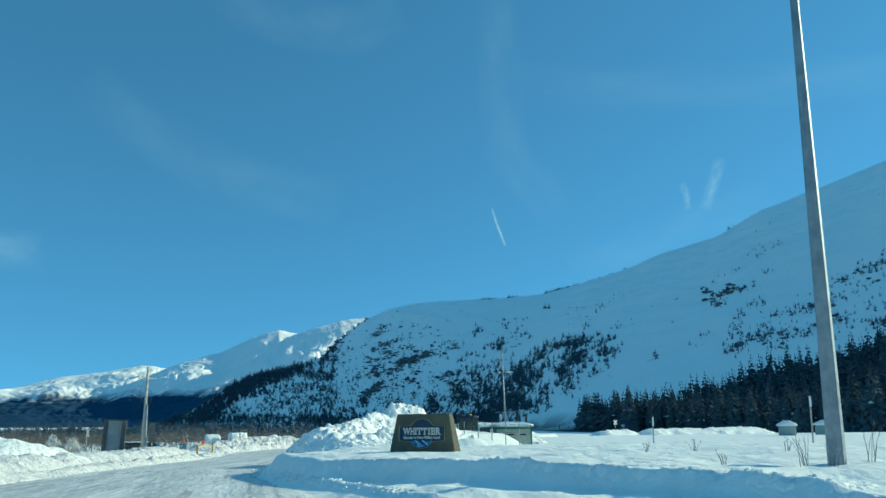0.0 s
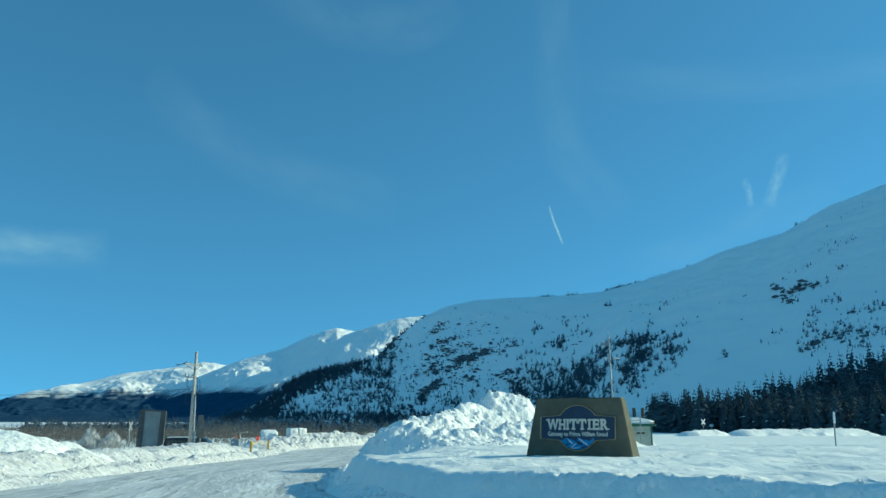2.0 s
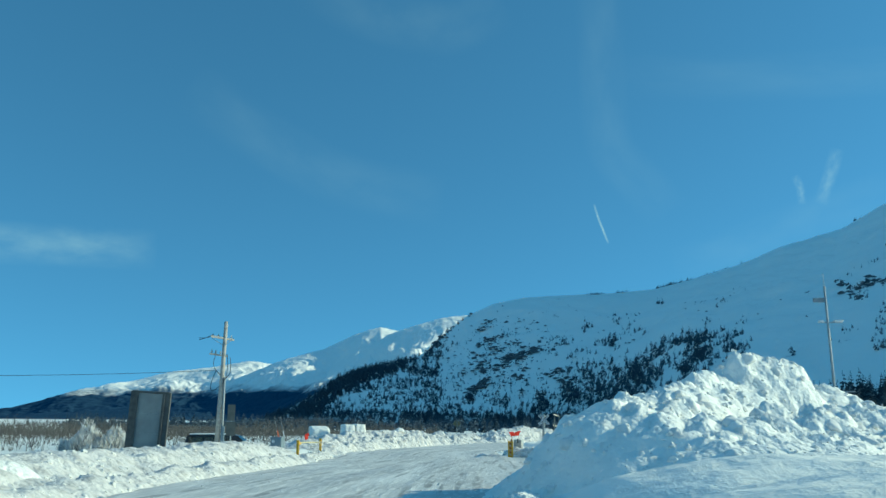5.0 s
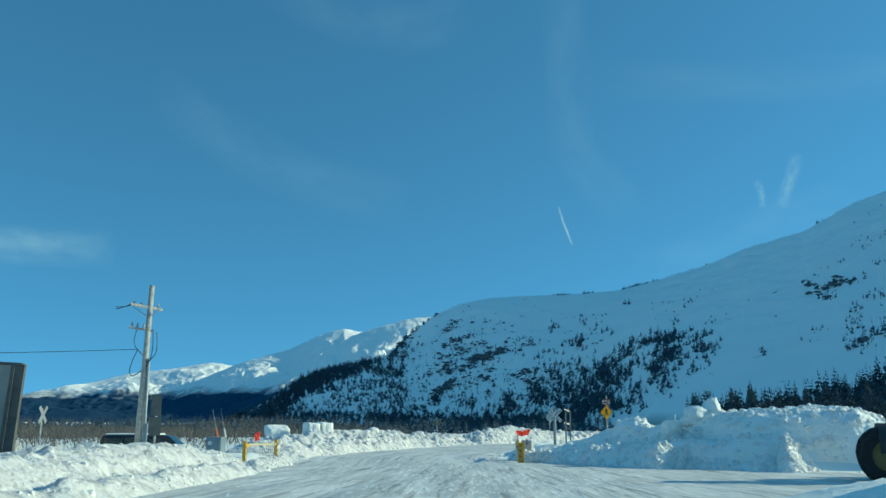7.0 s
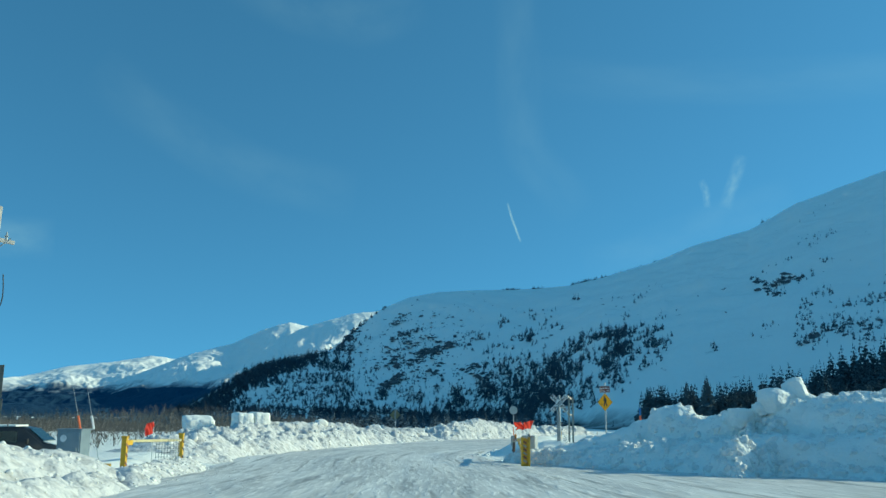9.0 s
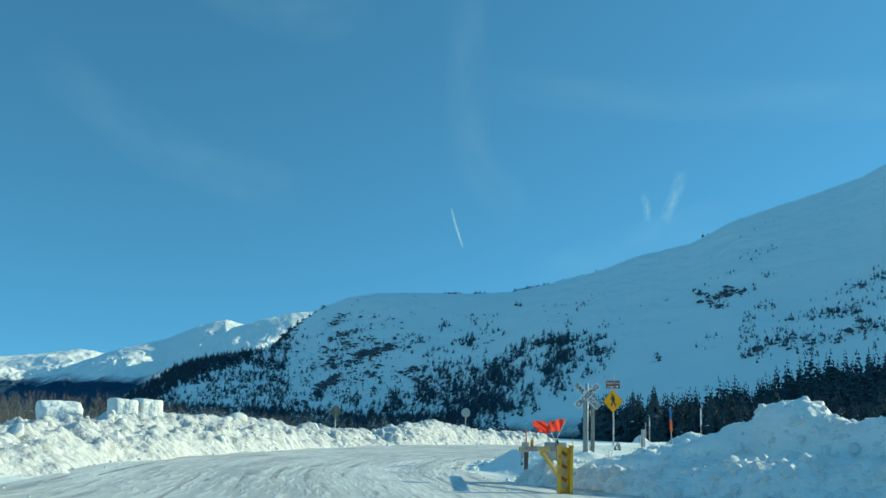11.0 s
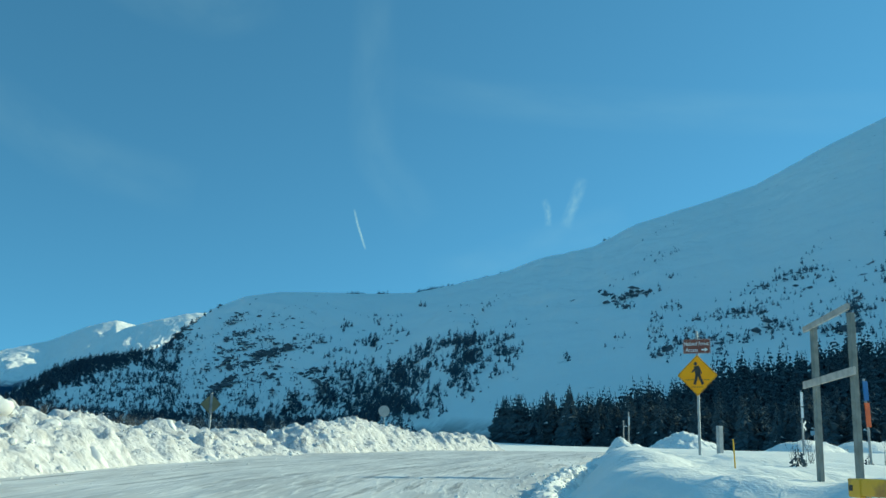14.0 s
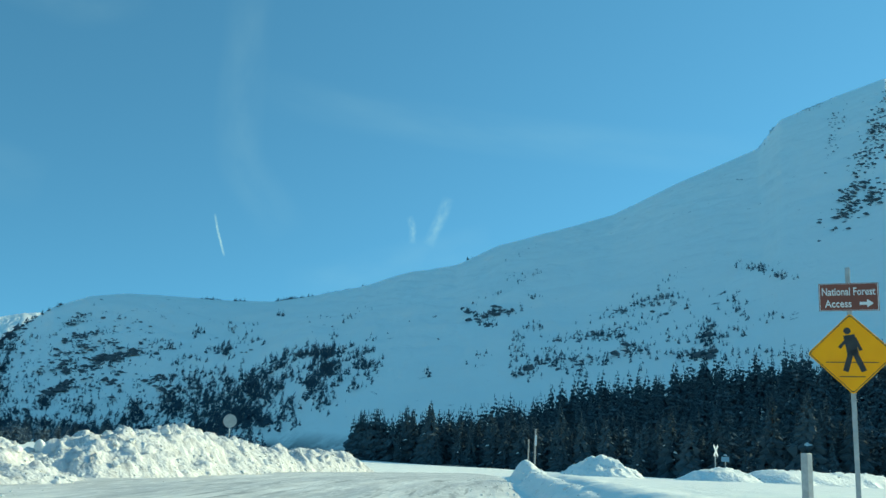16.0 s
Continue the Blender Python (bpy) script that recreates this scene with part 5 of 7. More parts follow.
def blade_thicket(name, spots, mat, label, width):
    """Many thin upright stems in one mesh; spots are (x, y, z, height)."""
    rnd = random.Random(len(name))
    verts, faces = [], []
    for x, y, z, h in spots:
        for _ in range(3):
            a = rnd.uniform(0, 6.28)
            n = len(verts)
            dx, dy = math.cos(a) * width, math.sin(a) * width
            lx, ly = rnd.uniform(-0.4, 0.4) * h, rnd.uniform(-0.4, 0.4) * h
            verts += [(x - dx, y - dy, z), (x + dx, y + dy, z), (x - dy, y + dx, z), (x + lx, y + ly, z + h * rnd.uniform(0.6, 1.0))]
            faces += [(n, n + 1, n + 3), (n + 1, n + 2, n + 3), (n + 2, n, n + 3)]
    return tagged(new(name, mesh_of(name, np.array(verts), faces, mat)), label, "bare shrubs", kind="stuff")


rnd = random.Random(8)
spots = []
for k in range(52000):
    a = radians(rnd.uniform(-42, 6))
    d = 42 + 230 * rnd.random() ** 0.7
    x, y = -6 + d * math.sin(a), 60 + d * math.cos(a)
    if x > np.interp(y, [100, 129, 140, 155, 170, 300], [-17.5, -18, -13, -6, -3, 0]) or (x > -24 and y < 106) or (abs(x + 20.8) < 4 and abs(y - 109.6) < 3):
        continue
    spots.append((x, y, float(np.interp(y, ROAD_Y, ROAD_Z)) + rnd.uniform(0, 1.7) * (0.5 + float(value_noise(np.array(x * 0.05), np.array(y * 0.05), 4)))**1.5, rnd.uniform(0.4, 0.9)))
blade_thicket("bare_thicket", spots, TWIG, "wide belt of bare brown willow thicket", 0.02)
spots = []
for k in range(2200):
    a = rnd.uniform(0, 6.28)
    r = rnd.random() ** 0.5
    x, y = -28.2 + 2.4 * r * math.cos(a), 103.3 + 1.6 * r * math.sin(a)
    spots.append((x, y, -2.0 + 2.2 * rnd.random() * (1 - 0.6 * r * r) * (0.7 + 0.3 * math.sin(x * 3)), rnd.uniform(0.25, 0.6)))
blade_thicket("frosted_shrub", spots, FROST, "bare shrub thickly coated with white rime", 0.035)

# ---------------------------------------------------------------- the town sign
def town_sign():
    s = thing("town_sign", 2.80, 41.60, 0.0, -33.0, "olive-grey tapered stone town sign with navy name board and snow", "sign")
    bm = bmesh.new()
    w0, w1, d0, d1, h = 1.53, 1.18, 0.34, 0.20, 1.49
    lower = [bm.verts.new(p) for p in ((-w0, -d0, -0.3), (w0, -d0, -0.3), (w0, d0, -0.3), (-w0, d0, -0.3))]
    upper = [bm.verts.new(p) for p in ((-w1, -d1, h), (w1, -d1, h), (w1, d1, h), (-w1, d1, h))]
    bm.faces.new(lower[::-1])
    bm.faces.new(upper)
    for i in range(4):
        j = (i + 1) % 4
        bm.faces.new((lower[i], lower[j], upper[j], upper[i]))
    bmesh.ops.bevel(bm, geom=bm.edges[:], offset=0.025, segments=2, affect="EDGES")
    part("body", bm, STONE, s)
    tilt = math.degrees(math.atan((d0 - d1) / (h + 0.3)))
    board = new("name_board")
    board.parent = s
    face = -d0 + (0.72 + 0.3) * (d0 - d1) / (h + 0.3)
    board.matrix_local = pose(0, face, 0.70, -tilt, 0, 0)
    # the outline: a long panel joined to a disc
    a = math.degrees(math.asin(0.295 / 0.60))
    outline = ([(1.03, -0.295), (1.06, -0.265), (1.06, 0.265), (1.03, 0.295)] + circle(0.60, 15, a + 4, 176 - a) +
               [(-1.03, 0.295), (-1.06, 0.265), (-1.06, -0.265), (-1.03, -0.295)] + circle(0.60, 15, 184 + a, 356 - a))
    part("panel", plate(outline, 0.05, -0.03), PANEL_BLUE, board, "dark navy painted panel")
    part("border", ring(outline, 0.032, 0.03, -0.05), GOLD, board, "tarnished gold border")
    wave = [(x, -0.30 + 0.03 * math.sin(x * 17) + 0.02 * math.sin(x * 31)) for x in np.linspace(-0.46, 0.46, 27)] + circle(0.555, 13, -35, -145)
    part("painted_water", plate(wave, 0.01, -0.042), WATER_BLUE, board, "bright blue painted water")
    # foam and swell, as uneven curved strokes
    for x, z, l, t, bend, m in ((-0.20, -0.34, 0.20, 0.035, -0.9, WHITE), (-0.10, -0.45, 0.16, 0.028, 0.7, WHITE), (0.14, -0.33, 0.24, 0.03, -0.7, WHITE), (0.25, -0.42, 0.13, 0.025, -0.5, WHITE),
                                (-0.05, -0.50, 0.30, 0.016, 0.2, WHITE), (0.05, -0.38, 0.24, 0.09, -0.4, PANEL_BLUE), (-0.26, -0.42, 0.14, 0.05, 0.3, PANEL_BLUE), (0.18, -0.48, 0.20, 0.05, 0.3, PANEL_BLUE)):
        k = np.linspace(-0.5, 0.5, 9)
        low = [(x + l * q, z + bend * l * q + 0.3 * l * (q * q - 0.25) - t * (0.25 - q * q) * 2) for q in k]
        up = [(x + l * q, z + bend * l * q + 0.3 * l * (q * q - 0.25) + t * (0.25 - q * q) * 2) for q in k[::-1]]
        part("wave_stroke", plate(low + up, 0.006, -0.050 if m is WHITE else -0.047), m, board)
    # the name, letter by letter, with slab serifs: letter, middle, width, serifs as (x, z, width, height)
    hi, lo = 0.118, -0.118
    for letter, mid, wide, slabs in (("W", -0.69, 0.33, ((-0.14, hi, 0.12, 0.035), (0.0, hi, 0.08, 0.035), (0.14, hi, 0.10, 0.035))),
                                     ("H", -0.425, 0.18, ((-0.07, hi, 0.10, 0.035), (0.07, hi, 0.10, 0.035), (-0.07, lo, 0.10, 0.035), (0.07, lo, 0.10, 0.035))),
                                     ("I", -0.275, 0.055, ((0, hi, 0.11, 0.035), (0, lo, 0.11, 0.035))),
                                     ("T", -0.108, 0.22, ((0, lo, 0.12, 0.035), (-0.10, hi - 0.05, 0.035, 0.08), (0.10, hi - 0.05, 0.035, 0.08))),
                                     ("T", 0.136, 0.22, ((0, lo, 0.12, 0.035), (-0.10, hi - 0.05, 0.035, 0.08), (0.10, hi - 0.05, 0.035, 0.08))),
                                     ("I", 0.334, 0.055, ((0, hi, 0.11, 0.035), (0, lo, 0.11, 0.035))),
                                     ("E", 0.515, 0.17, ((-0.08, hi, 0.09, 0.035), (-0.08, lo, 0.09, 0.035), (0.075, hi - 0.04, 0.03, 0.07), (0.08, lo + 0.04, 0.03, 0.07))),
                                     ("R", 0.745, 0.21, ((-0.085, hi, 0.09, 0.035), (-0.08, lo, 0.11, 0.035), (0.105, lo, 0.07, 0.035)))):
        lettering(letter, 0.27, CREAM, board, (mid, -0.04, 0.09), bold=0.014, width=wide)
        for x, z, w, h in slabs:
            part("serif", box((w, 0.008, h), (mid + x, -0.042, 0.09 + z)), CREAM, board)
    lettering("Gateway to Prince William Sound", 0.115, CREAM, board, (0, -0.04, -0.175), bold=0.004, width=1.66)
    bm = bmesh.new()
    put_box(bm, (1.15, 0.535, 0.07), (-0.52, 0.0, h + 0.022), bevel=0.025)
    part("snow_cap", bm, SNOW, s, "thin strip of snow")
    return s


town_sign()


# ---------------------------------------------------------------- poles, boards and small road furniture, near the start
def light_pole():
    s = thing("light_pole", 11.32, 25.86, gh(11.32, 25.86) - 0.1, 10, "tall tapered grey steel light pole standing in snow", "lamp post")
    bm = tube((0, 0, -0.3), (0, 0, 14.5), 0.235, 0.10, 12)
    part("shaft", bm, POLE_STEEL, s)
    part("seam", box((0.02, 0.02, 14.0), (0.0, -0.165, 6.9), (-0.54, 0, 0), 0.0), POLE_STEEL, s)
    part("base_plate", box((0.6, 0.6, 0.05), (0, 0, 0.02)), GALV, s)
    return s


light_pole()


def notice_board():
    s = thing("notice_board", -17.75, 79.68, -1.7, 2.0, "dark two-post notice board with grey panels seen from behind", "notice board", lean=(0, 3))
    for x in (-0.72, 0.72):
        part("post", box((0.30, 0.16, 3.5), (x, 0, 1.5), bevel=0.01), WOOD_DARK, s)
        part("post_edge", box((0.10, 0.05, 3.3), (x * 0.80, -0.09, 1.55), bevel=0.005), WOOD_DARK, s)
    for k, (z, h) in enumerate(((2.755, 0.87), (1.885, 0.87), (1.005, 0.89))):
        part("panel", box((1.3, 0.05, h - 0.004), (0, 0.0, z), bevel=0.004), material("weathered_panel", (0.34, 0.35, 0.33), 0.7, 0, (0.24, 0.25, 0.24), 1.2, 0.004, 14) if k == 0 else bpy.data.materials["weathered_panel"], s)
    part("top_rail", box((1.62, 0.18, 0.09), (0, 0, 3.24), bevel=0.01), WOOD_DARK, s)
    return s


notice_board()


def utility_pole():
    bx, by, bz = -19.80, 103.3, -2.3
    s = thing("utility_pole", bx, by, bz, 0, "weathered wooden utility pole with crossarm, insulators and cable risers", "utility pole", lean=(0, 1.3))
    part("pole", tube((0, 0, -0.3), (0.0, 0, 9.55), 0.19, 0.13, 14), WOOD_GREY, s, "", True)
    part("riser_pipe", tube((0.36, -0.05, -0.2), (0.2, -0.08, 5.6), 0.075, 0.075, 10), GALV, s, "galvanised riser pipe", True)
    part("meter_box", box((0.22, 0.18, 1.2), (0.36, -0.12, 1.6)), CABINET, s, "dark meter box")
    arm = part("crossarm", box((1.75, 0.12, 0.14), (-0.15, -0.12, 8.35), (0, 5, 35), 0.01), WOOD_GREY, s)
    part("brace", tube((-0.9, -0.2, 8.35), (0, -0.12, 7.8), 0.02), GALV, s)
    part("brace", tube((0.6, -0.1, 8.35), (0, -0.12, 7.8), 0.02), GALV, s)
    part("lower_arm", box((1.25, 0.1, 0.12), (-0.35, -0.12, 7.15), (0, 6, 12), 0.01), WOOD_GREY, s)
    for x, z in ((-0.85, 8.52), (-0.45, 8.48), (0.5, 8.4), (-0.85, 7.38), (-0.55, 7.35), (-0.2, 7.3)):
        bm = tube((x, -0.2 - x * 0.15, z - 0.16), (x, -0.2 - x * 0.15, z + 0.14), 0.05, 0.035, 8)
        put_tube(bm, (x, -0.2 - x * 0.15, z - 0.02), (x, -0.2 - x * 0.15, z + 0.02), 0.075, 0.075, 8)
        part("insulator", bm, GALV, s)
    for x, top, low in ((-0.55, 7.1, 5.9), (0.30, 7.2, 5.3), (0.52, 7.0, 5.5)):
        pts = [Vector((x, -0.2, top)), Vector((x + 0.10 * (1 if x > 0 else -1), -0.22, (top + low) / 2)), Vector((x + 0.03, -0.22, low + 0.25)), Vector((0.12 if x > 0 else -0.1, -0.2, low - 0.15))]
        part("cable_loop", put_wire(bmesh.new(), pts, 0.022), CABLE, s, "black drooping cable")
    part("cable_loop", put_wire(bmesh.new(), [Vector((-0.4, -0.2, 6.05)), Vector((-0.65, -0.2, 5.4)), Vector((-0.75, -0.2, 4.75)), Vector((-0.5, -0.2, 4.6)), Vector((-0.1, -0.2, 4.95))], 0.022), CABLE, s)
    for dz in (0.0, 0.12):
        part("line_stub", put_wire(bmesh.new(), sagging((-0.8, -0.1, 8.5 + dz), (-1.9, 0.3, 8.35 - dz), 0.06, 4), 0.02), CABLE, s)
    return s


utility_pole()
wire = part("overhead_wire", put_wire(bmesh.new(), sagging((-20.05, 103.2, 3.78), (-62, 92, 3.6), 0.7, 24), 0.015, rounds=0), CABLE)
tagged(wire, "thin black overhead wire running off from the pole", "cable")


def post_sign(name, x, y, z0, z1, label, category, turn=0.0, r=0.04, plates=(), mat=GALV, lean=(0, 0)):
    """A steel post with plates: (outline, height of the middle, material, part name)."""
    s = thing(name, x, y, z0, turn, label, category, lean=lean)
    part("post", tube((0, 0, -0.3), (0, 0, z1 - z0), r, r, 10), mat, s, "", True)
    for outline, z, m, nm in plates:
        o = part(nm, plate(outline, 0.012, -r - 0.014), m, s)
        o.matrix_local = Matrix.Translation((0, 0, z - z0))
    return s


def rect(w, h):
    return [(-w / 2, -h / 2), (w / 2, -h / 2), (w / 2, h / 2), (-w / 2, h / 2)]


DULL_BACK = material("dull_sign_back", (0.17, 0.165, 0.14), 0.7, 0.1, (0.12, 0.118, 0.10), 2.0)
post_sign("traffic_sign", -18.60, 102.0, -2.0, 1.35, "two stacked grey sign plates seen from behind on one post", "road sign", -8, 0.05,
          ((rect(0.52, 1.1), 0.82, DULL_BACK, "upper_plate"), (rect(0.62, 0.95), -0.26, DULL_BACK, "lower_plate")))


def blade_outline(l, w):
    return [(-l / 2, -w / 2), (l / 2, -w / 2), (l / 2, w / 2), (-l / 2, w / 2)]


def crossbuck(x, y, z0, top, centre, turn, label, size=1.3, letters=True, posts=1, back=False, width=0.25):
    s = thing("railroad_crossbuck", x, y, z0, turn, label, "crossing sign")
    part("post", tube((0, 0, -0.3), (0, 0, top - z0), 0.055, 0.055, 12), GALV, s, "", True)
    for k, (tilt, words) in enumerate(((45, ("RAIL", "ROAD")), (-45, ("CROSSING",)))):
        blade = part("blade", plate(blade_outline(size, width), 0.012, -0.075 - 0.014 * k), SIGN_BACK if back else WHITE, s, "" if back else "white reflective blade")
        blade.matrix_local = Matrix.Translation((0, 0, centre - z0)) @ pose(0, 0, 0, 0, tilt, 0)
        if letters:
            f = -0.075 - 0.014 * k - 0.002
            if len(words) == 2:
                for word, px in zip(words, (-0.39, 0.39)):
                    lettering(word, 0.155, BLACK, blade, (px * size / 1.3, f, 0), bold=0.004, width=0.46 * size / 1.3)
            else:
                lettering(words[0], 0.155, BLACK, blade, (0, f, 0), bold=0.004, width=1.16 * size / 1.3)
    return s


crossbuck(-26.6, 108.2, -2.2, 0.7, 0.35, 84, "dull railroad crossbuck seen almost edge-on", 1.25, False, back=True)


# ---------------------------------------------------------------- parked van
def wheel(parent, x, y, z, r, w, rim_mat=GALV):
    bm = bmesh.new()
    prof = [(r * 0.55, -w / 2), (r * 0.9, -w / 2), (r, -w * 0.36), (r, w * 0.36), (r * 0.9, w / 2), (r * 0.55, w / 2)]
    n = 24
    loops = [[bm.verts.new((pr * math.cos(2 * math.pi * k / n), pw, pr * math.sin(2 * math.pi * k / n))) for pr, pw in prof] for k in range(n)]
    for k in range(n):
        for q in range(len(prof) - 1):
            bm.faces.new((loops[k][q], loops[k][q + 1], loops[(k + 1) % n][q + 1], loops[(k + 1) % n][q]))
    bmesh.ops.recalc_face_normals(bm, faces=bm.faces)
    hub = new("wheel")
    hub.parent = parent
    hub.matrix_local = Matrix.Translation((x, y, z))
    part("tyre", bm, RUBBER, hub, "worn black tyre")
    if r > 0.6:
        # heavy tread: slanting lugs, to and fro round the tyre
        first = part("lug", box((r * 0.10, w * 0.9, r * 0.12), (0, 0, 0), bevel=0.01), RUBBER, hub)
        for k in range(n):
            a = 2 * math.pi * (k + 0.5) / n
            lug = new("lug", first.data) if k else first
            lug.parent = hub
            lug.matrix_local = pose(r * math.cos(a), 0, r * math.sin(a), 0, -math.degrees(a), 0) @ pose(0, 0, 0, 25 if k % 2 else -25, 0, 0)
    part("rim", tube((0, -w * 0.3, 0), (0, w * 0.3, 0), r * 0.57, r * 0.57, 20), rim_mat, hub)
    return hub


def van():
    s = thing("van", -20.8, 109.6, -2.55, 0, "black parked van with snow on its roof", "van")
    prof = [(-2.55, 0.35), (-2.62, 0.9), (-2.5, 1.62), (-2.3, 1.74), (0.9, 1.76), (1.25, 1.68), (1.95, 1.12), (2.6, 0.98), (2.72, 0.75), (2.7, 0.35)]
    bm = bmesh.new()
    f = bm.faces.new([bm.verts.new((x, -0.95, z)) for x, z in prof])
    made = bmesh.ops.extrude_face_region(bm, geom=[f])["geom"]
    bmesh.ops.translate(bm, verts=[v for v in made if isinstance(v, bmesh.types.BMVert)], vec=(0, 1.9, 0))
    bmesh.ops.recalc_face_normals(bm, faces=bm.faces)
    bmesh.ops.bevel(bm, geom=bm.edges[:], offset=0.06, segments=3, affect="EDGES")
    part("body", bm, DARK_PAINT, s, "", True)
    for x0, x1 in ((-2.3, -1.25), (-1.15, -0.1), (0.0, 0.95)):
        part("side_window", plate([(x0, 1.12), (x1, 1.12), (x1 - (0.0 if x1 < 0.9 else 0.05), 1.58), (x0 + 0.03, 1.58)], 0.01, -0.962), GLASS, s)
    bm = bmesh.new()
    va = [bm.verts.new(p) for p in ((1.31, -0.72, 1.66), (1.93, -0.80, 1.17), (1.93, 0.80, 1.17), (1.31, 0.72, 1.66))]
    f = bm.faces.new(va)
    made = bmesh.ops.extrude_face_region(bm, geom=[f])["geom"]
    bmesh.ops.translate(bm, verts=[v for v in made if isinstance(v, bmesh.types.BMVert)], vec=(0.02, 0, 0.03))
    bmesh.ops.recalc_face_normals(bm, faces=bm.faces)
    part("windscreen", bm, GLASS, s)
    part("roof_snow", box((3.1, 1.6, 0.09), (-0.75, 0, 1.79), bevel=0.04), SNOW, s, "thin layer of snow")
    part("hood_snow", box((0.55, 1.5, 0.05), (2.15, 0, 1.10), (0, 14, 0), 0.02), SNOW, s)
    for y in (-0.7, 0.7):
        part("headlight", box((0.12, 0.3, 0.2), (2.68, y, 0.82), bevel=0.03), GLASS, s, "clear headlight")
    part("bumper", box((0.15, 1.85, 0.22), (2.72, 0, 0.45), bevel=0.04), BLACK, s)
    part("mirror", box((0.12, 0.2, 0.2), (1.35, -1.08, 1.18), bevel=0.03), BLACK, s)
    for x in (-1.7, 1.75):
        for y in (-0.88, 0.88):
            wheel(s, x, y, 0.36, 0.36, 0.24)
    return s


van()


def utility_cabinet():
    s = thing("utility_cabinet", -14.66, 97.35, -1.75, -14, "grey-blue steel utility cabinet half sunk in snow", "utility box")
    part("body", box((0.74, 0.55, 1.25), (0, 0, 0.40), bevel=0.015), CABINET, s)
    part("door", box((0.66, 0.02, 1.0), (0, -0.285, 0.44), bevel=0.006), CABINET, s)
    part("handle", box((0.03, 0.03, 0.14), (0.26, -0.31, 0.45)), GALV, s)
    part("label_plate", plate(circle(0.10, 18), 0.004, -0.30), WHITE, s, "round white sticker").matrix_local = Matrix.Translation((-0.16, 0, 0.78))
    part("lid", box((0.80, 0.6, 0.04), (0, 0, 1.035), bevel=0.01), CABINET, s)
    return s


utility_cabinet()
for k, (px, py, lean_y) in enumerate(((-14.5, 98.3, -14), (-14.2, 98.6, -13))):
    s = thing("marker_whip", px, py, -1.7, 0, "thin leaning marker rod with orange and white sleeve", "snow marker", "marker rods", lean=(0, lean_y))
    part("rod", tube((0, 0, 0), (0, 0, 2.35), 0.012, 0.006, 6), GALV, s)
    part("sleeve", tube((0, 0, 1.0), (0, 0, 1.42), 0.035, 0.035, 8), ORANGE if k == 0 else WHITE, s)
wedge = part("yellow_kerb_plate", box((0.9, 0.35, 0.12), (0, 0, 0), bevel=0.02), YELLOW)
wedge.matrix_world = pose(-13.75, 96.2, -1.72, 6, 0, 12)
tagged(wedge, "yellow painted steel plate lying on the snow", "steel plate")


# ---------------------------------------------------------------- gates
def left_gate():
    g = thing("road_gate", -13.6, 99.2, -2.15, 81.2, "low yellow swing gate standing open along the road edge", "gate")
    reach = 5.67
    for x in (0.0, reach):
        p = part("post", box((0.16, 0.16, 1.35), (x, 0, 0.50), bevel=0.01), YELLOW, g)
        part("post_cap", box((0.2, 0.2, 0.05), (x, 0, 1.19), bevel=0.01), YELLOW, g)
        for k in range(3):
            part("stripe", box((0.19, 0.006, 0.07), (x, -0.084, 0.35 + 0.28 * k), (0, 35, 0), 0), RED_STRIPE if x == 0 else BLACK, g)
    part("bracket", box((0.5, 0.1, 0.16), (0.33, 0, 1.0), bevel=0.01), YELLOW, g)
    part("arm", box((reach - 0.5, 0.07, 0.09), (reach / 2 + 0.2, 0, 1.0), (0, 1, 0), 0.008), material("pale_faded_yellow", (0.62, 0.55, 0.30), 0.6, 0, (0.48, 0.40, 0.22), 6.0), g)
    return g


left_gate()


def flag(x, y, z, stick, cloth, turn, label, lean=(0, 0), seed=1, rise=0.0, torn=0.14):
    s = thing("warning_flag", x, y, z, turn, label, "flag", "red warning flags", lean=lean)
    part("stick", tube((0, 0, -0.25), (0, 0, stick), 0.013, 0.013, 7), WHITE, s)
    nx, nz = 22, 16
    w, h = cloth
    u, v = np.meshgrid(np.linspace(0, 1, nx), np.linspace(0, 1, nz))
    X = w * u * (0.96 + 0.04 * np.cos(v * 5))
    Yw = 0.10 * w * u**0.7 * np.sin(u * 9 + v * 2 + seed) + 0.03 * np.sin(v * 7 + u * 15 + seed)
    Zw = stick - h * v - 0.22 * h * u**1.5 * (0.5 + np.sin(seed)) + 0.05 * h * np.sin(u * 8 + seed) + rise * u
    ragged = 1 - torn * np.array([random.Random(seed * 31 + k).random() for k in range(nz)])
    X = np.where(u > 0.6, X * (1 - (u - 0.6) / 0.4 * (1 - ragged[:, None])), X)
    o = grid_object("cloth", X, Yw, Zw, RED_CLOTH)
    o.parent = s
    return s


flag(-13.25, 101.9, -1.75, 1.25, (-0.42, 0.40), 60, "faded red warning flag on a short stick above the gate", seed=2)
mesh_bm = bmesh.new()
for k in range(9):
    put_tube(mesh_bm, (-0.4 + 0.1 * k, 0, -0.2), (-0.4 + 0.1 * k, 0, 0.85), 0.008, 0.008, 4)
for k in range(6):
    put_tube(mesh_bm, (-0.42, 0, 0.05 + 0.15 * k), (0.42, 0, 0.05 + 0.15 * k), 0.008, 0.008, 4)
basket = thing("wire_fence", -12.95, 103.2, -1.95, 20, "small welded wire fence panel standing in the snow", "fence")
part("mesh", mesh_bm, GALV, basket)


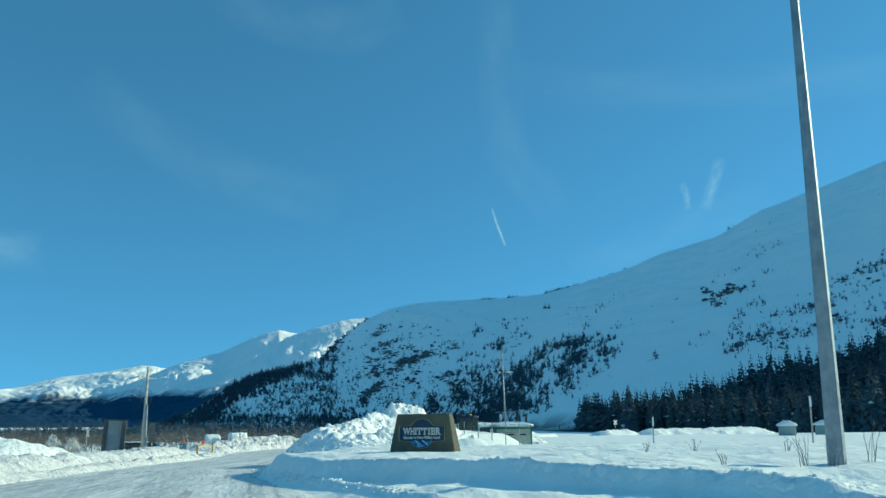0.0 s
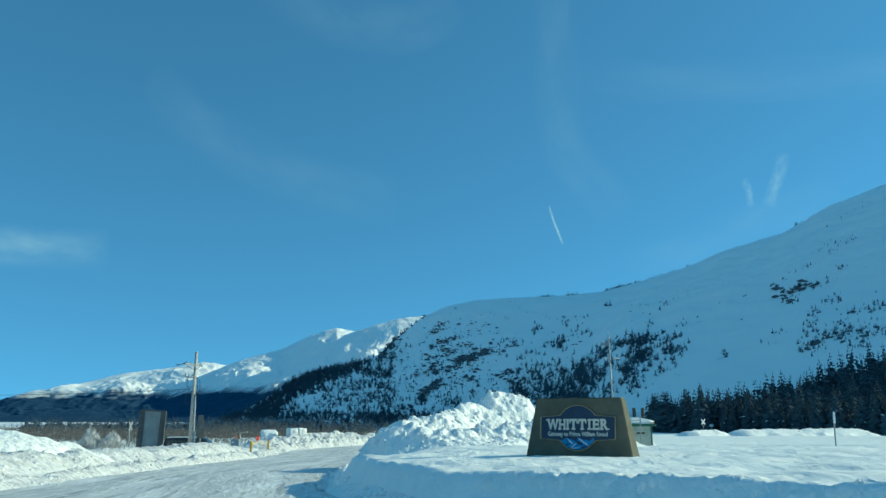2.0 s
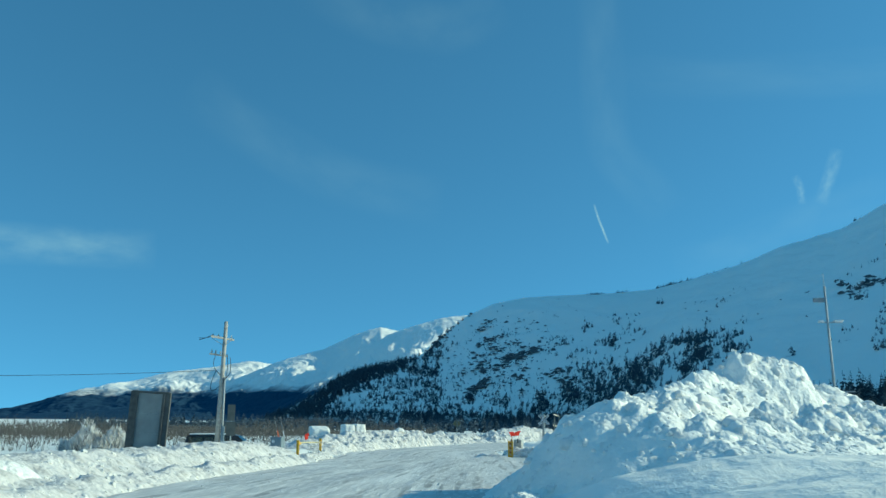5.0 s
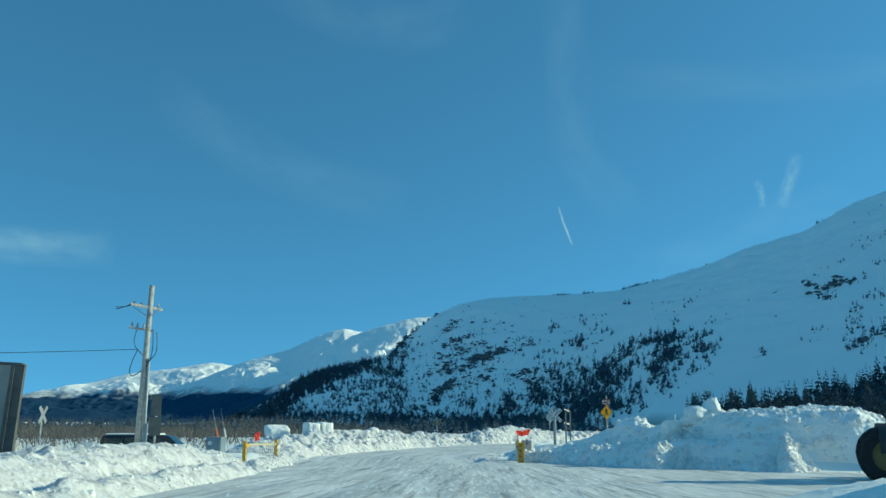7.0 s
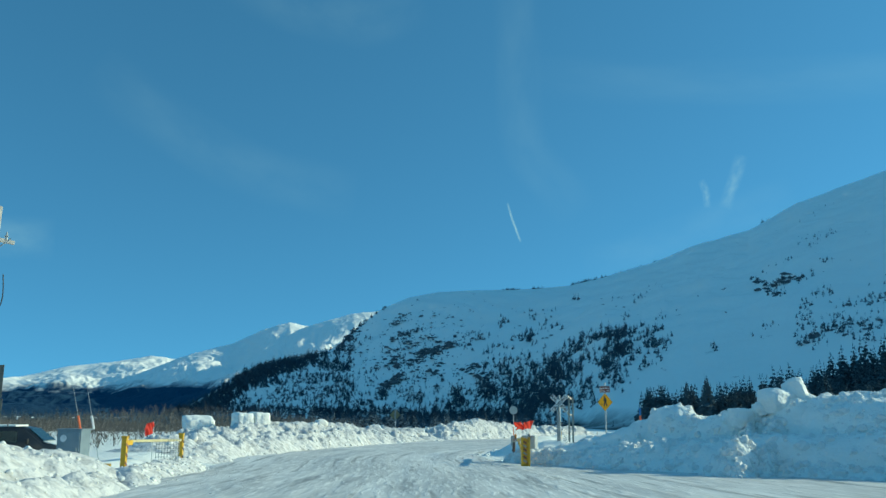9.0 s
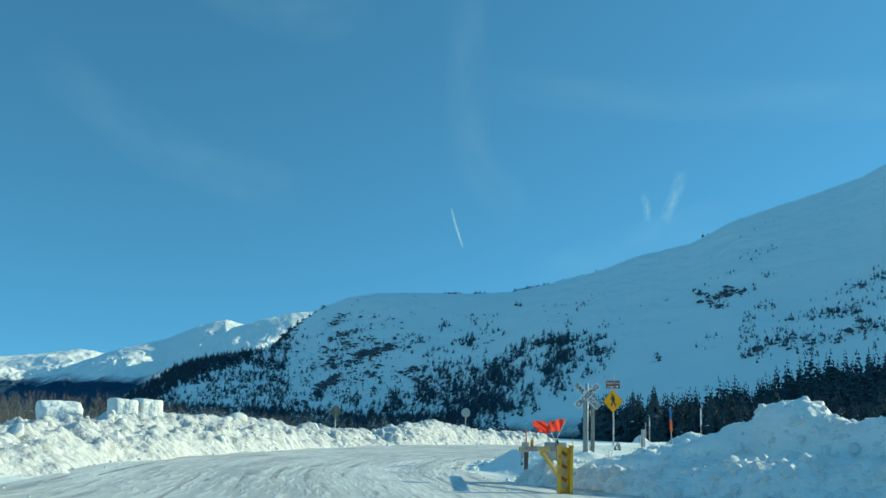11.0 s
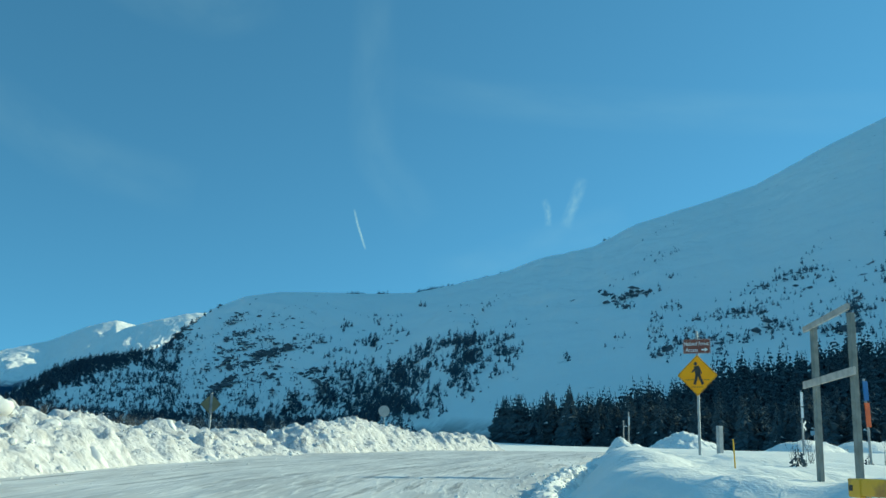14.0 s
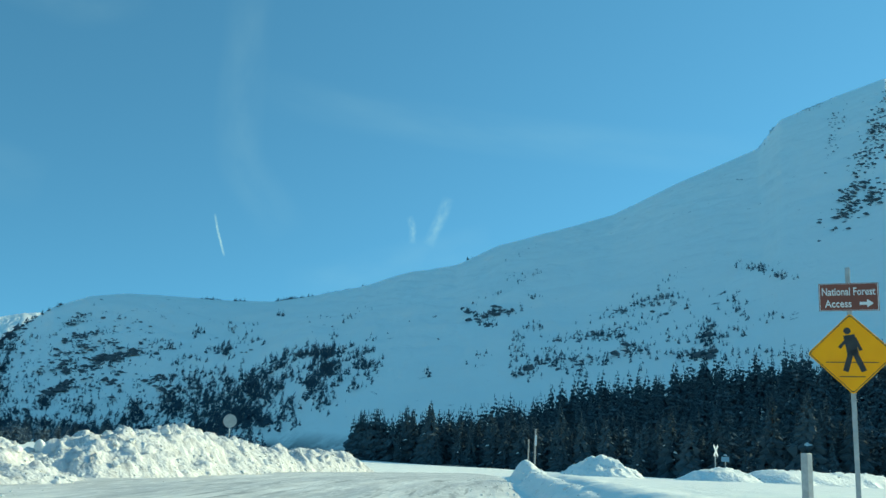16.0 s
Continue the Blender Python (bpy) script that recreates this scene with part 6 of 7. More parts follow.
WOOD_GREEN = material("greenish_weathered_wood", (0.27, 0.285, 0.26), 0.85, 0, (0.18, 0.19, 0.17), 5.0, 0.008, 18)
FADED = material("faded_white_stripe", (0.52, 0.50, 0.47), 0.6, 0, (0.36, 0.33, 0.31), 9.0)
RAW_WOOD = material("brown_raw_wood", (0.20, 0.14, 0.09), 0.85, 0, (0.12, 0.085, 0.06), 6.0, 0.004, 25)


def right_gate():
    ax, ay, tx, ty = 1.3, 108.2, 2.13, 115.02
    turn = math.degrees(math.atan2(ty - ay, tx - ax))
    g = thing("road_gate", ax, ay, -2.2, turn, "yellow steel swing gate with striped arm and amber beacon, open", "gate")
    L = math.hypot(tx - ax, ty - ay)
    for y in (-0.155, 0.155):
        part("post", box((0.20, 0.085, 1.42), (0, y, 0.38), bevel=0.01), YELLOW, g)
        part("post_cap", box((0.23, 0.11, 0.04), (0, y, 1.10), bevel=0.008), YELLOW, g)
    part("post_back", box((0.05, 0.225, 1.36), (0.06, 0, 0.38), bevel=0.01), YELLOW, g)
    for k in range(6):
        part("stripe", box((0.012, 0.17, 0.085), (0.03, 0.02, 0.10 + 0.16 * k), (32, 0, 0), 0), RED_STRIPE if k % 2 else FADED, g)
    part("arm", box((L - 0.3, 0.09, 0.14), (L / 2 + 0.15, 0, 0.92), (0, 1.6, 0), 0.01), YELLOW, g)
    part("tip_latch", box((0.16, 0.11, 0.15), (L - 0.02, 0, 0.82), bevel=0.01), YELLOW, g)
    part("latch_plate", box((0.05, 0.12, 0.05), (L + 0.02, 0, 0.82), bevel=0.004), BLACK, g)
    for n, lo, hi in ((9, 0.72, 1.77), (19, 3.62, 5.62)):
        for k in range(n):
            w = (hi - lo) / n
            x = lo + w * (k + 0.5)
            z = 0.92 + 1.6 * 0.0175 * -(x - L / 2 - 0.15)
            slanted = [(-w / 2 - 0.045, -0.062), (w / 2 - 0.045, -0.062), (w / 2 + 0.045, 0.062), (-w / 2 + 0.045, 0.062)]
            for f in (0.047, -0.053):
                part("stripe", plate(slanted, 0.006, f), RED_STRIPE if k % 2 else FADED, g).matrix_local = Matrix.Translation((x, 0, z))
    part("brace", put_box(bmesh.new(), (3.25, 0.07, 0.12), (1.65, 0, 0.48), (0, -13.5, 0), 0.008), YELLOW, g)
    part("gusset", box((0.5, 0.06, 0.2), (3.1, 0, 0.82), (0, -8, 0), 0.008), YELLOW, g)
    beacon = part("beacon", tube((4.80, 0.0, 0.94), (4.80, 0, 1.0), 0.05, 0.05, 14), BLACK, g)
    bm = bmesh.new()
    bmesh.ops.create_uvsphere(bm, u_segments=18, v_segments=12, radius=0.10, matrix=Matrix.Translation((4.80, 0, 1.08)) @ Matrix.Diagonal((0.72, 0.55, 1.12, 1)))
    part("lens", bm, AMBER, beacon, "amber beacon lens", True)
    part("reflector", box((0.16, 0.02, 0.09), (4.9, 0.06, 0.90), bevel=0.01), ORANGE, g)
    chain = bmesh.new()
    for k in range(9):
        put_box(chain, (0.035, 0.018, 0.055), (L - 0.12 + 0.02 * math.sin(k), 0, 0.74 - 0.06 * k), (0, 0, 90 * (k % 2)), 0.006)
    part("chain", chain, GALV, g)
    part("chain_weight", box((0.05, 0.05, 0.08), (L - 0.28, 0, 0.35), bevel=0.01), BLACK, g)
    part("chain", put_wire(bmesh.new(), [Vector((L - 0.25, 0, 0.8)), Vector((L - 0.28, 0, 0.4))], 0.008), GALV, g)
    return g


right_gate()


def gate_rest():
    s = thing("gate_rest", 1.98, 113.9, -2.25, -17.5, "wooden post with red reflectors, grey box and orange rod", "post")
    part("post", box((0.13, 0.11, 1.5), (0, 0.17, 0.05), bevel=0.01), RAW_WOOD, s)
    part("box", box((0.25, 0.16, 0.52), (-0.03, 0.20, 0.86), bevel=0.015), CONCRETE, s, "weathered grey box")
    part("rod", tube((0.0, 0.2, 1.1), (-0.03, 0.2, 1.55), 0.022, 0.018, 8), ORANGE, s, "orange plastic rod")
    for z in (0.1, 0.42):
        part("reflector", plate(circle(0.04, 12), 0.008, 0.105), RED_STRIPE, s).matrix_local = Matrix.Translation((0.0, 0, z))
    return s


gate_rest()


def block_cabinet():
    s = thing("control_cabinet", 2.32, 111.85, -2.3, -33, "pale grey square control cabinet standing in snow", "utility box")
    part("body", box((0.70, 0.42, 1.5), (0, 0, 0.48), bevel=0.04), CONCRETE, s)
    part("door_edge", box((0.012, 0.01, 1.2), (0.05, -0.226, 0.5)), CABINET, s)
    part("rod_holder", box((0.09, 0.07, 0.30), (0.06, -0.24, 1.14), bevel=0.02), BLACK, s)
    part("rod_spring", tube((0.06, -0.24, 1.28), (0.06, -0.24, 1.36), 0.03, 0.02, 10), BLACK, s)
    return s


block_cabinet()
flag(2.18, 111.62, -1.02, 0.66, (-0.46, 0.37), -33, "torn bright red warning flag leaning over a cabinet", (0, -29), 3, 0.24, 0.34)
flag(2.20, 111.60, -1.02, 0.72, (-0.46, 0.40), -33, "bright red warning flag leaning over a cabinet", (0, 25), 5, -0.34)
crossbuck(5.06, 116.6, -2.0, 0.98, 0.54, -16, "white railroad crossing crossbuck with black letters on steel post", 1.17, width=0.23)
dark = thing("sign_post", 4.95, 116.56, -2.0, 0, "dark square steel post behind the crossbuck", "post")
part("post", box((0.08, 0.08, 2.7), (0, 0, 1.05), bevel=0.008), POLE_STEEL, dark)


def post_frame():
    s = thing("post_frame", 6.7, 120.4, -1.75, 0, "two tall weathered posts joined by a slanting board", "post frame")
    part("post", box((0.09, 0.09, 3.0), (-0.27, -0.75, 1.18), (0, 0.3, 0), 0.01), WOOD_GREEN, s)
    part("post", box((0.09, 0.09, 3.0), (0.40, 0.85, 1.18), (0, 0.3, 0), 0.01), WOOD_GREEN, s)
    part("board", box((0.04, 2.3, 0.12), (0.0, 0.12, 1.74), (-2.5, 0, -22), 0.006), WOOD_GREY, s)
    part("board", box((0.04, 2.1, 0.10), (0.0, 0.10, 2.70), (-3.5, 0, -22), 0.006), WOOD_GREY, s)
    return s


post_frame()


def marker(x, y, z0, top, label, bands, r=0.03, lean=(0, 0), mat=GALV, wide=0.1):
    s = thing("snow_marker", x, y, z0, 0, label, "snow marker", "roadside snow markers", lean=lean)
    part("rod", tube((0, 0, -0.2), (0, 0, top - z0), r, r, 8), mat, s)
    for a, b, m in bands:
        part("sleeve", box((wide, r * 1.2, b - a), (0, -r * 1.2, (a + b) / 2 - z0), bevel=0.004), m, s)
    return s


marker(13.2, 126.6, -1.6, 0.56, "leaning marker post with narrow blue and orange plates", ((0.02, 0.50, BLUE_SIGN), (-0.62, -0.03, ORANGE)), 0.03, (0, -2), POLE_STEEL, 0.13)
marker(20.7, 138.0, -1.6, 0.95, "thin marker post with white reflector plate", ((0.35, 0.9, WHITE), (-0.1, 0.3, WHITE)), 0.035, mat=POLE_STEEL)
marker(34.1, 175.0, -1.8, 1.0, "thin pale snow marker pole beside a snow mound", ((-0.1, 0.6, WHITE),), 0.06, mat=WOOD_GREY)
marker(33.9, 175.5, -1.8, 0.3, "thin pale snow marker pole beside a snow mound", (), 0.05, mat=WOOD_GREY)
marker(20.1, 61.0, -0.6, 1.35, "thin dark snow marker with white top", ((0.75, 1.3, WHITE),), 0.04, mat=POLE_STEEL)
marker(24.8, 50.0, -0.2, 2.35, "thin dark snow marker with white top", ((1.75, 2.3, WHITE),), 0.045, mat=POLE_STEEL)
marker(7.0, 123.4, -1.7, -1.0, "short thin yellow stake standing in the snow", (), 0.014, (0, -3), YELLOW)
stub = thing("stub_post", 16.63, 137.6, -1.7, 10, "short square galvanised stub post", "post")
part("post", box((0.20, 0.16, 1.35), (0, 0, 0.5), bevel=0.012), GALV, stub)


# ---------------------------------------------------------------- pedestrian and forest access signs
def crossing_sign():
    s = thing("pedestrian_sign", 13.01, 133.5, -1.75, -52, "yellow diamond crossing sign under a brown forest access sign", "road sign")
    part("post", box((0.075, 0.055, 4.3), (0, 0, 2.0), bevel=0.006), GALV, s)
    d = 0.655
    diamond = []
    for cx, cz, a in ((d - 0.06, 0, 0), (0, d - 0.06, 90), (-d + 0.06, 0, 180), (0, -d + 0.06, 270)):
        diamond += circle(0.045, 7, a - 45, a + 45, cx, cz)
    board = part("diamond_plate", plate(diamond, 0.008, -0.045), SIGN_YELLOW, s, "yellow diamond plate with black symbol")
    board.matrix_local = Matrix.Translation((0, 0, 0.97 + 1.75))
    part("border", ring([(x * 0.965, z * 0.965) for x, z in diamond], 0.025, 0.002, -0.0475), BLACK, board)
    part("crosswalk_line", plate(rect(0.78, 0.014), 0.002, -0.0475), BLACK, board).matrix_local = Matrix.Translation((0, 0, -0.14))
    part("crosswalk_line", plate(rect(0.38, 0.014), 0.002, -0.0475), BLACK, board).matrix_local = Matrix.Translation((0, 0, -0.37))
    # the symbol: plain bars and a dot
    bars = [((-0.02, 0.27), (0.02, 0.02), 0.17), ((-0.04, 0.25), (-0.17, 0.10), 0.05), ((0.06, 0.25), (0.14, 0.06), 0.05),
            ((0.0, 0.04), (-0.09, -0.27), 0.085), ((0.04, 0.04), (0.17, -0.27), 0.085)]
    for (ax, az), (bx, bz), w in bars:
        l = math.hypot(bx - ax, bz - az)
        o = part("symbol_bar", plate(rect(w, l + w * 0.4), 0.002, -0.048), BLACK, board)
        o.matrix_local = Matrix.Translation(((ax + bx) / 2, 0, (az + bz) / 2)) @ pose(0, 0, 0, 0, math.degrees(math.atan2(bx - ax, bz - az)), 0)
    part("symbol_dot", plate(circle(0.055, 16), 0.002, -0.048), BLACK, board).matrix_local = Matrix.Translation((-0.05, 0, 0.37))
    sign = part("access_plate", plate(rect(0.90, 0.46), 0.008, -0.045), BROWN, s, "brown plate with white words and arrow")
    sign.matrix_local = Matrix.Translation((0, 0, 1.90 + 1.75))
    part("border", ring(rect(0.88, 0.44), 0.022, 0.002, -0.0475), WHITE, sign)
    lettering("National Forest", 0.125, WHITE, sign, (0, -0.05, 0.09), bold=0.002, width=0.80)
    lettering("Access", 0.125, WHITE, sign, (-0.16, -0.05, -0.11), bold=0.002, width=0.40)
    arrow = [(0.16, -0.135), (0.27, -0.135), (0.27, -0.18), (0.37, -0.11), (0.27, -0.04), (0.27, -0.085), (0.16, -0.085)]
    part("arrow", plate(arrow, 0.002, -0.0475), WHITE, sign)
    return s


crossing_sign()
PALE_BLUE = material("faded_blue_sign", (0.20, 0.33, 0.44), 0.5, 0, (0.15, 0.27, 0.38), 4.0)
dia = [(0, -0.55), (0.55, 0), (0, 0.55), (-0.55, 0)]
BACK_YEL = material("dull_yellow_back", (0.20, 0.19, 0.10), 0.6, 0.3, (0.16, 0.15, 0.09), 3.0)
post_sign("road_sign", -0.65, 156.9, -2.2, 0.6, "diamond road sign seen from behind above a snow bank", "road sign", -20, 0.05, ((dia, 0.0, BACK_YEL, "plate"), (rect(0.16, 1.1), 0.0, POLE_STEEL, "strut")))
post_sign("road_sign", 23.3, 214.9, -3.1, 1.6, "round grey sign back on a post above the snow", "road sign", -20, 0.06, ((circle(0.68, 28), 1.14, SIGN_BACK, "disc"),))
crossbuck(59.7, 184.8, -2.2, 0.9, 0.6, 24, "small distant white crossbuck before the forest", 1.3, False)
post_sign("blue_sign", 61.6, 185.5, -2.0, 0.15, "small blue sign on a short post", "road sign", -35, 0.04, ((rect(0.7, 0.45), -0.1, PALE_BLUE, "plate"),))


# ---------------------------------------------------------------- green hut, mast and yard things
def green_hut():
    s = thing("hut", 14.55, 78.6, -1.0, -6, "small pale hut with green trim and thick roof snow", "hut")
    part("wall", box((3.0, 2.4, 1.75), (0, 0, 0.68), bevel=0.01), HUT_WALL, s)
    part("fascia", box((3.5, 2.9, 0.16), (0, 0, 1.58), bevel=0.01), GREEN_TRIM, s)
    for x in (-1.47, 1.47):
        part("corner_trim", box((0.1, 0.06, 1.7), (x, -1.21, 0.66), bevel=0.005), GREEN_TRIM, s)
    for x in (-0.2, 0.75):
        v = part("vent", box((0.55, 0.03, 0.12), (x, -1.215, 1.05), bevel=0.005), BLACK, s)
    bm = bmesh.new()
    bmesh.ops.create_cube(bm, size=1.0, matrix=Matrix.Translation((0, 0, 1.86)) @ Matrix.Diagonal((3.3, 2.7, 0.42, 1)))
    bmesh.ops.subdivide_edges(bm, edges=bm.edges, cuts=6, use_grid_fill=True)
    for v in bm.verts:
        v.co.z -= 0.20 * (abs(v.co.x) / 1.65) ** 3 * (v.co.z > 1.8) - 0.05 * noise.noise(v.co * 1.3)
    part("roof_snow", bm, SNOW, s, "thick rounded roof snow", True)
    for x in (0.75, 1.35):
        part("chimney", tube((x, 0.9, 1.5), (x, 0.9, 2.75), 0.12, 0.12, 10), BLACK, s, "dark stove pipe")
    return s


green_hut()
small_hut = thing("equipment_box", 12.4, 79.4, -0.9, -6, "dark low box beside the hut under snow", "utility box")
part("body", box((0.8, 1.0, 1.9), (0, 0, 0.6), bevel=0.02), WOOD_DARK, small_hut)
part("roof_snow", box((1.0, 1.2, 0.16), (0, 0, 1.62), bevel=0.07), SNOW, small_hut)


def mast():
    s = thing("mast", 15.2, 84.0, -1.0, 0, "slim grey mast with small crossbars and instruments", "mast", lean=(0, -1.5))
    part("pole", tube((0, 0, -0.2), (0, 0, 8.3), 0.08, 0.05, 10), GALV, s, "", True)
    part("crossbar", box((1.1, 0.06, 0.06), (0.15, 0, 6.45), bevel=0.01), GALV, s)
    part("lamp_head", box((0.45, 0.25, 0.12), (0.55, 0, 6.5), bevel=0.03), WHITE, s)
    part("lamp_head", box((0.25, 0.2, 0.12), (-0.35, 0, 6.5), bevel=0.03), WHITE, s)
    part("crossbar", box((1.9, 0.06, 0.06), (0.1, 0, 2.95), bevel=0.01), GALV, s)
    part("crossbar", box((0.7, 0.05, 0.22), (-0.3, 0, 7.6), bevel=0.01), POLE_STEEL, s)
    part("antenna", tube((0, 0, 8.3), (0, 0, 9.0), 0.015, 0.01, 6), GALV, s)
    part("instrument", tube((-0.4, 0, 2.3), (-0.4, 0, 2.75), 0.11, 0.11, 10), WHITE, s)
    return s


mast()
fence = thing("wire_fence", 9.6, 73.0, -0.4, 5, "short run of fence posts half buried in drifted snow", "fence")
for k in range(5):
    part("post", tube((k * 1.1, 0, -0.4), (k * 1.1, 0, 1.55), 0.035, 0.035, 8), POLE_STEEL, fence)
for z in (0.7, 1.3):
    part("wire", put_wire(bmesh.new(), sagging((0, 0, z), (4.4, 0, z), 0.04, 6), 0.01), CABLE, fence)
for x, y, w in ((73.0, 140, 2.6), (83.3, 146, 3.4)):
    s = thing("shed", x, y, -1.7, -30, "low distant pale shed under a snowy gable roof", "shed")
    part("wall", box((w, 2.6, 2.2), (0, 0, 0.6), bevel=0.02), HUT_WALL, s)
    gable = [(-w * 0.62, 1.6), (w * 0.62, 1.6), (w * 0.58, 1.9), (w * 0.2, 2.45), (-w * 0.2, 2.45), (-w * 0.58, 1.9)]
    part("roof_snow", plate(gable, 3.2, -1.6), SNOW, s, "rounded roof snow", True)


# ---------------------------------------------------------------- wheel loader
def wheel_loader():
    s = thing("wheel_loader", 11.15, 84.1, -1.95, -28, "dark muddy wheel loader with large tyres, parked on packed snow", "loader")
    for x in (-1.0, 1.0):
        for y in (0.0, 3.0):
            wheel(s, x, y, 0.92, 0.95, 0.55, OLIVE)
            f = part("mudguard", bmesh.new(), BLACK, s)
            bm = bmesh.new()
            arc = circle(1.10, 14, 20, 175)
            inner = circle(1.04, 14, 175, 20)
            bmq = plate(arc + inner, 0.55, -0.275)
            bmq.to_mesh(f.data)
            bmq.free()
            bm.free()
            f.matrix_local = Matrix.Translation((x, y, 0.92)) @ pose(0, 0, 0, 0, 0, 90)
    part("counterweight", box((1.35, 0.5, 0.85), (0, -0.75, 0.98), bevel=0.08), BLACK, s)
    part("engine_hood", box((1.3, 1.9, 0.8), (0, 0.35, 1.75), bevel=0.07), OLIVE, s)
    grille = part("grille", box((1.05, 0.04, 0.6), (0, -0.62, 1.75), bevel=0.01), BLACK, s)
    for k in range(6):
        part("slat", box((1.0, 0.02, 0.03), (0, -0.65, 1.52 + 0.09 * k)), POLE_STEEL, grille)
    for x in (-0.45, 0.45):
        part("rear_lamp", box((0.16, 0.06, 0.1), (x, -1.02, 1.2), bevel=0.02), RED_STRIPE, s)
    rails = bmesh.new()
    for x in (-0.95, 0.95):
        put_wire(rails, [Vector((x, -0.6, 1.9)), Vector((x, -0.6, 2.75)), Vector((x, 1.0, 2.75)), Vector((x, 1.0, 1.9))], 0.025)
        put_wire(rails, [Vector((x, -0.6, 2.35)), Vector((x, 1.0, 2.35))], 0.02)
    put_wire(rails, [Vector((-0.95, -0.6, 2.75)), Vector((0.95, -0.6, 2.75))], 0.025)
    part("handrail", rails, BLACK, s)
    part("platform", box((2.1, 1.9, 0.08), (0, 0.4, 1.85), bevel=0.02), BLACK, s)
    part("frame", box((0.8, 4.0, 0.5), (0, 1.5, 0.95), bevel=0.04), OLIVE, s)
    part("cab", box((1.35, 1.4, 0.55), (0, 2.0, 2.0), bevel=0.05), DARK_PAINT, s)
    for x in (-0.65, 0.65):
        for y in (1.35, 2.65):
            part("pillar", box((0.09, 0.09, 1.25), (x, y, 2.85), bevel=0.01), DARK_PAINT, s)
    part("rear_window", plate([(-0.6, 2.3), (0.6, 2.3), (0.6, 3.4), (-0.6, 3.4)], 0.01, 1.36), GLASS, s)
    for x in (-0.66, 0.65):
        o = part("side_window", plate([(1.42, 2.3), (2.6, 2.3), (2.6, 3.4), (1.42, 3.4)], 0.01, 0), GLASS, s)
        o.matrix_local = Matrix.Translation((x, 0, 0)) @ pose(0, 0, 0, 0, 0, 90)
    part("cab_roof", box((1.6, 1.7, 0.14), (0, 2.0, 3.52), bevel=0.05), DARK_PAINT, s)
    part("work_lamp", box((0.2, 0.1, 0.14), (-0.6, 1.1, 3.66), bevel=0.02), BLACK, s)
    part("beacon", tube((0.4, 1.6, 3.58), (0.4, 1.6, 3.8), 0.07, 0.06, 12), AMBER, s)
    part("exhaust", tube((-0.45, 0.2, 2.1), (-0.45, 0.2, 3.1), 0.06, 0.06, 10), BLACK, s)
    part("mirror_arm", put_wire(bmesh.new(), [Vector((-0.7, 1.4, 3.0)), Vector((-1.1, 1.2, 3.1)), Vector((-1.1, 1.2, 2.7))], 0.02), BLACK, s)
    for x in (-0.45, 0.45):
        part("lift_arm", box((0.18, 2.4, 0.3), (x, 3.9, 1.3), (-18, 0, 0), 0.03), OLIVE, s)
    bk = bmesh.new()
    put_box(bk, (2.7, 0.08, 1.0), (0, 5.1, 0.7), (12, 0, 0), 0.02)
    put_box(bk, (2.7, 0.9, 0.08), (0, 5.5, 0.2), (0, 0, 0), 0.02)
    for x in (-1.33, 1.33):
        put_box(bk, (0.06, 0.9, 0.9), (x, 5.45, 0.6), (0, 0, 0), 0.02)
    part("bucket", bk, OLIVE, s, "worn steel bucket")
    return s


wheel_loader()


# ---------------------------------------------------------------- twigs in the snow
def shrub(x, y, h, n, seed, label, r=0.008, spread=0.5):
    rnd = random.Random(seed)
    ob = part("bare_shrub", twig_bush(bmesh.new(), 0, 0, 0, h, n, rnd, r, spread), TWIG)
    ob.matrix_world = Matrix.Translation((x, y, gh(x, y)))
    return tagged(ob, label, "shrub", "bare roadside shrubs")


for n, (x, y, h, c) in enumerate(((10.4, 25.7, 0.95, 7), (10.9, 25.2, 0.6, 5), (12.2, 25.7, 1.0, 6), (8.6, 26.5, 0.4, 6), (14.5, 34, 0.5, 8), (12.0, 36, 0.5, 7), (9.8, 35, 0.4, 5),
                                  (10.6, 122.6, 0.4, 6), (11.4, 123.4, 0.4, 6), (9.0, 121.6, 0.35, 5), (12.2, 121.8, 0.4, 5), (8.4, 119.2, 0.35, 5),
                                  (3.2, 110.6, 0.7, 9), (3.8, 111.8, 0.6, 9), (4.6, 113.4, 0.5, 8), (13.8, 130.2, 0.5, 6), (5.6, 117.6, 0.6, 8), (11.9, 127.2, 0.7, 9), (13.0, 125.9, 0.6, 8))):
    shrub(x, y, h, c, 700 + n, "thin bare brown twigs poking through the snow", 0.009 if y < 60 else 0.006, 0.6)


def seedling(x, y, h, seed):
    s = thing("spruce_seedling", x, y, gh(x, y), 0, "knee-high green spruce seedling in the snow", "conifer tree", "spruce seedlings")
    v, f = spruce_arrays(random.Random(seed), h, h * 0.5, 8, 8, 0.1, 0.3)
    o = new("crown", mesh_of("crown", v, f, NEEDLE))
    o.parent = s
    part("trunk", tube((0, 0, -0.1), (0, 0, h * 0.9), 0.012, 0.004, 6), BARK, s)


seedling(9.7, 124.95, 0.5, 81)
seedling(13.5, 127.0, 0.32, 82)

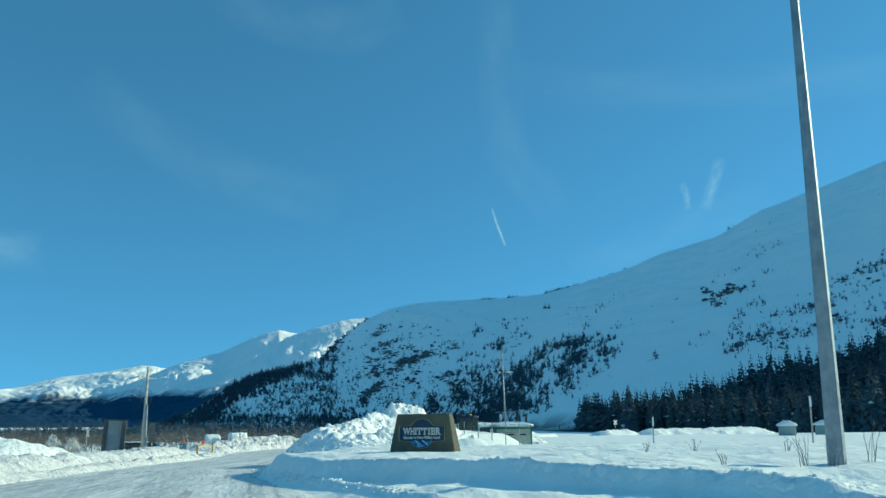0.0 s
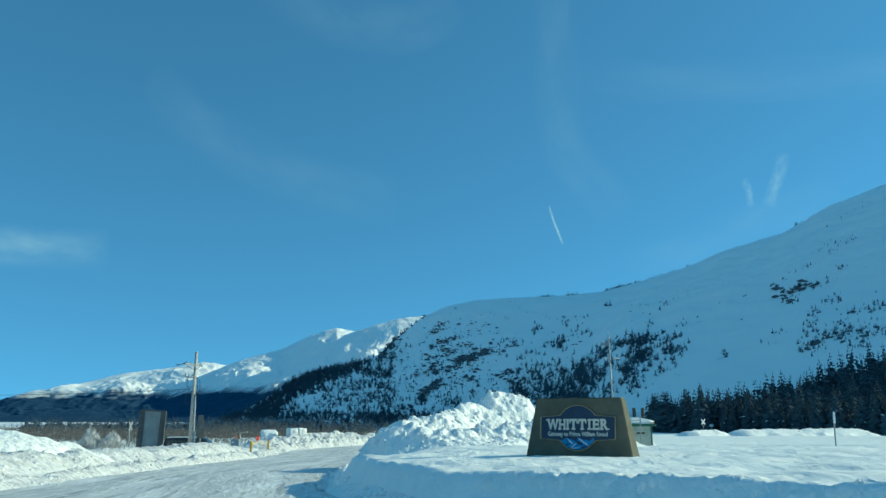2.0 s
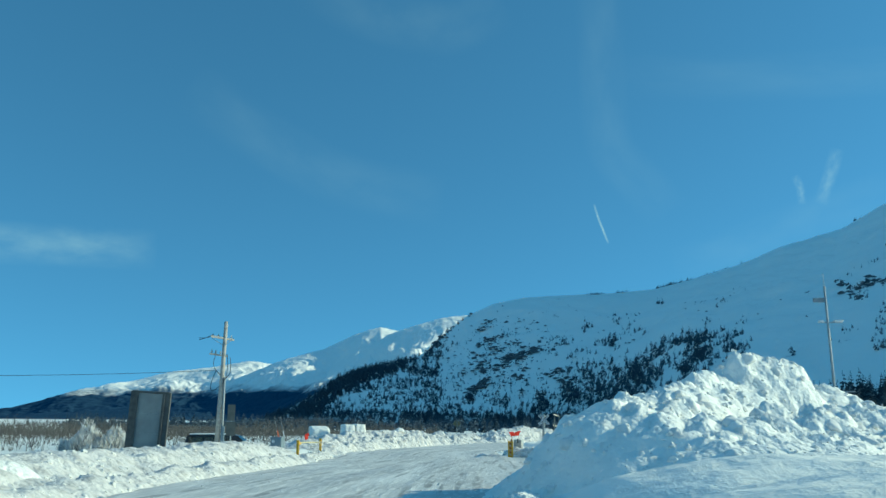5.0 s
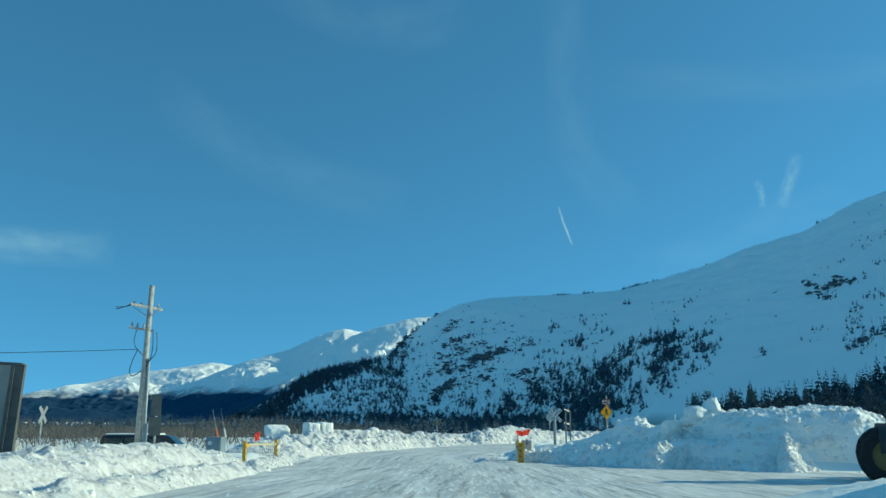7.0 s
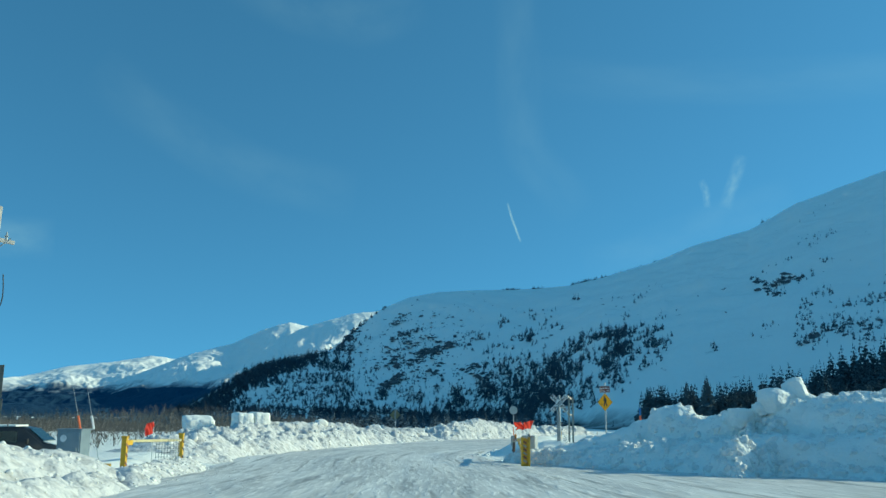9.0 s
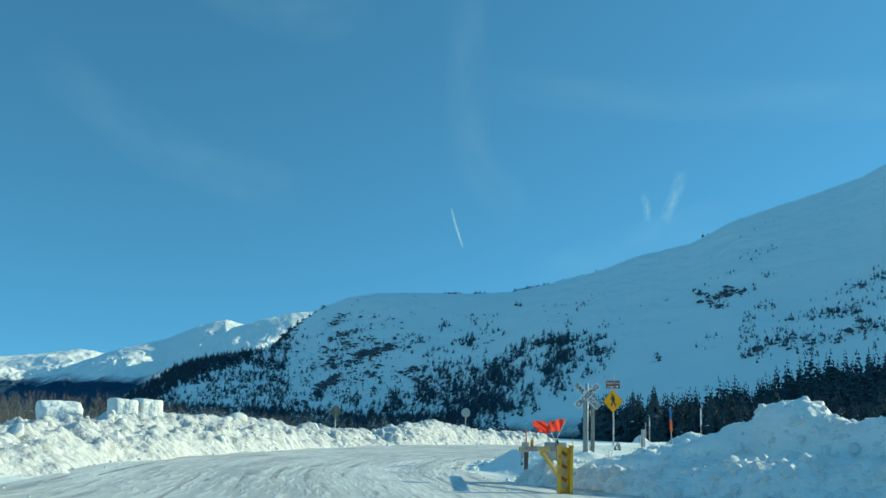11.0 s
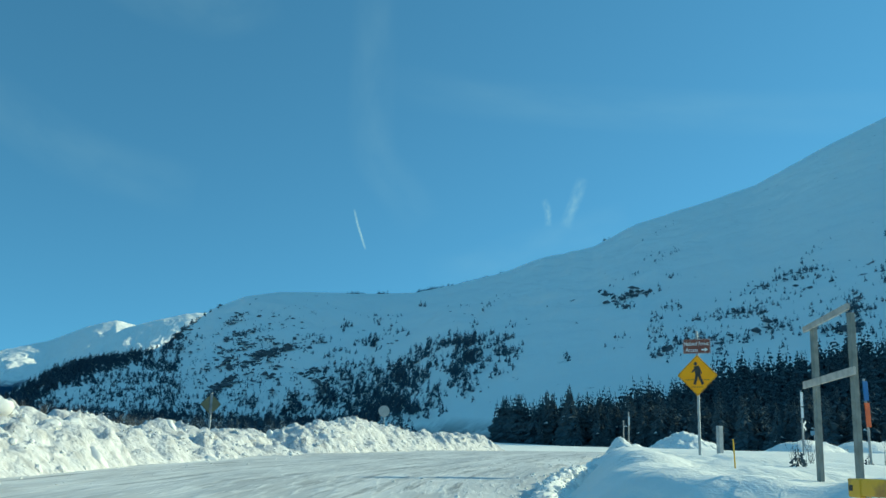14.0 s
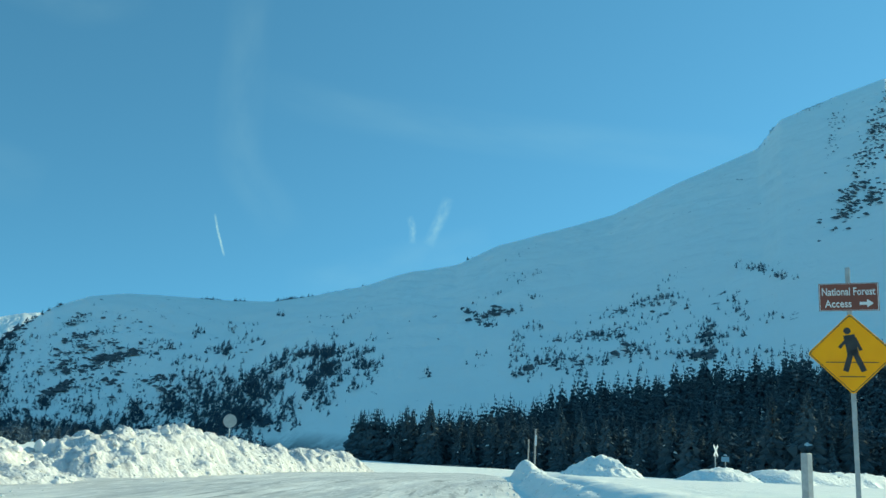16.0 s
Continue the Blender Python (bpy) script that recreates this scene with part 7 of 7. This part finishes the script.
# ---------------------------------------------------------------- thin clouds and vapour trails, far off
def cloud_material(name, density, sx, sy, lo, hi):
    m = bpy.data.materials.new(name)
    m.use_nodes = True
    nt = m.node_tree
    for n in list(nt.nodes):
        nt.nodes.remove(n)
    out = nt.nodes.new("ShaderNodeOutputMaterial")
    uv = nt.nodes.new("ShaderNodeUVMap")
    sep = nt.nodes.new("ShaderNodeSeparateXYZ")
    nt.links.new(uv.outputs["UV"], sep.inputs["Vector"])

    def calc(op, a, b=None):
        k = nt.nodes.new("ShaderNodeMath")
        k.operation = op
        k.use_clamp = op in ("MULTIPLY",)
        for n, v in enumerate((a, b)):
            if v is None:
                continue
            if isinstance(v, (int, float)):
                k.inputs[n].default_value = v
            else:
                nt.links.new(v, k.inputs[n])
        return k.outputs[0]

    # fades out towards all four edges
    fx = calc("MULTIPLY", calc("MULTIPLY", sep.outputs["X"], calc("SUBTRACT", 1.0, sep.outputs["X"])), 4.0)
    fy = calc("MULTIPLY", calc("MULTIPLY", sep.outputs["Y"], calc("SUBTRACT", 1.0, sep.outputs["Y"])), 4.0)
    edge = calc("MULTIPLY", calc("POWER", fx, 1.6), calc("POWER", fy, 0.8))
    mp = nt.nodes.new("ShaderNodeMapping")
    mp.inputs["Scale"].default_value = (sx, sy, 1)
    nt.links.new(uv.outputs["UV"], mp.inputs["Vector"])
    nz = nt.nodes.new("ShaderNodeTexNoise")
    nz.inputs["Scale"].default_value = 1.0
    nz.inputs["Detail"].default_value = 6
    nt.links.new(mp.outputs["Vector"], nz.inputs["Vector"])
    r = nt.nodes.new("ShaderNodeMapRange")
    r.inputs["From Min"].default_value, r.inputs["From Max"].default_value = lo, hi
    nt.links.new(nz.outputs["Fac"], r.inputs["Value"])
    fac = calc("MULTIPLY", calc("MULTIPLY", edge, r.outputs["Result"]), density)
    tr = nt.nodes.new("ShaderNodeBsdfTransparent")
    # The clouds' sunlit white is put in as a glow of their own.
    em = nt.nodes.new("ShaderNodeEmission")
    em.inputs["Color"].default_value = (0.86, 0.90, 0.95, 1)
    em.inputs["Strength"].default_value = 0.75
    mix = nt.nodes.new("ShaderNodeMixShader")
    nt.links.new(fac, mix.inputs["Fac"])
    nt.links.new(tr.outputs[0], mix.inputs[1])
    nt.links.new(em.outputs[0], mix.inputs[2])
    nt.links.new(mix.outputs[0], out.inputs["Surface"])
    return m


def cloud(points, width, mat, label, dist=4550.0):
    """A soft streak along (compass way, height angle) points; width in degrees."""
    pts = np.array(points, float)
    d = np.r_[0, np.cumsum(np.hypot(*np.diff(pts, axis=0).T))]
    t = np.linspace(0, d[-1], 24)
    c = np.stack([np.interp(t, d, pts[:, n]) for n in (0, 1)], -1)
    ker = np.hanning(9) / np.hanning(9).sum()
    pad = np.r_[np.repeat(c[:1], 4, 0), c, np.repeat(c[-1:], 4, 0)]
    c = np.stack([np.convolve(pad[:, n], ker, "valid") for n in (0, 1)], -1)
    w = np.gradient(c, axis=0)
    w /= np.linalg.norm(w, axis=1, keepdims=True)
    s = np.linspace(-0.5, 0.5, 7)
    A = np.radians(c[:, :1] - w[:, 1:] * s * width)
    E = np.radians(c[:, 1:] + w[:, :1] * s * width)
    X, Y, Z = dist * np.cos(E) * np.sin(A), 64 + dist * np.cos(E) * np.cos(A), dist * np.sin(E)
    U, V = np.meshgrid(s + 0.5, np.linspace(0, 1, 24))
    ob = grid_object("cloud", X, Y, Z, mat, (U, V))
    return tagged(ob, label, "cloud", kind="structure")


VEIL = cloud_material("cloud_veil", 0.062, 1.6, 3.6, 0.25, 0.8)
WISP = cloud_material("cloud_wisp", 0.19, 2.5, 5.0, 0.25, 0.75)
TRAIL = cloud_material("vapour_trail", 0.4, 1.0, 9.0, 0.2, 0.6)
cloud([(11.47, 13.95), (11.8, 12.8), (12.4, 11.2)], 0.2, TRAIL, "short thin white vapour trail in the sky")
cloud([(26.6, 16.3), (26.0, 14.6), (25.3, 12.9)], 1.0, WISP, "small feathered white wisp of cloud")
cloud([(24.0, 14.9), (24.3, 14.0), (24.3, 13.0)], 0.6, WISP, "small feathered white wisp of cloud")
cloud([(12.2, 30), (12.3, 21), (12.4, 17), (14.8, 15), (16.5, 12.5)], 3.6, VEIL, "tall faint veil of high cloud")
cloud([(-30, 9.9), (-22, 10.2), (-16.5, 10.3)], 2.8, WISP, "flat pale streak of cloud low in the sky")
cloud([(-9, 28), (-4, 26), (2, 25), (6, 27)], 4.0, VEIL, "faint veil of high cloud")
cloud([(12, 22), (22, 21), (34, 20), (48, 18.6)], 3.2, VEIL, "long faint streak of high cloud")
cloud([(-16, 21), (-12, 18.5), (-6, 15.5), (2, 14)], 4.0, VEIL, "slanting faint veil of high cloud")
cloud([(16, 9.5), (20, 10.6), (26, 12.6), (30, 13.6)], 3.0, VEIL, "faint veil of cloud above the ridge")
